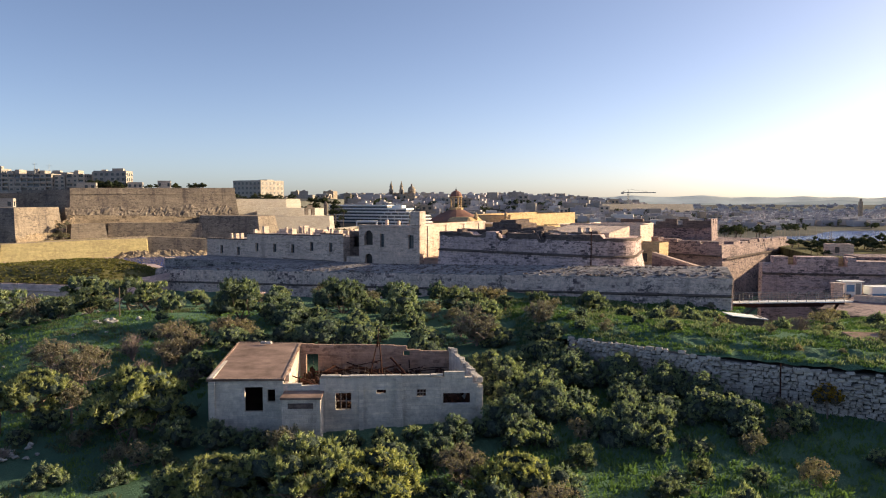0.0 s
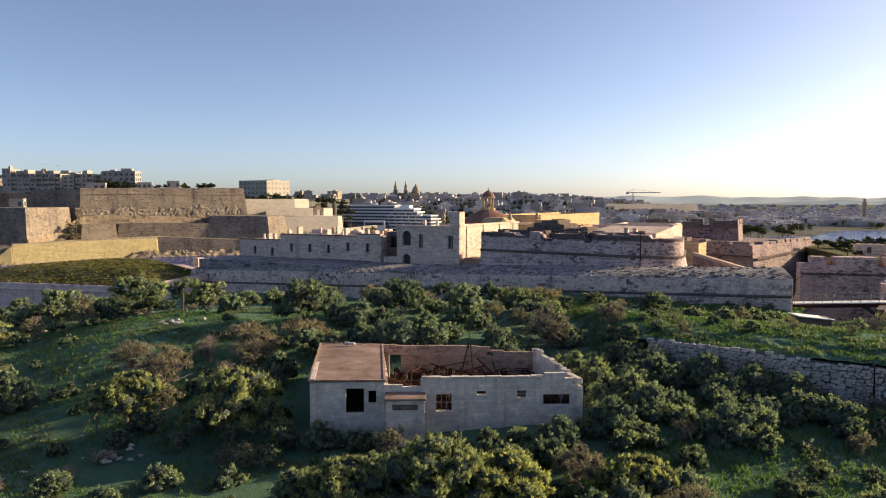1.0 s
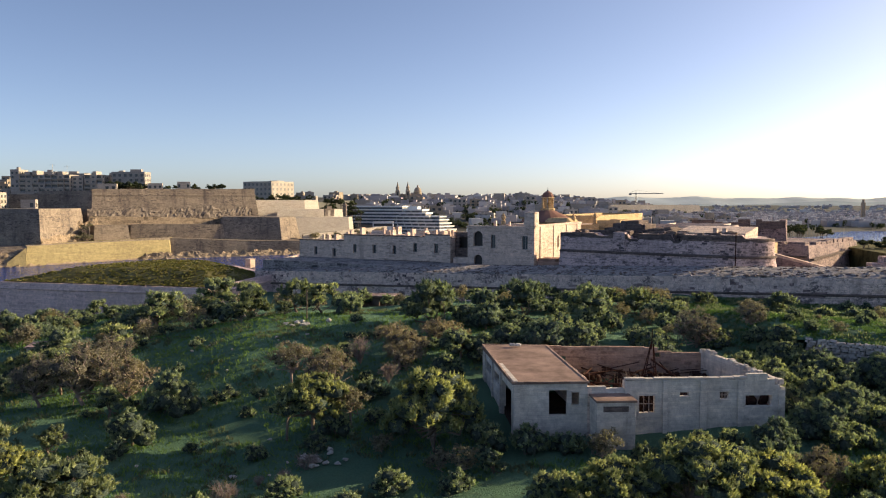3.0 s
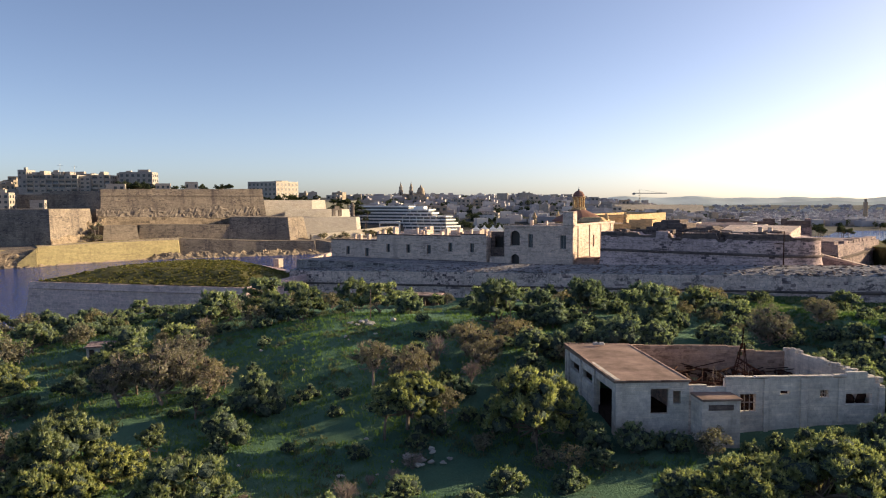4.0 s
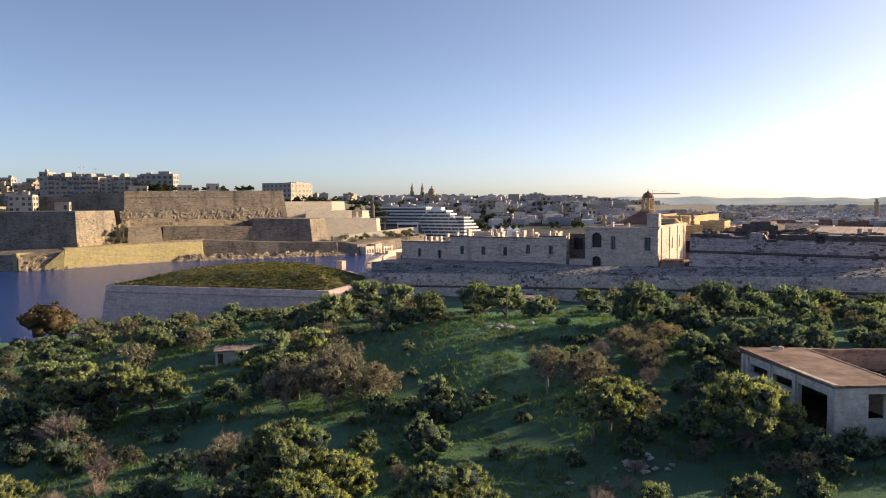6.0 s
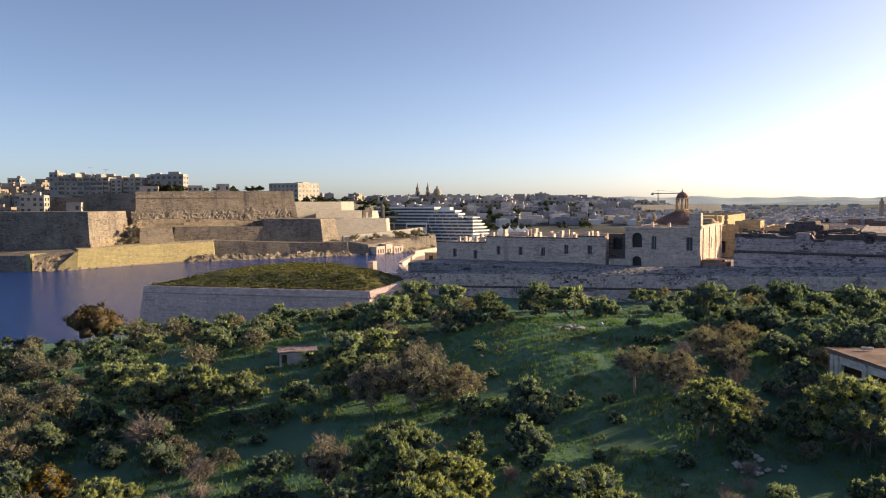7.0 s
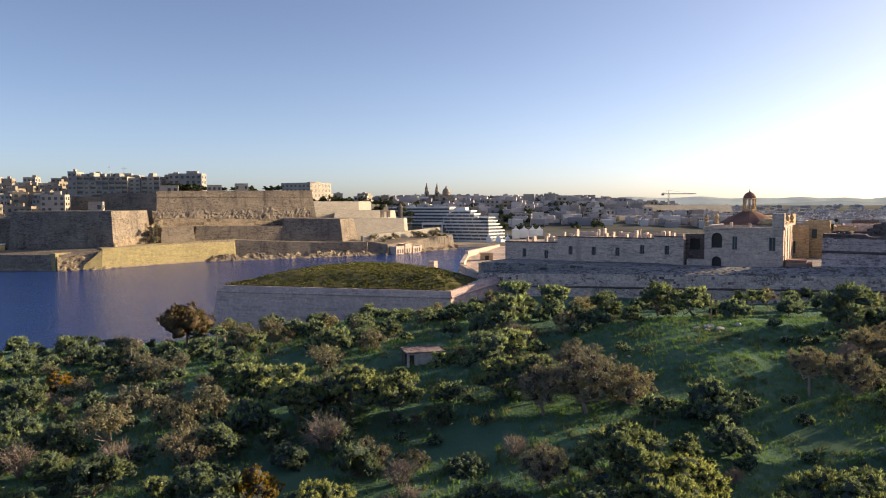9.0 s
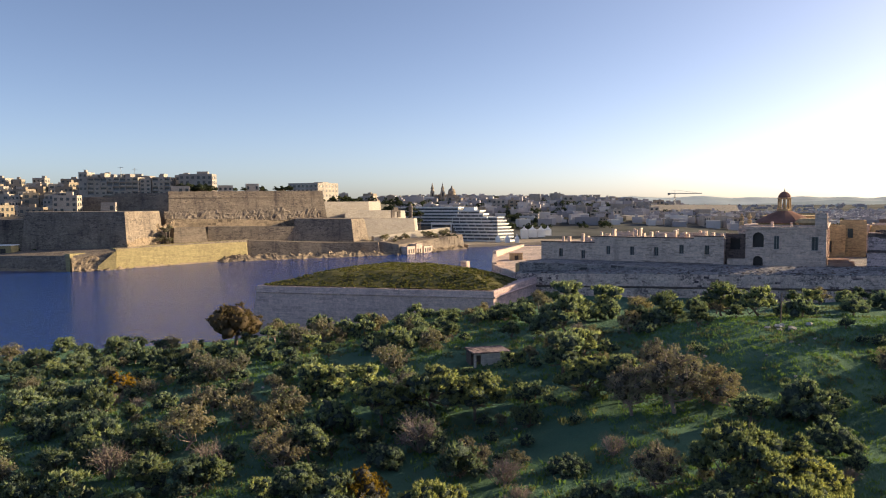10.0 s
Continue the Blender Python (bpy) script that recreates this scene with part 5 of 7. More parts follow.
# ---------------------------------------------------------------- far shore: the walled city
def city_walls():
    def wall(name, ring, z0, z1, bat, label, mat=M_CITY):
        return tagged(part(name, prism(ring, z0, z1, bat), mat), label, "bastion", kind="structure")

    def ledge(parent, a, b, z, h=0.9, out=0.5, mat=M_CITY):
        m = along(a, b)
        part("cordon", boxed(-out, -out, z, (Vector(b) - Vector(a)).length + out, 0.3, z + h, m), mat, parent)

    w = wall("wall_bastion_low", [(-253.6, 436.7), (-248.6, 478), (-268, 500), (-330, 478), (-318, 449)], 0, 32.1, 3.4, "low corner bastion with one sunlit and one shaded face")
    ledge(w, (-318, 449), (-253.6, 436.7), 27.0, 0.6, 0.75)
    ledge(w, (-253.6, 436.7), (-248.6, 478), 27.0, 0.6, 0.75)
    # Quay yellow paints sun onto this end of the grey landing quay.
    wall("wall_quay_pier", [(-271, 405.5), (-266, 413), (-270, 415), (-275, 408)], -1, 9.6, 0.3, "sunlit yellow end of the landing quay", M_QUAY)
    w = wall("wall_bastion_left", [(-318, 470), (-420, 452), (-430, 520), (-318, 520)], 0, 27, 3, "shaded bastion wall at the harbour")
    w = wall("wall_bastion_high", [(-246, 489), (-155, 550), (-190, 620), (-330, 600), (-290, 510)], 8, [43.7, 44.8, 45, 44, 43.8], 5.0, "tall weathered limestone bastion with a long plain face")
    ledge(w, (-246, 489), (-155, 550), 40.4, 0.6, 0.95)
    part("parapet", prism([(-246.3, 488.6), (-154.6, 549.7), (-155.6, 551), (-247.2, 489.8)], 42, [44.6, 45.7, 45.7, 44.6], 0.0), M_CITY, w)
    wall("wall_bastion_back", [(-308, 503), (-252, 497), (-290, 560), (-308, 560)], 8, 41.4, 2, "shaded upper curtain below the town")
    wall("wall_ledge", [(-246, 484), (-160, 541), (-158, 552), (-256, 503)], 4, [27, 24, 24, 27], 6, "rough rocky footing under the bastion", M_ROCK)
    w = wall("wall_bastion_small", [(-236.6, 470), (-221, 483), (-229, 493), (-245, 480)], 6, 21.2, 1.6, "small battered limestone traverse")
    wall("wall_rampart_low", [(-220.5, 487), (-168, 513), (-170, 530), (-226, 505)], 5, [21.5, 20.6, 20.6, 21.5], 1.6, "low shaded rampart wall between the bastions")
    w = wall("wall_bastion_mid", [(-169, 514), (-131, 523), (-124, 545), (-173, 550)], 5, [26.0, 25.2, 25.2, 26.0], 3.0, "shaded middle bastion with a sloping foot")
    # Paler town plaster on these three walls stands in for sunlight.
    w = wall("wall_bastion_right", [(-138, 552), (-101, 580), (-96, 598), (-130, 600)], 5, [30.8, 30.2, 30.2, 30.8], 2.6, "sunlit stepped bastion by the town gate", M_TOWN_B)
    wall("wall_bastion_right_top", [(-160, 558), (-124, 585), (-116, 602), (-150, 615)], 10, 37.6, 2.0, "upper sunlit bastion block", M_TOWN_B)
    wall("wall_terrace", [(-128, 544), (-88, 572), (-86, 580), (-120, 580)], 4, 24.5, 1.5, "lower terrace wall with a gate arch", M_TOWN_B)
    g = thing("gate_arch", "small stone gate arch and sentry turret on the terrace wall", "gate")
    m = along((-104.6, 561.4), (-91.6, 570.5))
    part("arch_wall", pierced(8, 25.3, [(0, 31), (2, 33), (6, 31)], 1.2, [(2.6, 5.4, 25.3, 29.6)], m), M_CITY, g)
    part("turret", lathe([(1.5, 25), (1.5, 33), (1.8, 33.2), (1.2, 34.6), (0.2, 36)], (-90.6, 572.2), 8), M_CITY, g)
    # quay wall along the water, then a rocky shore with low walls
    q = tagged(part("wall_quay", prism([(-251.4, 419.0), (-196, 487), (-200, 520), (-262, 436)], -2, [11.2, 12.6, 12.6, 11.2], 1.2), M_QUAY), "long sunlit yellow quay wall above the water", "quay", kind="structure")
    part("coping", prism([(-251.8, 418.6), (-196.2, 486.6), (-195.4, 487.6), (-251.0, 420.2)], 10.9, [11.8, 13.1, 13.1, 11.8]), M_CITY, q)
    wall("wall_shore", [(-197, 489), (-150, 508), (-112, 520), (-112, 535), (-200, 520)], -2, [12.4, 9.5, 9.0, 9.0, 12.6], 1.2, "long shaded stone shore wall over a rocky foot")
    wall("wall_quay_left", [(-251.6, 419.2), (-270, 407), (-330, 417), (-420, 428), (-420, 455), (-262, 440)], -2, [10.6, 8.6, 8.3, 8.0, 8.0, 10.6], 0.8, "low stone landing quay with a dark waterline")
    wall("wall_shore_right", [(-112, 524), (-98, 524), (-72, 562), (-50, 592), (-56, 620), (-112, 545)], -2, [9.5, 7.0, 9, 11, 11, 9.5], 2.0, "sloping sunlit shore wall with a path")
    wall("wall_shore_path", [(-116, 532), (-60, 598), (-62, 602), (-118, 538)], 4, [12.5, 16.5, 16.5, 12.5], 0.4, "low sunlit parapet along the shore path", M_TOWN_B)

    def bank(name, a, b, wide, high, seed, label):
        """Broken rock shelf sloping into the water."""
        a, b = Vector(a), Vector(b)
        d = (b - a).normalized()
        o = Vector((d.y, -d.x))
        n, k = int((b - a).length / 0.9), 12
        vs = []
        for i in range(n + 1):
            c = a.lerp(b, i / n)
            for j in range(k + 1):
                f = j / k
                p = c + o * wide * (f - 0.15)
                w = Vector((p.x * 0.16, p.y * 0.16, seed))
                r = 0.8 - abs(noise.noise(w)) * 0.9 - abs(noise.noise(w * 2.3)) * 0.5 + 0.16 * noise.noise(w * 6)
                z = high * (1 - f) ** 0.8 * (0.35 + 1.1 * r) * min(1, 0.25 + i / 4, 0.25 + (n - i) / 4) - 1.2 * f
                vs.append((p.x, p.y, z))
        fs = [(i * (k + 1) + j, i * (k + 1) + j + 1, (i + 1) * (k + 1) + j + 1, (i + 1) * (k + 1) + j) for i in range(n) for j in range(k)]
        me = bpy.data.meshes.new(name)
        me.from_pydata(vs, [], fs)
        me.materials.append(M_ROCK)
        tagged(new(name, me), label, "rocks", kind="structure")

    def rough_face(name, a, b, z0, z1, lean, amp, seed, label, mat=M_ROCK):
        """An upright face of hewn rock and fallen masonry, from a to b; its foot stands out by lean."""
        a, b = Vector(a), Vector(b)
        d = (b - a).normalized()
        o = Vector((d.y, -d.x))
        n, k = int((b - a).length / 1.1), max(4, int((z1 - z0) / 1.0))
        vs = []
        for i in range(n + 1):
            c = a.lerp(b, i / n)
            crest = 1 - 0.22 * (0.5 + noise.noise(Vector((i * 0.09, seed, 0)))) - 0.10 * noise.noise(Vector((i * 0.4, seed, 3)))
            for j in range(k + 1):
                f = j / k
                w = Vector((c.x * 0.22, c.y * 0.22, f * (z1 - z0) * 0.30 + seed))
                r = abs(noise.noise(w)) * 1.1 + abs(noise.noise(w * 2.6)) * 0.6 + 0.3 * noise.noise(w * 5)
                p = c + o * (lean * (1 - f) + amp * (r - 0.5))
                vs.append((p.x, p.y, z0 + (z1 - z0) * f * crest))
        fs = [(i * (k + 1) + j, (i + 1) * (k + 1) + j, (i + 1) * (k + 1) + j + 1, i * (k + 1) + j + 1) for i in range(n) for j in range(k)]
        me = bpy.data.meshes.new(name)
        me.from_pydata(vs, [], fs)
        me.materials.append(mat)
        tagged(new(name, me), label, "rock face", kind="structure")

    rough_face("ground_rock_high", (-248, 485.2), (-156, 546.7), 17, 33.6, 3.0, 1.15, 11, "rough hewn rock under the tall bastion", M_CITY)
    rough_face("ground_rock_gap", (-250, 470), (-240, 482), 9, 27, 2.0, 1.6, 12, "rough rock in the gap beside the low bastion")
    rough_face("ground_rock_low", (-252.5, 434.6), (-245.6, 474), 7, 17, 3.6, 1.0, 13, "broken masonry at the foot of the low bastion")
    rough_face("ground_rubble_quay", (-270.5, 406.0), (-252.2, 417.8), -1, 8.8, 2.6, 1.2, 14, "pale sunlit rubble slope at the landing quay", M_ROCK)
    wall("wall_quay_ramp", [(-258.4, 410.8), (-250.9, 416.6), (-251.7, 418.4), (-259.2, 412.6)], -1, [2.5, 10.4, 10.4, 2.5], 0.2, "sunlit sloping ramp wall against the quay", M_QUAY)
    bank("ground_rocks_quay", (-268, 408), (-247, 425), 7, 3.6, 1, "broken sunlit rocks at the corner of the quay")
    bank("ground_rocks_long", (-247, 425), (-205, 477), 5, 2.2, 2, "low rock ledge along the quay foot")
    bank("ground_rocks_shore", (-210, 471), (-112, 519), 11, 3.6, 3, "dark jagged shore rocks under the sea wall")
    bank("ground_rocks_right", (-118, 519), (-52, 590), 14, 5.0, 4, "rough sunlit rocks below the shore path")
    bank("ground_rocks_left", (-420, 427), (-268, 408), 5, 2.0, 5, "low rocks along the landing quay")
    rnd = random.Random(12)
    for a, b, n in (((-270, 404.5), (-252, 416), 8), ((-212, 458), (-168, 493), 14), ((-150, 499), (-112, 510), 8), ((-104, 510), (-66, 556), 12)):
        for k in range(n):
            f = rnd.random()
            c = Vector(a).lerp(Vector(b), f) + Vector((rnd.uniform(-2, 2), rnd.uniform(-3, 2)))
            tagged(part("shore_rock", rock(rnd, (c.x, c.y, rnd.uniform(-0.8, 0.3)), rnd.uniform(0.7, 1.8)), M_ROCK), "rough sunlit shore rock at the quay foot", "rock", "rocks along the shore")
    d = Vector((26, 38)).normalized()
    o = Vector((d.y, -d.x)) * 4.5
    for k, (s0, n, z) in enumerate(((1.0, 9.5, 5.6), (12.0, 7.5, 7.0), (21.5, 11.0, 4.8))):
        a = Vector((-96, 524)) + d * s0 + o
        flat_block("boat_shed", "low pale stone boat shed with dark arches at the water", tuple(a), tuple(a + d * n), 6, -1, z, M_HOUSE, [(1.2 + 2.8 * j, 3.0 + 2.8 * j, 0.6, 3.4) for j in range(int((n - 1) / 2.8))], 0.4, "boat shed")
    h = thing("boat_house", "flat-roofed pale boat house on the landing quay", "boat house", at=(-313, 424, 8.2))
    part("body", boxed(-40, 0, 0, 0, 8, 5.0, None, 0.1), M_QUAY, h)
    part("roof", boxed(-40.4, -0.4, 5.0, 0.4, 8.4, 5.5), M_WHITE, h)
    part("shutter", boxed(-6, -0.06, 0.2, -3, -0.004, 3.4), M_DARK, h)


city_walls()


def house(name, x, y, z, w, d, hgt, turn, mat, storeys, bays, rnd, label, cat="house", group="", low=14, extras=True):
    """A flat-roofed town house: wall body, parapet, roof room, windows as panes with sills on its front and right side."""
    ob = thing(name, label, cat, group, (x, y, z))
    ob.rotation_euler = (0, 0, turn)
    part("wall", boxed(-w / 2, -d / 2, -low, w / 2, d / 2, hgt), mat, ob)
    pp = bmesh.new()
    for b in ((-w / 2, -d / 2, w / 2, -d / 2 + 0.4), (-w / 2, d / 2 - 0.4, w / 2, d / 2), (-w / 2, -d / 2 + 0.4, -w / 2 + 0.4, d / 2 - 0.4), (w / 2 - 0.4, -d / 2 + 0.4, w / 2, d / 2 - 0.4)):
        box(pp, b[0], b[1], hgt, b[2], b[3], hgt + 0.9)
    part("parapet", pp, mat, ob)
    if extras:
        rx, ry, rs = rnd.uniform(-0.25, 0.1) * w, rnd.uniform(-0.1, 0.2) * d, rnd.uniform(0.18, 0.34)
        part("roof_room", boxed(rx, ry, hgt, rx + w * rs, ry + d * rs, hgt + rnd.uniform(2.0, 3.2)), mat, ob)
    if not bays:
        return ob
    sh = hgt / storeys
    key = "pane_%d_%d" % (round(w / bays * 10), round(sh * 10))
    me = bpy.data.meshes.get(key)
    if me is None:
        pw, ph = w / bays * 0.24, sh * 0.26
        b = bmesh.new()
        box(b, -pw, -0.12, -ph, pw, 0.0, ph)
        me = mesh_of(key, b)
        me.materials.append(M_GLASS)
    for s in range(storeys):
        for k in range(bays):
            if y < 700 and rnd.random() < 0.15:
                continue
            o = part("window", me, M_GLASS, ob)
            o.location = (-w / 2 + w * (k + 0.5) / bays, -d / 2 - 0.004, sh * (s + 0.52))
        nb = max(1, int(bays * d / w))
        for k in range(nb):
            o = part("window", me, M_GLASS, ob)
            o.location = (w / 2 + 0.004, -d / 2 + d * (k + 0.5) / nb, sh * (s + 0.52))
            o.rotation_euler = (0, 0, math.pi / 2)
    return ob


def apartments(x, y, z, w, d, hgt, turn, mat, storeys, bays, rnd, label):
    """A tall block with rows of deep balconies, dark behind slab, rail and dividers."""
    ob = thing("apartment_block", label, "apartment block", "blocks above the bastion", (x, y, z))
    ob.rotation_euler = (0, 0, turn)
    part("wall", boxed(-w / 2, -d / 2 + 1.6, -14, w / 2, d / 2, hgt), mat, ob)
    sh, bw = hgt / storeys, w / bays
    for s in range(storeys):
        a = -w / 2 + (rnd.choice((0, 1)) * bw if s == storeys - 1 else 0)
        part("balcony_slab", boxed(a, -d / 2, s * sh - 0.15, w / 2, -d / 2 + 1.6, s * sh + 0.1), mat, ob)
        part("recess", boxed(-w / 2 + 0.3, -d / 2 + 1.45, s * sh + 0.104, w / 2 - 0.3, -d / 2 + 1.596, s * sh + sh - 0.9), M_GLASS, ob, "dark glazed balcony recess")
        for k in range(bays):
            if rnd.random() < 0.35:
                part("infill", boxed(-w / 2 + k * bw + 0.35, -d / 2 + 0.5, s * sh + 0.104, -w / 2 + (k + 1) * bw - 0.004, -d / 2 + 1.44, s * sh + sh - 0.16), mat, ob)
                part("window", boxed(-w / 2 + k * bw + 1.4, -d / 2 + 0.42, s * sh + 0.9, -w / 2 + (k + 1) * bw - 1.2, -d / 2 + 0.496, s * sh + 2.2), M_GLASS, ob)
            else:
                part("balcony_rail", boxed(-w / 2 + k * bw + 0.35, -d / 2 + 0.02, s * sh + 0.104, -w / 2 + (k + 1) * bw - 0.05, -d / 2 + 0.14, s * sh + 0.95), mat if rnd.random() < 0.6 else M_STEEL, ob)
        for k in range(bays + 1):
            xx = min(-w / 2 + k * bw, w / 2 - 0.35)
            part("divider", boxed(xx, -d / 2 + 0.15, s * sh + 0.104, xx + 0.35, -d / 2 + 1.44, s * sh + sh - 0.16), mat, ob)
        nb = max(1, int(d / 4))
        for k in range(nb):
            yy = -d / 2 + 2.5 + k * (d - 3) / nb
            part("window", boxed(w / 2 + 0.004, yy, s * sh + 0.8, w / 2 + 0.1, yy + 1.2, s * sh + 2.2), M_GLASS, ob)
    part("roof_slab", boxed(-w / 2 - 0.2, -d / 2 + 0.6, hgt - 0.2, w / 2 + 0.2, d / 2 + 0.2, hgt + 0.15), M_SUBURB, ob)
    for _ in range(max(2, int(w / 7))):
        rx, rw = rnd.uniform(-0.45, 0.3) * w, rnd.uniform(2.0, 5.5)
        part("roof_room", boxed(rx, -d / 2 + rnd.uniform(2.5, 5), hgt + 0.154, rx + rw, d / 2 - 1, hgt + rnd.uniform(1.4, 3.2)), rnd.choice((mat, M_SUBURB)), ob)
    return ob


def city_top():
    rnd = random.Random(31)
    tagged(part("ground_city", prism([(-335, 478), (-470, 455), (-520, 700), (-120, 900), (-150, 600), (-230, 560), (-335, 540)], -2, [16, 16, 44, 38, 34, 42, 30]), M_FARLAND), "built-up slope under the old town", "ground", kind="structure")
    for x, y, w, hg, st, ba, mt in ((-328, 552, 6, 16.0, 5, 2, M_SUBURB), (-284.5, 556, 8, 11.4, 4, 2, M_TOWN_B), (-249, 560, 24, 14.6, 4, 6, M_SUBURB), (-300, 576, 22, 14.0, 4, 5, M_SUBURB), (-262, 577, 16, 14.5, 4, 4, M_TOWN_B)):
        house("apartment_block", x, y, 43, w, 14, hg, 0.05, mt, st, ba, rnd, "tall limestone town apartment block above the bastion", "apartment block", "blocks above the bastion")
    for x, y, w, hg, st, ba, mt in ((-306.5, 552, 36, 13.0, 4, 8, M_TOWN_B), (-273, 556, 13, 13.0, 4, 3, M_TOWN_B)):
        apartments(x, y, 43, w, 15, hg, 0.05, mt, st, ba, rnd, "tall limestone town apartment block with rows of balconies")
    house("palace", -204.7, 823, 42, 40, 37, 15.4, -0.5, M_TOWN_B, 3, 7, rnd, "large rectangular limestone palace with rows of windows", "palace", low=20)
    for i in range(98):
        x, y = rnd.uniform(-440, -316), rnd.uniform(488, 640)
        z = 17 + (y - 490) * 0.21 + rnd.uniform(-1, 2)
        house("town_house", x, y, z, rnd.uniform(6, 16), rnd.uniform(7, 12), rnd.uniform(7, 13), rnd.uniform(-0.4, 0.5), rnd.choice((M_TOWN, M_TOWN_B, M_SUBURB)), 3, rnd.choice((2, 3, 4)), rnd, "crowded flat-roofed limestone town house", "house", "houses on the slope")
    for x, y, z, w, hg in ((-246, 512, 43.6, 12, 4.2), (-206, 548, 45.5, 9, 4.5), (-222, 535, 45, 10, 3.6)):
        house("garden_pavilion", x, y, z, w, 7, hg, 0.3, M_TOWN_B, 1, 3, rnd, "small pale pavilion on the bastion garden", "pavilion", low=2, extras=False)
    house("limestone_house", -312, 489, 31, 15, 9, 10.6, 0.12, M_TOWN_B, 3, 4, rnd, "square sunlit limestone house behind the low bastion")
    house("white_store", -277, 470, 31.6, 8.4, 6, 5.2, 0.25, M_SUBURB, 1, 2, rnd, "pale boxy store on the low bastion", "store", low=2, extras=False)
    for x, y, h in ((-300, 545, 12), (-292, 550, 10)):
        t = thing("aerial", "thin rooftop aerial mast", "aerial")
        b = bmesh.new()
        rod(b, (x, y, 56), (x, y, 58 + h * 0.5), 0.18, 0.1, 5)
        rod(b, (x - 2, y, 57 + h * 0.5), (x + 2, y, 57 + h * 0.5), 0.1, 0.1, 5)
        part("mast", b, M_STEEL, t)


city_top()


def terrace_hotel():
    """White stepped hotel with long balcony bands."""
    h = thing("terraced_hotel", "white stepped waterfront hotel with long balcony bands", "hotel")
    a = Vector((-58, 664))
    m = along(a, (-16.8, 644))
    n = 45.8
    fl, zb = 2.9, 3.5
    for k in range(9):
        cut = max(0, k - 3) * 3.4
        lo = max(0, 5 - k) * 1.5 + max(0, k - 6) * 4
        z = zb + k * fl
        part("balcony_band", boxed(lo, 0.0, z + fl - 1.3, n - cut, 14, z + fl, m), M_WHITE, h)
        part("glazing", boxed(lo + 0.6, 1.2, z, n - cut - 1, 13, z + fl - 1.304, m), M_HOTEL_GLASS, h, "dark glazed storey")
        for j in range(int((n - cut - lo) / 7)):
            part("fin", boxed(lo + 2 + j * 7, 0.5, z, lo + 2.2 + j * 7, 1.2, z + fl - 1.304, m), M_WHITE, h)
    ms = along((-16.8, 644.2), (-1.5, 659))
    for k in range(7):
        z = zb + k * fl
        cut = max(0, k - 2) * 3.2
        part("balcony_band", boxed(-0.2, 0, z + fl - 1.15, 21.5 - cut, 12, z + fl, ms), M_WHITE, h)
        part("glazing", boxed(0.6, 1.2, z, 20.5 - cut, 11, z + fl - 1.154, ms), M_HOTEL_GLASS, h)
    part("podium", boxed(-14, -2, -1, n + 12, 20, zb, m), M_WHITE, h)
    part("plant_room", boxed(12, 4, zb + 9 * fl, 22, 11, zb + 9 * fl + 2.4, m), M_WHITE, h)
    # long rear wing
    mw = along((-108, 700), (-50, 668))
    for k in range(6):
        z = 15 + k * fl
        part("wing_band", boxed(0, 0, z + fl - 1.3, 66, 12, z + fl, mw), M_WHITE, h)
        part("glazing", boxed(0.6, 1.0, z, 65, 11, z + fl - 1.304, mw), M_HOTEL_GLASS, h)
    part("wing_base", boxed(0, 0.5, -1, 66, 12, 15, mw), M_TOWN, h)
    h2 = thing("glass_pavilion", "white pavilion with a curved roof beside the hotel", "pavilion", at=(-66, 640, 14))
    part("body", boxed(-9, 0, -12, 9, 8, 5), M_WHITE, h2)
    part("glazing", boxed(-8, -0.1, 1, 8, -0.004, 3.4), M_GLASS, h2)
    for i, (x, y, s) in enumerate(((12, 690, 7), (20, 692, 8), (28, 692, 7), (35, 696, 6), (-18, 632, 4), (-10, 630, 4), (-2, 628, 3.6))):
        t = thing("party_tent", "white peaked canvas marquee on the waterfront", "tent", "waterfront marquees", (x, y, 6.5 if s > 5 else 2))
        b = bmesh.new()
        k = [b.verts.new(p) for p in ((-s / 2, -s / 2, 4), (s / 2, -s / 2, 4), (s / 2, s / 2, 4), (-s / 2, s / 2, 4))]
        mid = [b.verts.new(p) for p in ((-s / 6, -s / 6, 5.6), (s / 6, -s / 6, 5.6), (s / 6, s / 6, 5.6), (-s / 6, s / 6, 5.6))]
        tp = b.verts.new((0, 0, 8.2))
        for j in range(4):
            b.faces.new((k[j], k[(j + 1) % 4], mid[(j + 1) % 4], mid[j]))
            b.faces.new((mid[j], mid[(j + 1) % 4], tp))
        part("canopy", b, M_CLOTH, t)
        part("wall", boxed(-s / 2, -s / 2, -4, s / 2, s / 2, 3.99), M_CLOTH, t)
    tagged(part("pavement_marina", prism([(-45, 600), (20, 632), (80, 668), (120, 720), (20, 720), (-60, 640)], -2, 2.2), M_TOWN), "stone marina quay in front of the hotel", "quay", kind="structure")


terrace_hotel()


# ---------------------------------------------------------------- far land, town and hills
def far_height(x, y):
    """Gently rising suburbs beyond the harbour."""
    z = 4 + 34 * smooth01((y - 660) / 420) * smooth01((520 - x) / 420) * smooth01((x + 900) / 260)
    z += 30 * smooth01((-60 - x) / 120) * smooth01((y - 560) / 90) * smooth01((760 - y) / 200 + 0.4)
    z += 14 * smooth01((y - 1700) / 900) + 4 * noise.noise(Vector((x * 0.004, y * 0.004, 3)))
    if x > 150:
        z -= 8 * smooth01((x - 150) / 200) * smooth01((1000 - y) / 250)
    if y < 1750 and x < 40:
        z = min(z, 44)
    return z


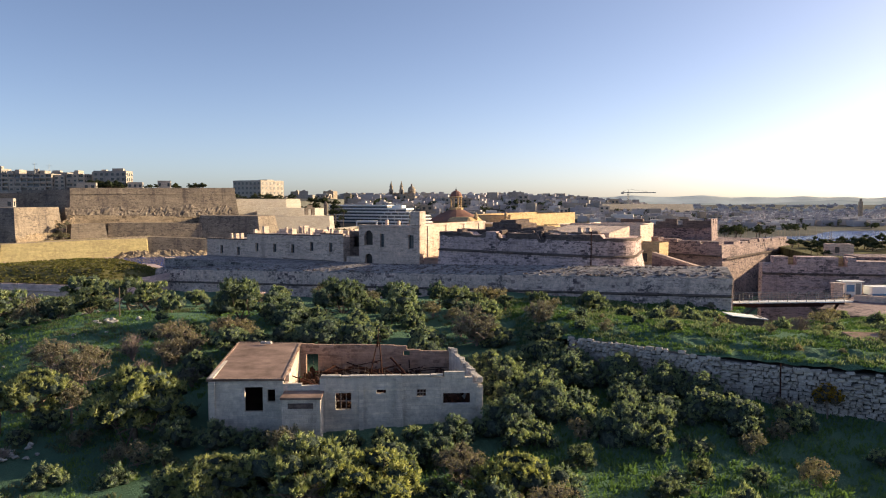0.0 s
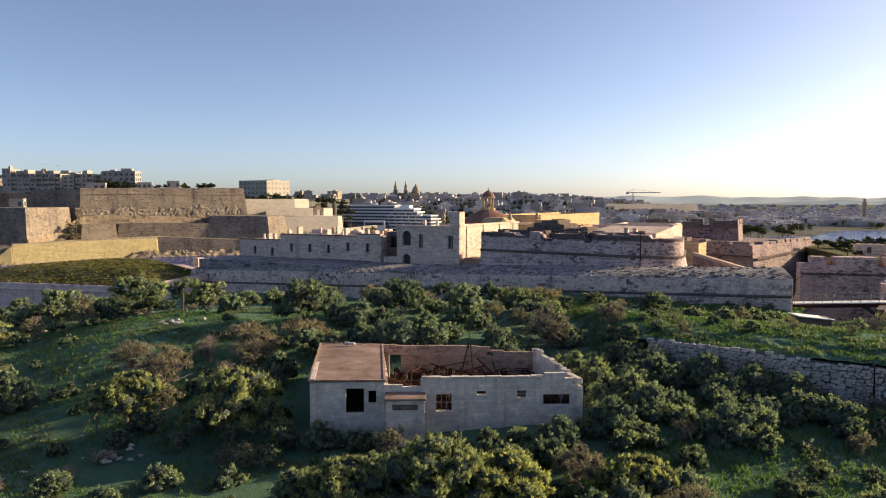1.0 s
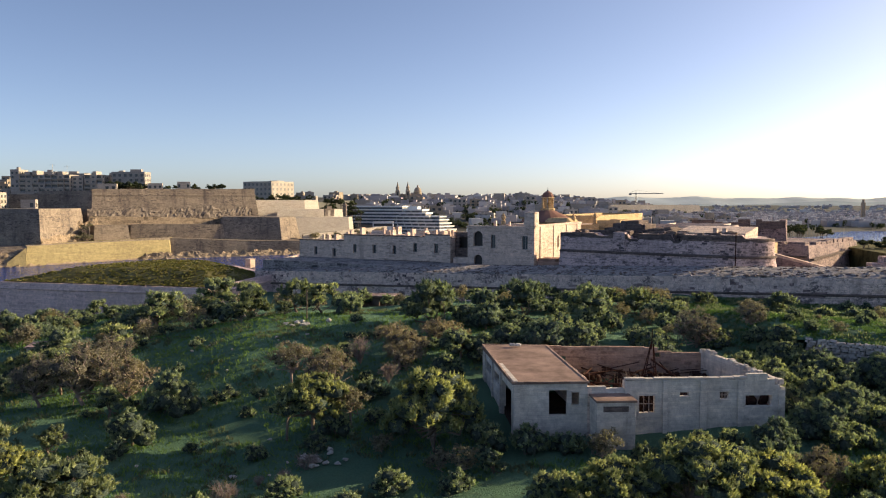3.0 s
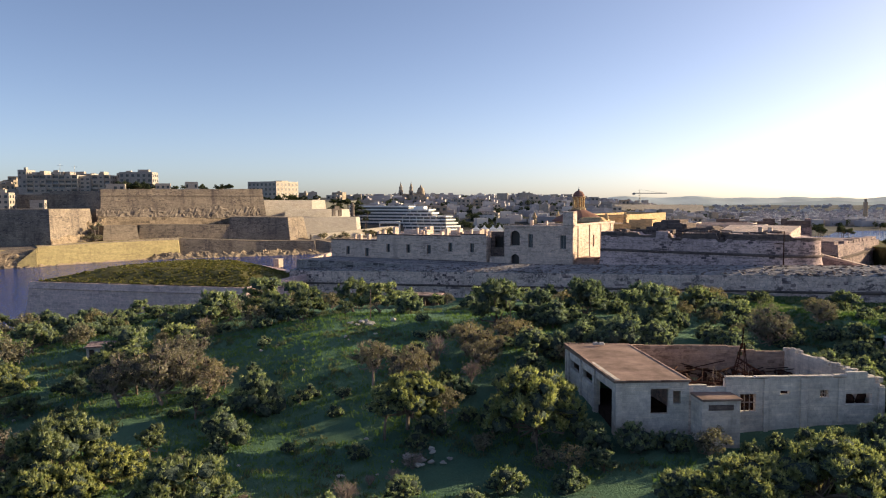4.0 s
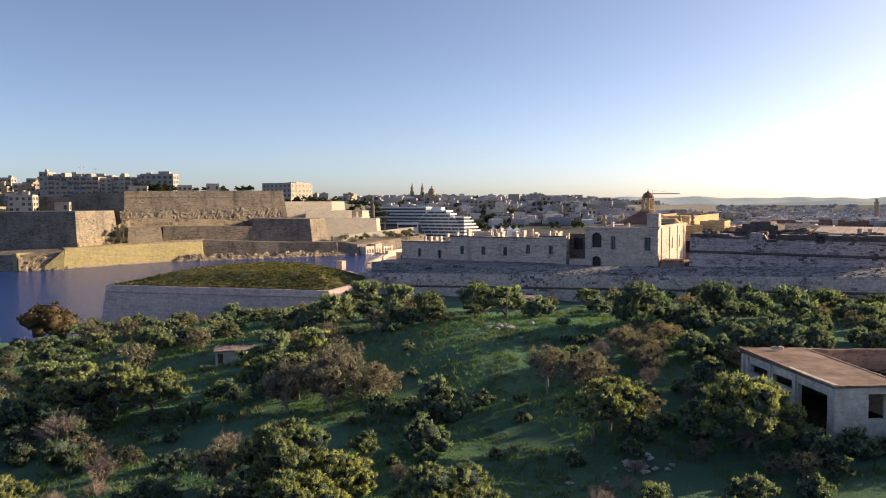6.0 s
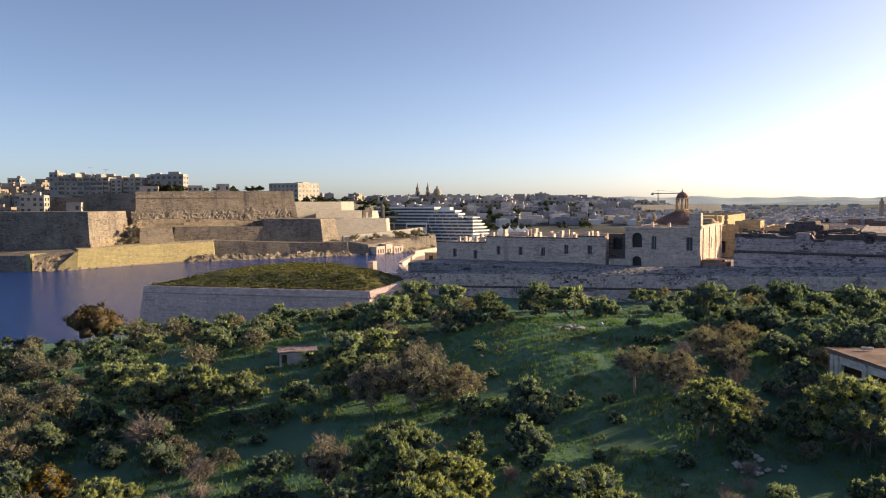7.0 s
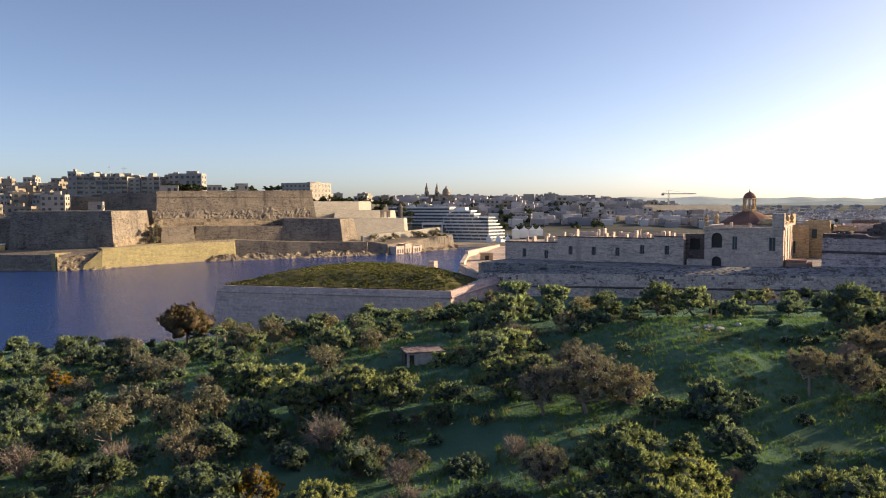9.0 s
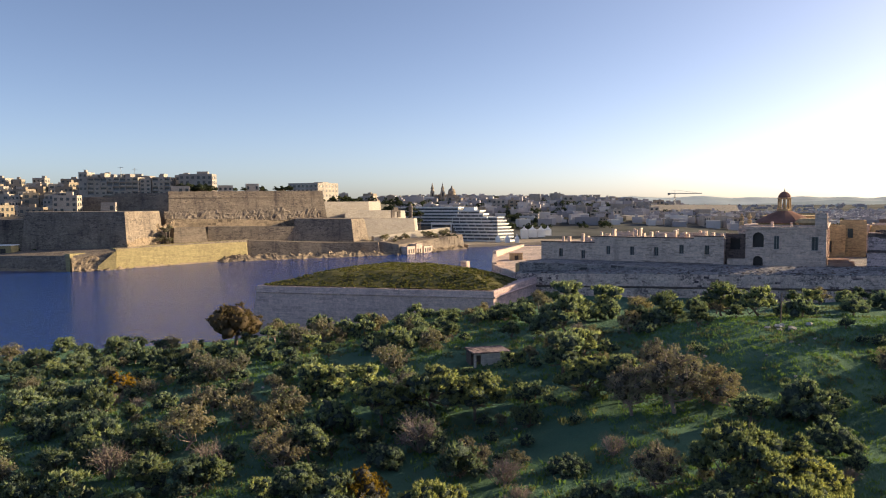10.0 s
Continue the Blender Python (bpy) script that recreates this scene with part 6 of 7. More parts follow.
def far_land():
    bm = bmesh.new()
    nx, ny = 120, 70
    x0, x1, y0, y1 = -1300, 2600, 640, 3200
    rows = []
    for j in range(ny + 1):
        y = y0 + (y1 - y0) * (j / ny) ** 1.6
        row = []
        for i in range(nx + 1):
            x = x0 + (x1 - x0) * i / nx
            z = far_height(x, y)
            if j == 0:
                z = -3
            if y < 690 and x > -40:
                z = -3
            row.append(bm.verts.new((x, y, z)))
        rows.append(row)
    for j in range(ny):
        for i in range(nx):
            bm.faces.new((rows[j][i], rows[j][i + 1], rows[j + 1][i + 1], rows[j + 1][i]))
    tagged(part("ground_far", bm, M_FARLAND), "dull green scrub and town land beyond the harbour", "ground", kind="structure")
    # hazy hills on the horizon; the haze is put into their colour
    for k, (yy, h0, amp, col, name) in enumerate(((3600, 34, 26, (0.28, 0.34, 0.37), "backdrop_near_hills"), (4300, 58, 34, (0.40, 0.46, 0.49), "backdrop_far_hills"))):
        b = bmesh.new()
        n = 160
        lo, mid, hi = [], [], []
        for i in range(n + 1):
            x = -4200 + 8400 * i / n
            z = h0 + amp * (noise.noise(Vector((x * 0.0011, k * 7.0, 0))) + 0.45 * noise.noise(Vector((x * 0.005, k * 3.0, 5))))
            z *= 0.45 + 0.55 * smooth01((x + 600) / 1500)
            lo.append(b.verts.new((x, yy - 420, -2)))
            mid.append(b.verts.new((x, yy - 160, z * 0.6)))
            hi.append(b.verts.new((x, yy, z)))
        for i in range(n):
            b.faces.new((lo[i], lo[i + 1], mid[i + 1], mid[i]))
            b.faces.new((mid[i], mid[i + 1], hi[i + 1], hi[i]))
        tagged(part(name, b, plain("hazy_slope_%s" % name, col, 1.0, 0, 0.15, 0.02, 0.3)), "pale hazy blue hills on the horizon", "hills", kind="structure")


far_land()


def far_town():
    rnd = random.Random(77)
    far = bmesh.new()
    for i in range(3000):
        y = rnd.uniform(800, 1350) if i < 200 else rnd.uniform(1300, 2500)
        x = rnd.uniform(-220, 420) * y / 1000 if i < 200 else rnd.uniform(-0.12, 0.75) * y
        if i > 900:
            y = rnd.uniform(820, 1900)
            x = rnd.uniform(0.22, 0.8) * y
        if i > 1500:
            y = 780 + 560 * rnd.random() ** 0.8
            x = rnd.uniform(-0.13, 0.45) * y
        if i > 2300:
            y = 760 + 700 * rnd.random()
            x = rnd.uniform(0.34, 0.66) * y
        if i < 200 and y < 900 and x < -120:
            continue
        z = far_height(x, y)
        if z < 3:
            continue
        if i < 200:
            house("suburb_house", x, y, z, rnd.uniform(7, 20), rnd.uniform(8, 14), rnd.uniform(4.5, 11.5), rnd.uniform(-0.3, 0.25),
                  rnd.choice((M_TOWN, M_SUBURB, M_TOWN_B, M_SUBURB)), 2, rnd.choice((0, 2, 3)) if y < 1000 else 0, rnd, "pale flat-roofed suburban house on the far hill", "house", "suburban houses", low=12, extras=rnd.random() < 0.5)
        else:
            w, d, hh = rnd.uniform(3, 8) * rnd.choice((1, 1, 1.7)), rnd.uniform(3, 7), rnd.uniform(3, 8.5)
            m = Matrix.Translation((x, y, z)) @ Matrix.Rotation(rnd.uniform(-0.35, 0.25), 4, "Z")
            box(far, -w, -d, -12, w, d, hh, m)
            if rnd.random() < 0.6:
                box(far, -w * 0.5, -d * 0.4, hh, w * 0.2, d * 0.6, hh + 2.6, m)
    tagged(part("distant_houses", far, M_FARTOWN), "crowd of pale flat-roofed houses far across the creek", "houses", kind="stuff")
    # church with twin spires and a dome
    c = thing("church", "stone church with twin spires and a dome on the skyline", "church")
    z = 34
    part("nave", boxed(-74, 1052, z - 8, -40, 1090, z + 13), M_TOWN, c)
    for x in (-73, -58.5):
        t = part("bell_tower", boxed(x - 3, 1046, z - 8, x + 3, 1052, z + 18, None, 0.2), M_TOWN, c)
        part("spire", lathe([(3.2, z + 18), (2.4, z + 18.6), (2.2, z + 22), (2.6, z + 22.4), (1.6, z + 24), (0.7, z + 28), (0.15, z + 30.5)], (x, 1049), 8), M_TOWN, t)
        part("belfry_opening", boxed(x - 0.9, 1045.9, z + 11, x + 0.9, 1045.996, z + 15.5), M_DARK, t)
    part("drum", lathe([(5.6, z + 12), (5.6, z + 16.5), (6.0, z + 16.8), (5.4, z + 17)], (-45, 1072), 16), M_TOWN, c)
    part("dome", lathe([(5.4, z + 17), (5.0, z + 19.5), (3.8, z + 21.8), (1.6, z + 23.2), (1.2, z + 23.4), (1.2, z + 25.4), (0.2, z + 26.6)], (-45, 1072), 16), M_TOWN, c)
    # crane
    k = thing("tower_crane", "pale lattice tower crane over the far town", "crane")
    b = bmesh.new()
    for dx, dy in ((-0.7, -0.7), (0.7, -0.7), (0.7, 0.7), (-0.7, 0.7)):
        rod(b, (237 + dx, 944 + dy, 4), (237 + dx, 944 + dy, 46), 0.16, None, 4)
    for j in range(20):
        z0 = 5 + j * 2
        rod(b, (236.3, 943.3, z0), (237.7, 943.3, z0 + 2), 0.10, None, 4)
        rod(b, (237.7, 944.7, z0), (236.3, 944.7, z0 + 2), 0.10, None, 4)
    part("mast", b, M_STEEL, k)
    b = bmesh.new()
    box(b, 228, 943.4, 46, 272, 944.6, 47.0)
    part("jib", b, M_STEEL, k)
    part("counterweight", boxed(228, 943, 44.5, 231, 945, 46.4), M_STEEL, k)
    b = bmesh.new()
    rod(b, (237, 944, 46), (237, 944, 51), 0.3, None, 4)
    rod(b, (237, 944, 51), (266, 944, 47), 0.10, None, 4)
    rod(b, (237, 944, 51), (229, 944, 47), 0.10, None, 4)
    part("apex", b, M_STEEL, k)
    # long pale ridge fortress on the right skyline, and a lone tower
    tagged(part("wall_far_fort", prism([(195, 905), (330, 975), (300, 1020), (170, 960)], 2, [32.5, 31.5, 31.5, 32.5], 5), M_SUBURB), "long pale fortress block across the creek", "fort wall", kind="structure")
    tagged(part("wall_far_fort_low", prism([(150, 850), (262, 905), (250, 930), (135, 880)], 0, 20, 2), M_SUBURB), "lower pale fortress wall across the creek", "fort wall", kind="structure")
    w = thing("water_tower", "lone grey tower on the far skyline", "tower")
    part("shaft", boxed(634, 1122, 0, 639, 1127, 35, None, 0.5), M_TOWN, w)
    part("cap", boxed(635, 1123, 35, 638, 1126, 39.5, None, 0.4), M_TOWN, w)
    # moored yachts: hulls and masts
    b = bmesh.new()
    for i in range(150):
        x, y = rnd.uniform(150, 560), rnd.uniform(560, 690)
        if x < 0.22 * y:
            continue
        box(b, x - 2.6, y - 0.9, 0.1, x + 2.6, y + 0.9, 1.1)
        rod(b, (x, y, 1), (x, y, rnd.uniform(9, 16)), 0.12, 0.06, 4)
    tagged(part("moored_yachts", b, M_TOWN), "crowd of white yachts with bare masts in the marina", "boats", kind="stuff")


far_town()

# ---------------------------------------------------------------- rubble retaining wall
def stone_mesh(seed):
    rnd = random.Random(seed)
    bm = bmesh.new()
    box(bm, -0.5, -0.22, -0.5, 0.5, 0.25, 0.5)
    bmesh.ops.bevel(bm, geom=bm.edges[:], offset=0.13, segments=1, affect="EDGES")
    for v in bm.verts:
        v.co += Vector((rnd.uniform(-0.10, 0.10), rnd.uniform(-0.10, 0.05), rnd.uniform(-0.13, 0.13)))
    me = mesh_of("stone", bm)
    me.materials.append(M_RUBBLE)
    return me


def turf_z(x, d):
    """Height of the turf that lies over the wall's back, d metres behind its face."""
    return max(terrace_z(x, rubble_y(x) + d), 23.6) + 0.14 + 0.26 * noise.noise(Vector((x * 0.9, d * 0.9, 2))) + 0.22 * max(0.0, 1 - d / 2.5)


def rubble_wall():
    pts = [Vector(p) for p in ((11.5, 66.9), (17.0, 62.0), (24.0, 57.9), (60.0, 39.5))]
    zt = (23.9, 24.05, 23.6, 23.3)
    bm = bmesh.new()
    for i in range(3):
        a, b = pts[i], pts[i + 1]
        m = along(a, b)
        n = (b - a).length
        q = [m @ Vector(p) for p in ((0, 0.35, 17), (n, 0.35, 17), (n, 0.15, zt[i + 1] - 0.22), (0, 0.15, zt[i] - 0.22), (0, 3.4, 17), (n, 3.4, 17), (n, 3.4, zt[i + 1] - 0.22), (0, 3.4, zt[i] - 0.22))]
        vs = [bm.verts.new(p) for p in q]
        for f in ((0, 1, 2, 3), (5, 4, 7, 6), (3, 2, 6, 7), (4, 0, 3, 7), (1, 5, 6, 2)):
            bm.faces.new([vs[k] for k in f])
    w = tagged(part("wall_rubble", bm, M_JOINT), "old retaining wall of rough grey rubble stones", "stone wall", kind="structure")
    # turf lying over the back of the wall
    vs, fs = [], []
    for i in range(121):
        x = 10.5 + 49.0 * i / 120
        for j in range(9):
            d = 0.22 + 0.58 * j
            vs.append((x, rubble_y(x) + d, turf_z(x, d) - (0.3 if j == 0 else 0)))
    for i in range(120):
        for j in range(8):
            k = i * 9 + j
            fs.append((k, k + 9, k + 10, k + 1))
    me = bpy.data.meshes.new("turf_edge")
    me.from_pydata(vs, [], fs)
    me.materials.append(M_GROUND)
    part("turf_edge", me, M_GROUND, w, "ragged turf over the wall top")
    rnd = random.Random(14)
    shapes = [stone_mesh(k) for k in range(9)]
    made, rest = [], []
    for i in range(3):
        a, b = pts[i], pts[i + 1]
        n = (b - a).length
        m = along(a, b)
        z = 18.6
        while z < 24.2:
            hgt = rnd.uniform(0.17, 0.30)
            x = rnd.uniform(-0.2, 0.1)
            while x < n:
                L = rnd.uniform(0.25, 0.80)
                c = min(1, max(0, (x + L / 2) / n))
                lim = zt[i] * (1 - c) + zt[i + 1] * c + rnd.uniform(-0.24, 0.0)
                if z + hgt < lim + 0.05:
                    lean = 0.25 * (24 - z) / 6
                    pos = m @ Matrix.Translation((x + L / 2, 0.10 - lean + rnd.uniform(-0.05, 0.05), z + hgt / 2 + rnd.uniform(-0.07, 0.07))) @ Matrix.Rotation(rnd.uniform(-0.16, 0.16), 4, "Y") @ Matrix.Diagonal((L * rnd.uniform(0.86, 1.02), 0.9, hgt * rnd.uniform(0.85, 1.12), 1))
                    wx = (m @ Vector((x, 0, 0))).x
                    (made if 15 < wx < 33 and z > 21.0 else rest).append((pos, rnd.choice(shapes)))
                x += L
            z += hgt
    rnd.shuffle(made)
    rest += made[300:]
    for pos, me in made[:300]:
        o = part("stone", me, M_RUBBLE, w)
        o.matrix_basis = pos
    vs, fs = [], []
    for pos, me in rest:
        k = len(vs)
        vs += [tuple(pos @ v.co) for v in me.vertices]
        fs += [tuple(k + i for i in p.vertices) for p in me.polygons]
    me = bpy.data.meshes.new("far_stones")
    me.from_pydata(vs, [], fs)
    me.materials.append(M_RUBBLE)
    part("far_stones", me, M_RUBBLE, w)["kind"] = "stuff"
    p = thing("drain_pipe", "dark vertical iron pipe fixed to the rubble wall", "pipe")
    b = bmesh.new()
    rod(b, (26.0, 56.2, 20.5), (26.0, 56.35, 23.7), 0.06, None, 6)
    part("tube", b, M_RUST, p)


rubble_wall()

# ---------------------------------------------------------------- trees and shrubs


LEAF_NORMALS = {}


def leaf_cloud(rng, centres, radii, per, size, flat=0.35, spiky=0.0):
    """Many small leaves on clumps, or tufts of spiky shoots; returns vertices and faces."""
    allv, alln = [], []
    for c, r in zip(centres, radii):
        k = max(10, int(per * (r ** 1.6)))
        d = rng.normal(size=(k, 3))
        d[:, 2] += 0.35
        d /= np.linalg.norm(d, axis=1)[:, None]
        t = rng.normal(size=(k, 3)) + np.array([0, 0, 0.5])
        t -= d * (t * d).sum(1)[:, None] * (1 - flat)
        t /= np.linalg.norm(t, axis=1)[:, None]
        b = np.cross(d + rng.normal(size=(k, 3)) * 0.5, t)
        b /= np.linalg.norm(b, axis=1)[:, None]
        if spiky:
            e = d + np.array([0, 0, 0.3]) + rng.normal(size=(k, 3)) * 0.18
            p = np.asarray(c) + d * (r * rng.uniform(0.15, 0.5, size=(k, 1)))
            w = t * (r * spiky * rng.uniform(0.7, 1.3, size=(k, 1)))
            q = np.stack((p - w, p + w, np.asarray(c) + e * (r * rng.uniform(0.75, 1.1, size=(k, 1)))), axis=1)
        else:
            p = np.asarray(c) + d * (r * rng.uniform(0.72, 1.15, size=(k, 1)))
            s = size * rng.uniform(0.6, 1.35, size=(k, 1))
            q = np.stack((p - t * s, p + t * s * 0.5 - b * s * 0.62, p + t * s * 0.5 + b * s * 0.62), axis=1)
        g = np.cross(q[:, 1] - q[:, 0], q[:, 2] - q[:, 0])
        back = (g * d).sum(1) < 0
        q[back] = q[back][:, [0, 2, 1]]
        g[back] *= -1
        g /= np.linalg.norm(g, axis=1)[:, None] + 1e-9
        o = d * 0.85 + g * 0.3
        o /= np.linalg.norm(o, axis=1)[:, None]
        allv.append(q.reshape(-1, 3))
        alln.append(np.repeat(o, 3, axis=0))
    v = np.concatenate(allv)
    f = np.arange(len(v)).reshape(-1, 3)
    LEAF_NORMALS[len(v)] = np.concatenate(alln)
    return v, f


def cloud_mesh(name, v, f, material, inside=None):
    """A mesh of leaves; inside adds the dark heart of the crown: vertices, faces, normals and its material."""
    soft = LEAF_NORMALS.pop(len(v), None)
    v, f, n = v.tolist(), f.tolist(), len(f)
    if inside:
        f += [[i + len(v) for i in t] for t in inside[1]]
        v += inside[0]
        soft = np.concatenate((soft, np.array(inside[2])))
    me = bpy.data.meshes.new(name)
    me.from_pydata(v, [], f)
    me.materials.append(material)
    if inside:
        me.materials.append(inside[3])
        me.polygons.foreach_set("material_index", [0] * n + [1] * (len(f) - n))
    if soft is not None:                                    # leaves shaded as rounded tufts
        me.polygons.foreach_set("use_smooth", [True] * len(f))
        me.normals_split_custom_set_from_vertices(soft.tolist())
    return me


def limbs_mesh(rng, targets, top, lean, thick, root=-2.2):
    """Tapered, bent trunk with limbs that run up into the clumps."""
    bm = bmesh.new()
    fork = Vector((lean[0] * 0.5, lean[1] * 0.5, top * 0.45))
    rod(bm, (0, 0, root), (lean[0] * 0.2, lean[1] * 0.2, top * 0.2), thick * 1.15, thick * 0.9, 7)
    rod(bm, (lean[0] * 0.2, lean[1] * 0.2, top * 0.2), fork, thick * 0.9, thick * 0.7, 7)
    for c in targets:
        c = Vector(c)
        mid = fork.lerp(c, 0.5) + Vector(rng.normal(size=3) * 0.14)
        mid.z -= 0.08
        rod(bm, fork, mid, thick * 0.42, thick * 0.26, 5)
        rod(bm, mid, c, thick * 0.26, thick * 0.08, 5)
        e = mid.lerp(c, 0.6) + Vector(rng.normal(size=3) * 0.3)
        rod(bm, mid.lerp(c, 0.3), e, thick * 0.13, thick * 0.04, 4)
    return bm


def tree_kind(name, label, cat, seed, shape, leaf, core, bark, group, lobes=9, clumps=11, leaves=42, size=0.05):
    """A tree of crown radius 1 with its crown centre 1 above its base: lobes, clumps on the lobes, leaves on the clumps."""
    rng = np.random.default_rng(seed)
    lc, lr = [], []
    tries = 0
    while len(lc) < lobes and tries < 3000:
        tries += 1
        w, q = rng.uniform(0, 6.283), math.sqrt(rng.uniform(0.0, 1.0))
        if shape == "pine":
            tier = rng.integers(0, 3)
            q *= (1.0, 0.85, 0.5)[tier]
            p = np.array([math.cos(w) * q * 0.72, math.sin(w) * q * 0.72, (0.72, 1.0, 1.24)[tier] + 0.10 * (1 - q * q) + rng.uniform(-0.07, 0.07)])
            r = rng.uniform(0.24, 0.42)
        elif shape == "umbrella":
            p = np.array([math.cos(w) * q * 0.86, math.sin(w) * q * 0.86, 0.78 + 0.50 * (1 - q * q) - 0.26 * (rng.uniform() < 0.3) + rng.uniform(-0.06, 0.06)])
            r = rng.uniform(0.22, 0.36)
        elif shape == "bush":
            p = np.array([math.cos(w) * q * 0.62, math.sin(w) * q * 0.62, 0.45 + 0.5 * (1 - q) + rng.uniform(-0.15, 0.2)])
            r = rng.uniform(0.28, 0.46)
        else:
            p = np.array([math.cos(w) * q * 0.66, math.sin(w) * q * 0.66, 1.0 + rng.uniform(-0.55, 0.55) * (1.15 - q)])
            r = rng.uniform(0.20, 0.36)
        if any(np.linalg.norm((p - o) * (1, 1, 1.7 if shape in ("pine", "umbrella") else 1)) < 0.62 * (r + k) for o, k in zip(lc, lr)):
            continue
        lc.append(p)
        lr.append(r)
    cs, rs = [], []
    for p, r in zip(lc, lr):
        for _ in range(clumps):
            d = rng.normal(size=3)
            d[2] = abs(d[2]) * 1.1 - (0.25 if shape != "open" else 0.6)
            d /= np.linalg.norm(d)
            s = np.array([1.0, 1.0, 0.42 if shape in ("pine", "umbrella") else 0.9])
            cs.append(p + d * s * r * rng.uniform(0.78, 1.16))
            rs.append(rng.uniform(0.055, 0.11) if leaves > 40 else rng.uniform(0.085, 0.16))
    ob = thing(name, label, cat, group)
    v, f = leaf_cloud(rng, cs, rs, leaves / 0.045, size, 0.6, 0.0 if shape == "open" or leaves < 18 else 0.24 if leaves > 40 else 0.32)
    pick = [lc[i] - np.array([0, 0, 0.1]) for i in range(len(lc))]
    limbs = limbs_mesh(rng, pick, 1.0, rng.normal(size=2) * 0.3, 0.06)
    if shape == "open" and leaves > 40:                     # pale branches that show between the leaves
        for i, c in enumerate(cs):
            a = Vector(lc[i // clumps]) - Vector((0, 0, 0.12))
            c = Vector(c)
            rod(limbs, a, c + (c - a) * 0.35, 0.012, 0.004, 3)
    part("trunk", limbs, bark, ob)
    heart = None
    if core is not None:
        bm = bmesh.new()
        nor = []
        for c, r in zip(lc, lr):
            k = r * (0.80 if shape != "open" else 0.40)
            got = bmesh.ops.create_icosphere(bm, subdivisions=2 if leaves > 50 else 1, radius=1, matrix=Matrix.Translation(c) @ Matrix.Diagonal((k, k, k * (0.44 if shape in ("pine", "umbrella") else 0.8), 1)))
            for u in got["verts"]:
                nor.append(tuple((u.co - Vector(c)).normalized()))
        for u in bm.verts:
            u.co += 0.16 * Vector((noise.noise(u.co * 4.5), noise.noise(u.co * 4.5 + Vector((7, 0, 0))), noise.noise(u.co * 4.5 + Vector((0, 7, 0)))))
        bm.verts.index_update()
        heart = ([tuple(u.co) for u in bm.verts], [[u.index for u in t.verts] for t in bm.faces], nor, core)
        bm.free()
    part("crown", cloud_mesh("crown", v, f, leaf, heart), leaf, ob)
    return ob


def twig_kind(name, label, cat, seed, group):
    """A leafless shrub: many forking pale twigs."""
    rng = np.random.default_rng(seed)
    bm = bmesh.new()
    for _ in range(20):
        d = Vector(rng.normal(size=3))
        d.z = abs(d.z) + 0.7
        d.normalize()
        a = Vector((0, 0, -0.4))
        b = Vector((d.x * 0.5, d.y * 0.5, d.z * 0.75))
        rod(bm, a, b, 0.03, 0.018, 4)
        for _ in range(5):
            e = b + (d + Vector(rng.normal(size=3)) * 0.55).normalized() * rng.uniform(0.3, 0.6)
            rod(bm, a.lerp(b, rng.uniform(0.5, 1.0)), e, 0.015, 0.007, 3)
            for _ in range(3):
                rod(bm, b.lerp(e, rng.uniform(0.3, 0.9)), e + Vector(rng.normal(size=3)) * 0.16, 0.008, 0.004, 3)
    ob = thing(name, label, cat, group)
    part("stem_tangle", bm, M_TWIG, ob)
    cs = [np.array([rng.normal() * 0.35, rng.normal() * 0.35, rng.uniform(0.5, 1.1)]) for _ in range(10)]
    v, f = leaf_cloud(rng, cs, [0.22] * 10, 150, 0.05)
    part("dry_leaves", cloud_mesh("dry_leaves", v, f, L_BROWN), L_BROWN, ob)
    return ob


T_PINE = ("pine_tree", "spreading pine with yellow-green sunlit crown and bent grey trunk", "pine tree")
T_DARK = ("pine_tree", "dark green rounded pine standing before the fort wall", "pine tree")
T_BUSH = ("evergreen_bush", "dense rounded evergreen bush growing down to the ground", "bush")
T_SMALL = ("low_shrub", "small rounded evergreen shrub among the grass", "shrub")
T_OLIVE = ("olive_tree", "dusty brown-green tree with a thin crown and pale branches", "tree")
T_YELLOW = ("yellowing_bush", "rounded bush with yellow and orange leaves", "bush")
NEAR, MID, FAR = (15, 28, 62, 0.028), (9, 15, 20, 0.055), (6, 6, 16, 0.12)
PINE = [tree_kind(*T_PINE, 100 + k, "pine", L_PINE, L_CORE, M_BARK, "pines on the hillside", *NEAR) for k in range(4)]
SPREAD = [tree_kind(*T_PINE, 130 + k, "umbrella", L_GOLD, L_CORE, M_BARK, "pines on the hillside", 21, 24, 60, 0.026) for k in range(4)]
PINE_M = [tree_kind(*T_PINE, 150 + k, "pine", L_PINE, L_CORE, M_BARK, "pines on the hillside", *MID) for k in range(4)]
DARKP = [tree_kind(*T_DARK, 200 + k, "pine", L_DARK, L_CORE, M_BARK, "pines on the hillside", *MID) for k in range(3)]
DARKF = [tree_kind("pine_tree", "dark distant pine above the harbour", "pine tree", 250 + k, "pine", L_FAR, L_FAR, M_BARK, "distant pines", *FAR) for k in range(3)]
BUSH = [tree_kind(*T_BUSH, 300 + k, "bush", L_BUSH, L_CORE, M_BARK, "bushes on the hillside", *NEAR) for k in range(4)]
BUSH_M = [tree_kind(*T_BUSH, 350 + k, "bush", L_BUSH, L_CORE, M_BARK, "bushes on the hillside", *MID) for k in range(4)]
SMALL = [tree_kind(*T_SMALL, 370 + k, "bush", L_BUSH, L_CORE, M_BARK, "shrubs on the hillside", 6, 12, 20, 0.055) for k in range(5)]
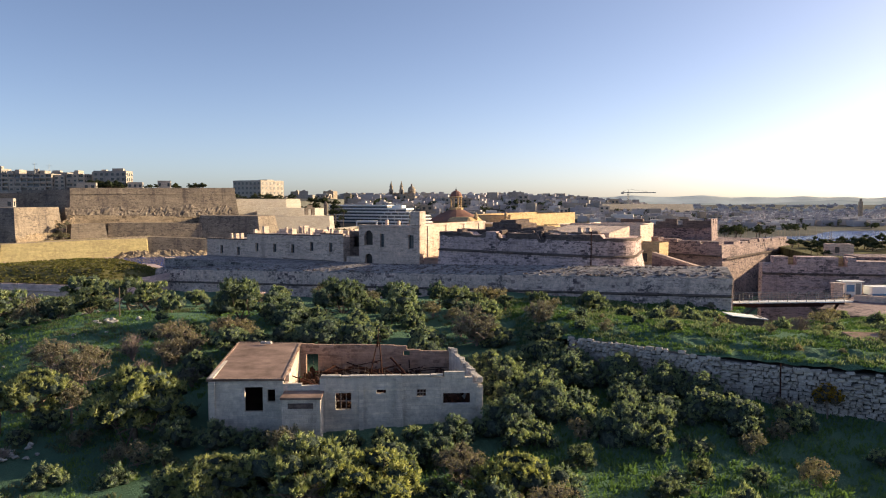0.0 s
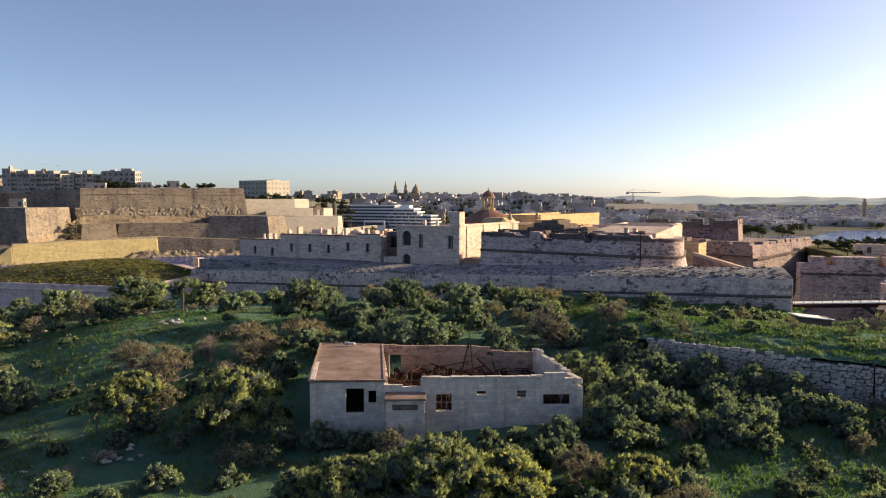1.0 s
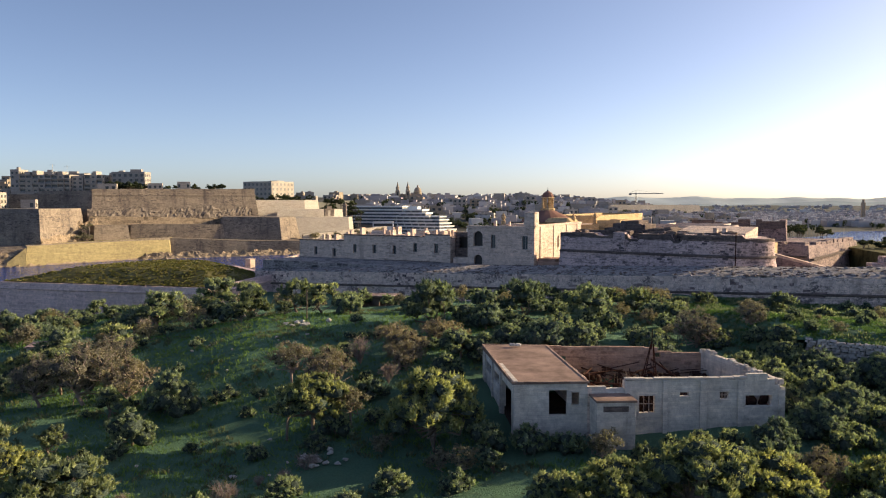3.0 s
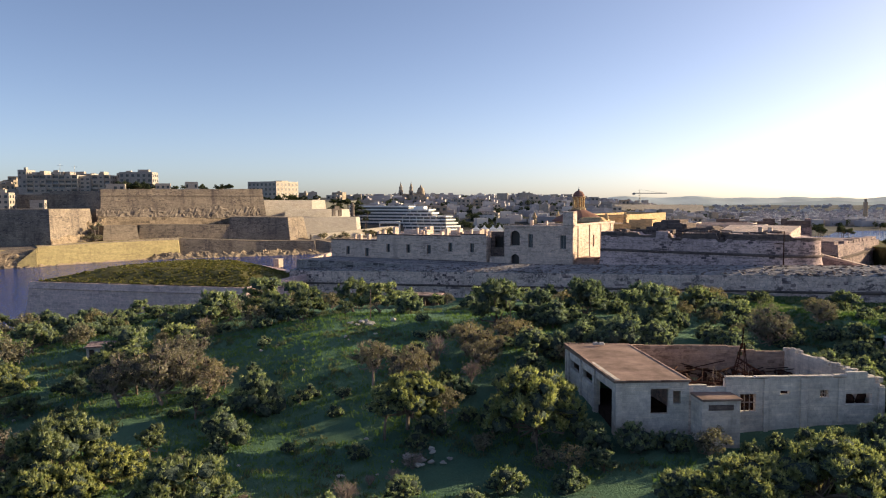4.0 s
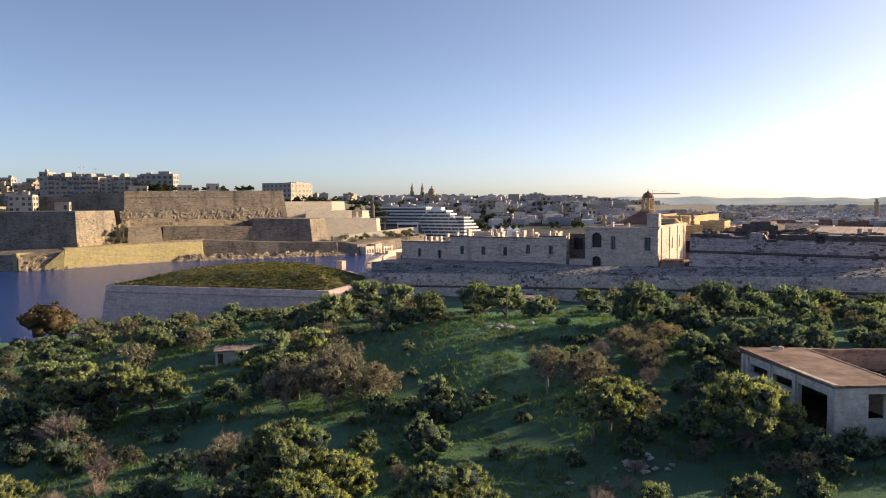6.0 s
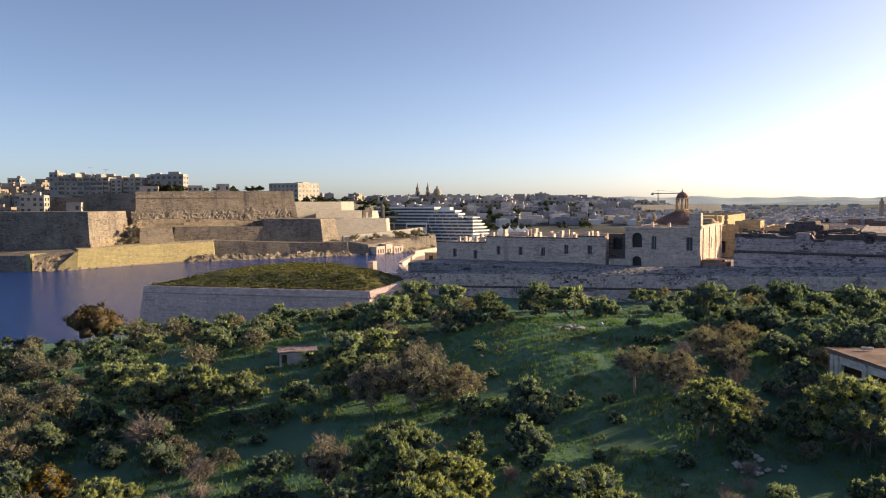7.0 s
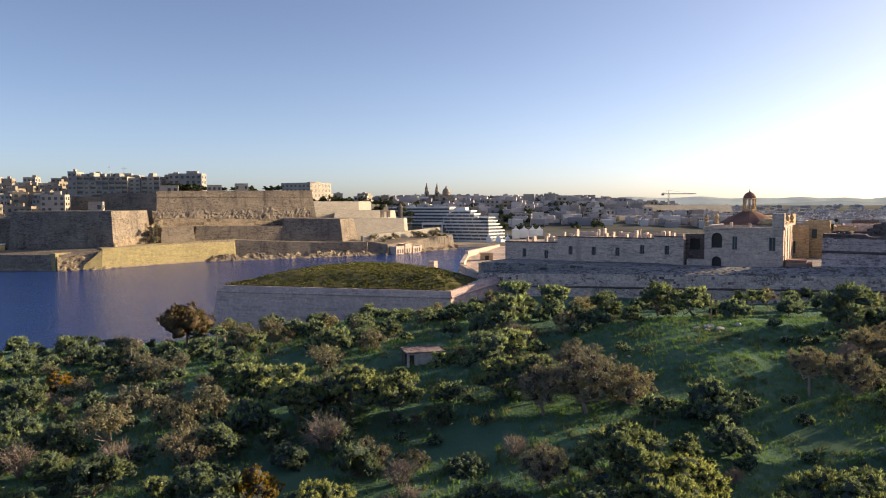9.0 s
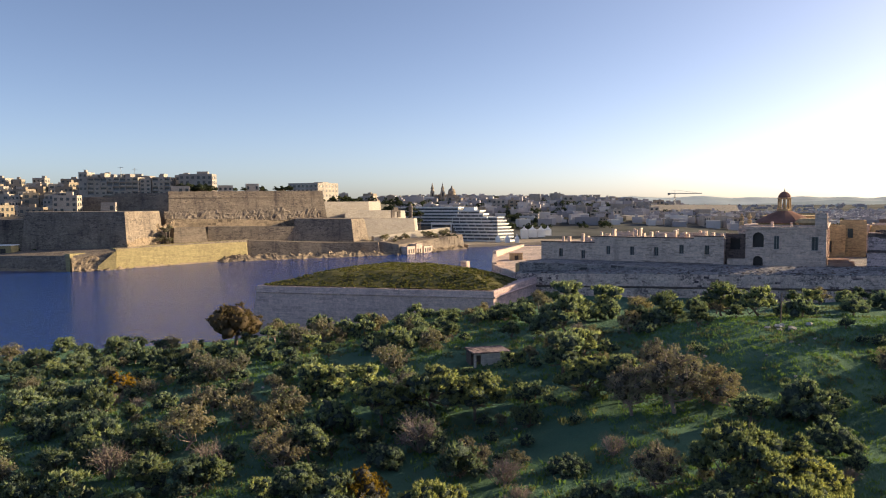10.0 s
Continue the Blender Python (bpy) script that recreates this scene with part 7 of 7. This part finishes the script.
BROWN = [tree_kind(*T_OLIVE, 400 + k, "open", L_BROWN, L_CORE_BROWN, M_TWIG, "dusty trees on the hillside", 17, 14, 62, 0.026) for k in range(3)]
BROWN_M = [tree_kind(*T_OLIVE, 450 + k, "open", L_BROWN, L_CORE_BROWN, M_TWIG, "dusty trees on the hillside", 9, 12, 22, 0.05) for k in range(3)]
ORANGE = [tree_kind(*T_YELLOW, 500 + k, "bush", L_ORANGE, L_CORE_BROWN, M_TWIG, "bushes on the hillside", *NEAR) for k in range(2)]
RUSSET = [tree_kind("carob_tree", "dense rounded reddish-brown tree at the shore", "tree", 550, "bush", L_RUSSET, L_RUSSET, M_TWIG, "dusty trees on the hillside", *NEAR)]
TWIG = [twig_kind("bare_shrub", "leafless shrub of pale grey-pink twigs", "shrub", 600 + k, "bare shrubs") for k in range(2)]
KINDS = {"p": PINE, "u": SPREAD, "P": PINE_M, "d": DARKP, "f": DARKF, "b": BUSH, "B": BUSH_M, "c": SMALL, "o": BROWN, "O": BROWN_M, "y": ORANGE, "r": RUSSET, "t": TWIG}
USED, PLANTED = {}, []


def plant(kind, x, y, zc, r, tall=1.0):
    """Stands a tree so that its crown centre is at zc."""
    rnd = random.Random(int(x * 131 + y * 977))
    if kind in "pbo" and (y > 74 or r < 1.7 or x < -90):
        kind = kind.upper()
        if kind == "P" and x > -50 and rnd.random() < 0.55:
            kind = "d"
    if kind == "p" and r > 2.0:
        kind = "u"
    lot = KINDS[kind]
    src = lot[rnd.randrange(len(lot))]
    y += 0.45 * r
    ctr = 0.72 if kind in "bBctyr" else 1.0
    r *= 1.1 if kind in "upPbBoO" else 0.78 if kind == "t" else 1.0
    sz = r * tall * rnd.uniform(0.92, 1.08)
    m = Matrix.LocRotScale((x, y, zc - ctr * sz), Euler((rnd.uniform(-0.06, 0.06), rnd.uniform(-0.06, 0.06), rnd.uniform(0, 6.28))), (r * rnd.uniform(0.95, 1.08), r * rnd.uniform(0.92, 1.05), sz))
    if src.name not in USED:
        USED[src.name] = 1
        src.matrix_basis = m
    else:
        copy_thing(src, m @ Matrix.Diagonal((1 / src.scale.x, 1 / src.scale.y, 1 / src.scale.z, 1)))
    PLANTED.append((x, y, r))


# the larger trees and bushes: kind, x, y, crown height, radius
for k, x, y, z, r in (("p", -31.5, 54.8, 22.0, 2.4), ("p", -33.2, 53.6, 21.6, 1.6), ("p", -22.6, 51.6, 22.3, 3.3), ("d", -22.5, 78.5, 25.3, 4.0), ("p", -12.2, 84.0, 25.0, 3.6),
                      ("p", -4.8, 81.5, 24.8, 3.3), ("p", 2.2, 86.7, 24.3, 3.0), ("p", -7.6, 38.6, 21.8, 2.9), ("p", -12.8, 38.2, 21.3, 2.3), ("p", -4.2, 38.7, 21.2, 2.6)):
    plant(k, x, y, z, r)
for k, x, y, z, r in (("b", -11.8, 43.6, 19.8, 1.8), ("p", 4.0, 41.4, 20.2, 2.3), ("o", 1.0, 43.5, 20.2, 1.7), ("b", -3.2, 44.9, 20.2, 1.7), ("p", 8.9, 46.2, 19.6, 1.6), ("b", 12.7, 50.0, 20.6, 2.2),
                      ("b", 7.2, 54.8, 21.6, 2.3), ("b", 4.8, 55.0, 21.3, 1.7), ("b", 5.0, 58.6, 22.2, 1.9), ("b", 10.6, 60.2, 22.0, 2.2), ("b", 15.0, 57.0, 21.4, 1.9), ("b", 16.0, 53.0, 21.0, 2.1), ("b", 16.9, 48.6, 19.3, 2.0)):
    plant(k, x, y, z, r)
for k, x, y, z, r in (("p", 10.6, 68.4, 23.4, 1.8), ("b", 5.2, 71.2, 23.0, 1.8), ("d", 16.8, 82.0, 24.5, 2.7), ("o", 3.0, 70.6, 24.0, 2.5), ("b", -11.9, 69.2, 23.6, 2.4), ("b", -8.6, 69.8, 23.4, 2.2), ("b", -15.2, 70.4, 23.2, 1.9),
                      ("b", -20.0, 68.8, 23.4, 2.0), ("o", -26.4, 70.2, 23.4, 2.1), ("t", -29.2, 67.9, 22.9, 1.8), ("t", -26.3, 63.0, 21.8, 1.4), ("b", -21.4, 62.2, 22.2, 1.7), ("o", -31.6, 62.4, 22.2, 2.5), ("o", -34.8, 63.8, 22.8, 2.0), ("o", -28.7, 55.4, 21.2, 1.5)):
    plant(k, x, y, z, r)
for k, x, y, z, r in (("b", -44.4, 60.6, 20.3, 2.5), ("p", -49.2, 60.4, 20.0, 1.6), ("b", -45.2, 55.2, 19.4, 1.9), ("p", -49.6, 52.0, 19.6, 1.5), ("p", -54.6, 48.6, 20.4, 3.0), ("p", -50.8, 47.8, 19.2, 2.1), ("p", -44.0, 41.6, 20.2, 2.8), ("p", -52.8, 44.2, 19.0, 2.4),
                      ("o", -53.4, 64.6, 21.2, 3.3), ("o", -49.8, 65.6, 20.4, 2.7), ("o", -57.2, 64.8, 20.6, 2.6), ("p", -60.2, 69.6, 20.8, 2.7), ("p", -61.3, 76.2, 21.6, 2.8), ("o", -53.4, 70.4, 21.8, 2.4), ("p", -57.0, 68.0, 21.6, 1.9)):
    plant(k, x, y, z, r)
for k, x, y, z, r in (("p", -74.2, 69.2, 19.9, 2.8), ("p", -70.6, 69.0, 19.7, 2.4), ("p", -79.2, 69.2, 18.9, 2.5), ("o", -93.5, 107.2, 17.0, 2.9), ("p", -78.8, 91.0, 19.6, 2.6), ("o", -74.6, 94.0, 19.0, 2.4), ("o", -91.0, 111.8, 17.4, 2.7), ("b", -85.2, 122.5, 17.6, 1.6),
                      ("p", -57.4, 94.2, 22.8, 3.1), ("b", -60.6, 93.6, 21.6, 2.0), ("p", -54.8, 110.0, 22.8, 3.4), ("p", -49.7, 106.8, 22.6, 3.0), ("d", -45.4, 93.2, 23.4, 3.0), ("p", -49.6, 90.8, 22.4, 2.4), ("d", -39.2, 90.6, 25.0, 3.0), ("p", -35.6, 88.5, 25.0, 2.4), ("b", -57.6, 103.4, 21.8, 2.3)):
    plant(k, x, y, z, r)
for k, x, y, z, r in (("r", -106.0, 117.8, 18.4, 4.6), ("p", -65.6, 84.0, 18.6, 1.9), ("b", -70.6, 84.6, 17.6, 0.9), ("o", -102.6, 92.4, 15.9, 2.9), ("o", -98.0, 78.2, 15.4, 2.9), ("b", -89.6, 75.6, 16.2, 2.2), ("p", -87.8, 82.8, 17.2, 2.5), ("p", -81.8, 78.2, 18.2, 2.5), ("p", -85.0, 63.2, 17.0, 1.8), ("b", -78.4, 60.6, 16.5, 1.7),
                      ("y", -79.5, 53.0, 17.0, 1.9), ("b", -85.0, 56.8, 15.5, 2.0), ("o", -72.0, 57.4, 17.0, 2.1), ("t", -69.4, 55.0, 16.9, 2.0), ("b", -64.4, 56.6, 16.6, 1.8), ("t", -68.6, 52.5, 16.2, 1.6), ("b", -64.2, 50.6, 16.8, 1.8), ("o", -59.2, 51.2, 18.6, 1.9)):
    plant(k, x, y, z, r)
for k, x, y, z, r in (("o", -93.4, 73.2, 16.2, 2.2), ("b", -89.9, 95.4, 15.9, 2.0), ("b", -115.0, 109.0, 14.6, 2.2), ("b", -128.4, 117.6, 11.6, 3.0), ("y", -113.4, 93.2, 14.4, 2.6), ("b", -118.2, 92.2, 13.2, 2.4), ("o", -97.4, 68.8, 16.3, 2.6), ("b", -106.8, 72.6, 14.4, 2.6),
                      ("t", -47.0, 50.2, 18.3, 1.1), ("t", -31.0, 49.8, 18.6, 1.3), ("t", -60.6, 58.4, 17.8, 1.7), ("t", -57.2, 89.2, 21.6, 1.5), ("b", -21.0, 45.6, 18.6, 1.3), ("b", -25.4, 46.4, 18.4, 1.0), ("p", -18.6, 47.4, 19.4, 1.2), ("b", 22.6, 57.0, 20.6, 1.4), ("o", 25.6, 54.8, 20.4, 1.2)):
    plant(k, x, y, z, r)
for k, x, y, z, r in (("b", -13.4, 49.6, 19.9, 1.4), ("b", -15.8, 49.9, 20.0, 1.6), ("b", -18.8, 50.2, 20.2, 1.5), ("b", -8.4, 48.6, 19.4, 1.1), ("b", -6.4, 49.4, 19.9, 0.9), ("b", -4.2, 49.6, 20.1, 0.9), ("b", -2.0, 49.8, 20.1, 1.0), ("b", 0.6, 50.0, 20.4, 0.9), ("b", 2.8, 50.6, 20.5, 1.0)):
    plant(k, x, y, z, r)


rnd = random.Random(77)                                      # thicket along the crest before the outwork
for k in range(44):
    f = rnd.random()
    x, r = -101 + 45 * f, rnd.uniform(1.1, 1.9)
    plant(rnd.choice("ccdbbO"), x, rnd.uniform(112, 122), 18.4 + 2.6 * f + 1.6 * smooth01((f - 0.75) / 0.25) - 0.75 * r + rnd.uniform(-0.5, 0.1), r)


def fill(seed, count, x0, x1, y0, y1, kinds, r0, r1, gap, keep=None):
    """Fills scrub between the larger trees."""
    rnd = random.Random(seed)
    done = 0
    for _ in range(count * 12):
        if done >= count:
            return
        x, y, r = rnd.uniform(x0, x1), rnd.uniform(y0, y1), rnd.uniform(r0, r1)
        if keep and not keep(x, y):
            continue
        if any((x - a) ** 2 + (y - b) ** 2 < (gap * (r + c)) ** 2 for a, b, c in PLANTED):
            continue
        plant(rnd.choice(kinds), x, y, ground_z(x, y) + 0.72 * r, r)
        done += 1


in_ruin = lambda x, y: -19.5 < x < 4.2 and 48.8 < y < 66.5
fill(1, 135, -128, -56, 42, 122, "bdbpdot", 1.2, 2.5, 0.58, lambda x, y: not (-76 < x < -62 and 74 < y < 92))
fill(10, 42, -152, -112, 58, 124, "bbbdo", 1.2, 2.4, 0.6)
fill(2, 46, -56, 8, 82, 112, "bbpdo", 1.1, 2.0, 0.62, lambda x, y: (Vector((x, y)) - W_TIP).dot(W_IN) < -4 and not (-46 < x < -31 and y < 84))
fill(3, 34, -30, 10, 64.5, 84, "bbbo", 1.0, 2.0, 0.62, lambda x, y: not in_ruin(x, y) and not (x < -24 and y > 72))
fill(4, 34, -16, 30, 36, 52, "bbbpo", 0.9, 1.9, 0.62, lambda x, y: not in_ruin(x, y) and y < rubble_y(x) - 1.5)
fill(5, 26, 3.8, 22, 48, 66, "bbb", 1.0, 2.0, 0.55, lambda x, y: y < rubble_y(x) - 1.5)
fill(6, 16, -60, -24, 36, 46, "bbt", 0.8, 1.6, 0.8)
for k, x, y, z, r in (("t", 35.4, 72.0, 23.9, 2.0), ("o", 40.7, 78.0, 23.3, 1.7), ("b", 27.0, 79.5, 23.6, 1.6), ("b", 24.0, 80.5, 23.7, 1.7), ("o", 29.2, 76.5, 23.3, 1.2), ("y", 28.6, 53.6, 22.0, 1.3), ("b", 11.5, 63.0, 22.5, 1.9), ("b", 14.5, 60.2, 22.2, 1.9), ("b", 17.6, 57.8, 21.9, 1.8), ("b", 9.5, 66.0, 22.9, 1.7), ("b", 20.2, 56.4, 21.2, 1.6), ("b", 45.0, 73.0, 23.2, 1.6), ("d", 12.0, 93.0, 23.6, 1.9), ("b", 19.0, 87.5, 23.4, 1.5), ("b", 23.0, 86.0, 23.3, 1.4), ("o", 7.0, 95.0, 23.6, 1.8), ("b", 30.5, 83.5, 23.0, 1.3), ("b", 34.0, 50.6, 20.0, 1.5), ("t", 26.5, 54.4, 20.4, 1.6)):
    plant(k, x, y, z, r)
fill(7, 46, 10, 48, 50, 92, "bbo", 0.35, 1.1, 0.8, lambda x, y: y > rubble_y(x) + 3)
fill(8, 12, -52, -26, 46, 62, "bbt", 0.5, 1.0, 0.9)
# Mostly dark kinds here, planted to stand in for the thicket's shadow.
fill(13, 34, -126, -70, 42, 78, "doddBt", 1.8, 2.8, 0.40)
fill(11, 130, -124, -54, 46, 114, "cccO", 0.7, 1.5, 0.46, lambda x, y: not (-76 < x < -64 and 76 < y < 90))
fill(12, 24, -48, -20, 62, 80, "cc", 0.6, 1.1, 0.6, lambda x, y: not in_ruin(x, y) and not (-46 < x < -33 and y > 66))
fill(9, 14, -30, -19, 48, 64, "bbo", 0.9, 1.6, 0.6, lambda x, y: not in_ruin(x, y))


def far_trees():
    rnd = random.Random(6)
    spots = [(rnd.uniform(88, 101), rnd.uniform(222, 232), rnd.uniform(26.4, 28.2), rnd.uniform(1.4, 2.4)) for _ in range(10)]
    spots += [(rnd.uniform(94, 108), rnd.uniform(196, 204), rnd.uniform(24.4, 25.6), rnd.uniform(1.2, 2.2)) for _ in range(10)]
    spots += [(rnd.uniform(108, 132), rnd.uniform(182, 196), rnd.uniform(25.0, 26.8), rnd.uniform(1.8, 3.2)) for _ in range(20)]
    spots += [(rnd.uniform(84, 122), rnd.uniform(162, 176), 24.9, rnd.uniform(0.8, 1.5)) for _ in range(12)]
    spots += [(rnd.uniform(-252, -180), rnd.uniform(540, 560), rnd.uniform(46.4, 48.2), rnd.uniform(2.6, 4.2)) for _ in range(26)]
    spots += [(rnd.uniform(-256, -235), rnd.uniform(522, 534), rnd.uniform(46.6, 49.4), rnd.uniform(3.4, 4.8)) for _ in range(20)]
    for row in range(4):                                    # wooded slope behind the gate bastion
        spots += [(rnd.uniform(-152, -84), 612 + 9 * row, 22.5 + 4.6 * row + rnd.uniform(-1, 1), rnd.uniform(3.5, 5.5)) for _ in range(13)]
    spots += [(rnd.uniform(-150, -60), rnd.uniform(640, 760), 36.0, rnd.uniform(4, 7)) for _ in range(30)]
    spots += [(rnd.uniform(-172, -122), rnd.uniform(600, 612), rnd.uniform(38, 41), rnd.uniform(3, 5)) for _ in range(16)]
    spots += [(rnd.uniform(-84, -54), rnd.uniform(566, 596), rnd.uniform(9, 13), rnd.uniform(1.8, 3.2)) for _ in range(18)]
    spots += [(rnd.uniform(-326, -300), rnd.uniform(432, 440), rnd.uniform(9.0, 10.5), rnd.uniform(1.6, 2.4)) for _ in range(7)]
    for _ in range(9):                                      # dry bushes on the bastions' ledges
        plant("O", rnd.uniform(-246, -236), rnd.uniform(460, 470), rnd.uniform(14, 24), rnd.uniform(1.8, 3.0))
    for _ in range(16):                                     # dry scrub on the shore slope
        f = rnd.random()
        plant("O", -108 + 50 * f + rnd.uniform(-3, 3), 536 + 56 * f + rnd.uniform(-5, 1), 9 + 3 * f + rnd.uniform(0, 3), rnd.uniform(1.8, 3.4))
    for x, y, z, r in spots:
        if y > 640:
            z = max(far_height(x, y), 4) + 0.5 * r
        plant("f", x, y, z, r)
    rng = np.random.default_rng(61)
    cs, rs = [], []
    for i in range(470):                                    # woods among the far houses
        y = rnd.uniform(760, 1000) if i < 140 else rnd.uniform(720, 1500)
        x = rnd.uniform(-0.12, 0.32) * y if i < 140 else rnd.uniform(-0.16, 0.75) * y
        if i >= 330:
            y = rnd.uniform(720, 1250)
            x = rnd.uniform(0.32, 0.68) * y
        z, r = far_height(x, y), rnd.uniform(2.6, 5.5)
        if z < 1 or (i < 330 and x > 120 and y < 840):
            continue
        for _ in range(7):
            cs.append(np.array([x + rnd.uniform(-1.6, 1.6) * r, y + rnd.uniform(-0.8, 0.8) * r, z + rnd.uniform(0.2, 1.1) * r]))
            rs.append(r * rnd.uniform(0.35, 0.6))
    v, f = leaf_cloud(rng, cs, rs, 13, 0.95, 0.6)
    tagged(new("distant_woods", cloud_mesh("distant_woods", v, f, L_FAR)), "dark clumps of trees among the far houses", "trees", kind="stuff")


far_trees()


# ---------------------------------------------------------------- grass and low growth
def grass():
    rng = np.random.default_rng(50)

    def tufts(name, label, n, area, blades, hgt, wid, material, keep):
        vs = []
        while len(vs) < n:
            x, y = rng.uniform(area[0], area[1]), rng.uniform(area[2], area[3])
            if not keep(x, y):
                continue
            z = ground_z(x, y)
            if x > 10.5 and 0.2 < y - rubble_y(x) < 4.8:
                z = max(z, turf_z(x, y - rubble_y(x)) - 0.02)
            q = []
            for _ in range(blades):
                a = rng.uniform(0, 6.283)
                h = hgt * rng.uniform(0.5, 1.4)
                o = rng.normal(size=2) * hgt * 0.7
                dx, dy = math.cos(a), math.sin(a)
                s = wid * rng.uniform(0.6, 1.3)
                bx, by = x + o[0], y + o[1]
                l = rng.normal(size=2) * h * 0.5
                q += [(bx - dx * s, by - dy * s, z - 0.05), (bx + dx * s, by + dy * s, z - 0.05), (bx + dx * s * 0.3 + l[0], by + dy * s * 0.3 + l[1], z + h), (bx - dx * s * 0.5 + l[0], by - dy * s * 0.5 + l[1], z + h * 0.9)]
            vs.append(q)
        v = np.array(vs).reshape(-1, 3)
        me = cloud_mesh(name, v, np.arange(len(v)).reshape(-1, 4), material)
        tagged(new(name, me), label, "grass", kind="stuff")

    dens = lambda x, y: noise.noise(Vector((x * 0.12, y * 0.12, 4))) > -0.25
    tufts("grass", "lush green grass and clover on the hillside", 7000, (-58, -16, 38, 90), 5, 0.19, 0.045, L_GRASS, lambda x, y: dens(x, y) and not in_ruin(x, y))
    tufts("grass", "rough green grass between the bushes", 5000, (-130, -58, 40, 122), 5, 0.30, 0.08, L_GRASS, dens)
    tufts("grass", "long grass on the terrace above the rubble wall", 9000, (7, 48, 44, 98), 6, 0.17, 0.05, L_TERRACE, lambda x, y: y > rubble_y(x) + 0.25 and noise.noise(Vector((x * 0.35, y * 0.35, 1))) > -0.2)
    tufts("grass", "green grass in the hollow below the rubble wall", 3500, (-16, 34, 36, 62), 5, 0.28, 0.07, L_GRASS, lambda x, y: not in_ruin(x, y) and y < rubble_y(x) - 0.8)
    tufts("low_scrub", "low yellow-green scrub scattered over the grass", 1500, (-58, 8, 38, 100), 12, 0.24, 0.06, L_SCRUB, lambda x, y: noise.noise(Vector((x * 0.2, y * 0.2, 9))) > 0.12 and not in_ruin(x, y))
    tufts("low_scrub", "low yellow-green scrub between the bushes", 1800, (-130, -58, 40, 124), 12, 0.30, 0.07, L_SCRUB, lambda x, y: noise.noise(Vector((x * 0.2, y * 0.2, 9))) > -0.05)
    tufts("low_scrub", "low dark scrub on the terrace above the rubble wall", 2200, (8, 48, 44, 98), 10, 0.17, 0.05, L_TERRACE, lambda x, y: y > rubble_y(x) + 0.6 and noise.noise(Vector((x * 0.25, y * 0.25, 3))) > -0.05)
    tufts("low_scrub", "low dark shrubs spread over the terrace grass", 2400, (8, 48, 44, 98), 9, 0.26, 0.07, L_DARK, lambda x, y: y > rubble_y(x) + 0.8 and noise.noise(Vector((x * 0.3, y * 0.3, 7))) > 0.02)
    vs = []
    while len(vs) < 7000:                                   # turf of the outwork
        x, y = rng.uniform(-110, -56), rng.uniform(134, 182)
        d = turf_depth(Vector((x, y)))
        if d < 0.5:
            continue
        z = 20.55 + 2.2 * smooth01((d - 0.3) / 10)
        for _ in range(3):
            a, h = rng.uniform(0, 6.283), rng.uniform(0.12, 0.4)
            dx, dy = math.cos(a) * 0.3, math.sin(a) * 0.3
            vs.append([(x - dx, y - dy, z), (x + dx, y + dy, z), (x + dx + 0.1, y + dy, z + h), (x - dx + 0.1, y - dy, z + h * 0.8)])
    v = np.array(vs).reshape(-1, 3)
    tagged(new("grass", cloud_mesh("grass", v, np.arange(len(v)).reshape(-1, 4), L_TURF)), "rough yellow-green turf on the outwork", "grass", kind="stuff")


grass()
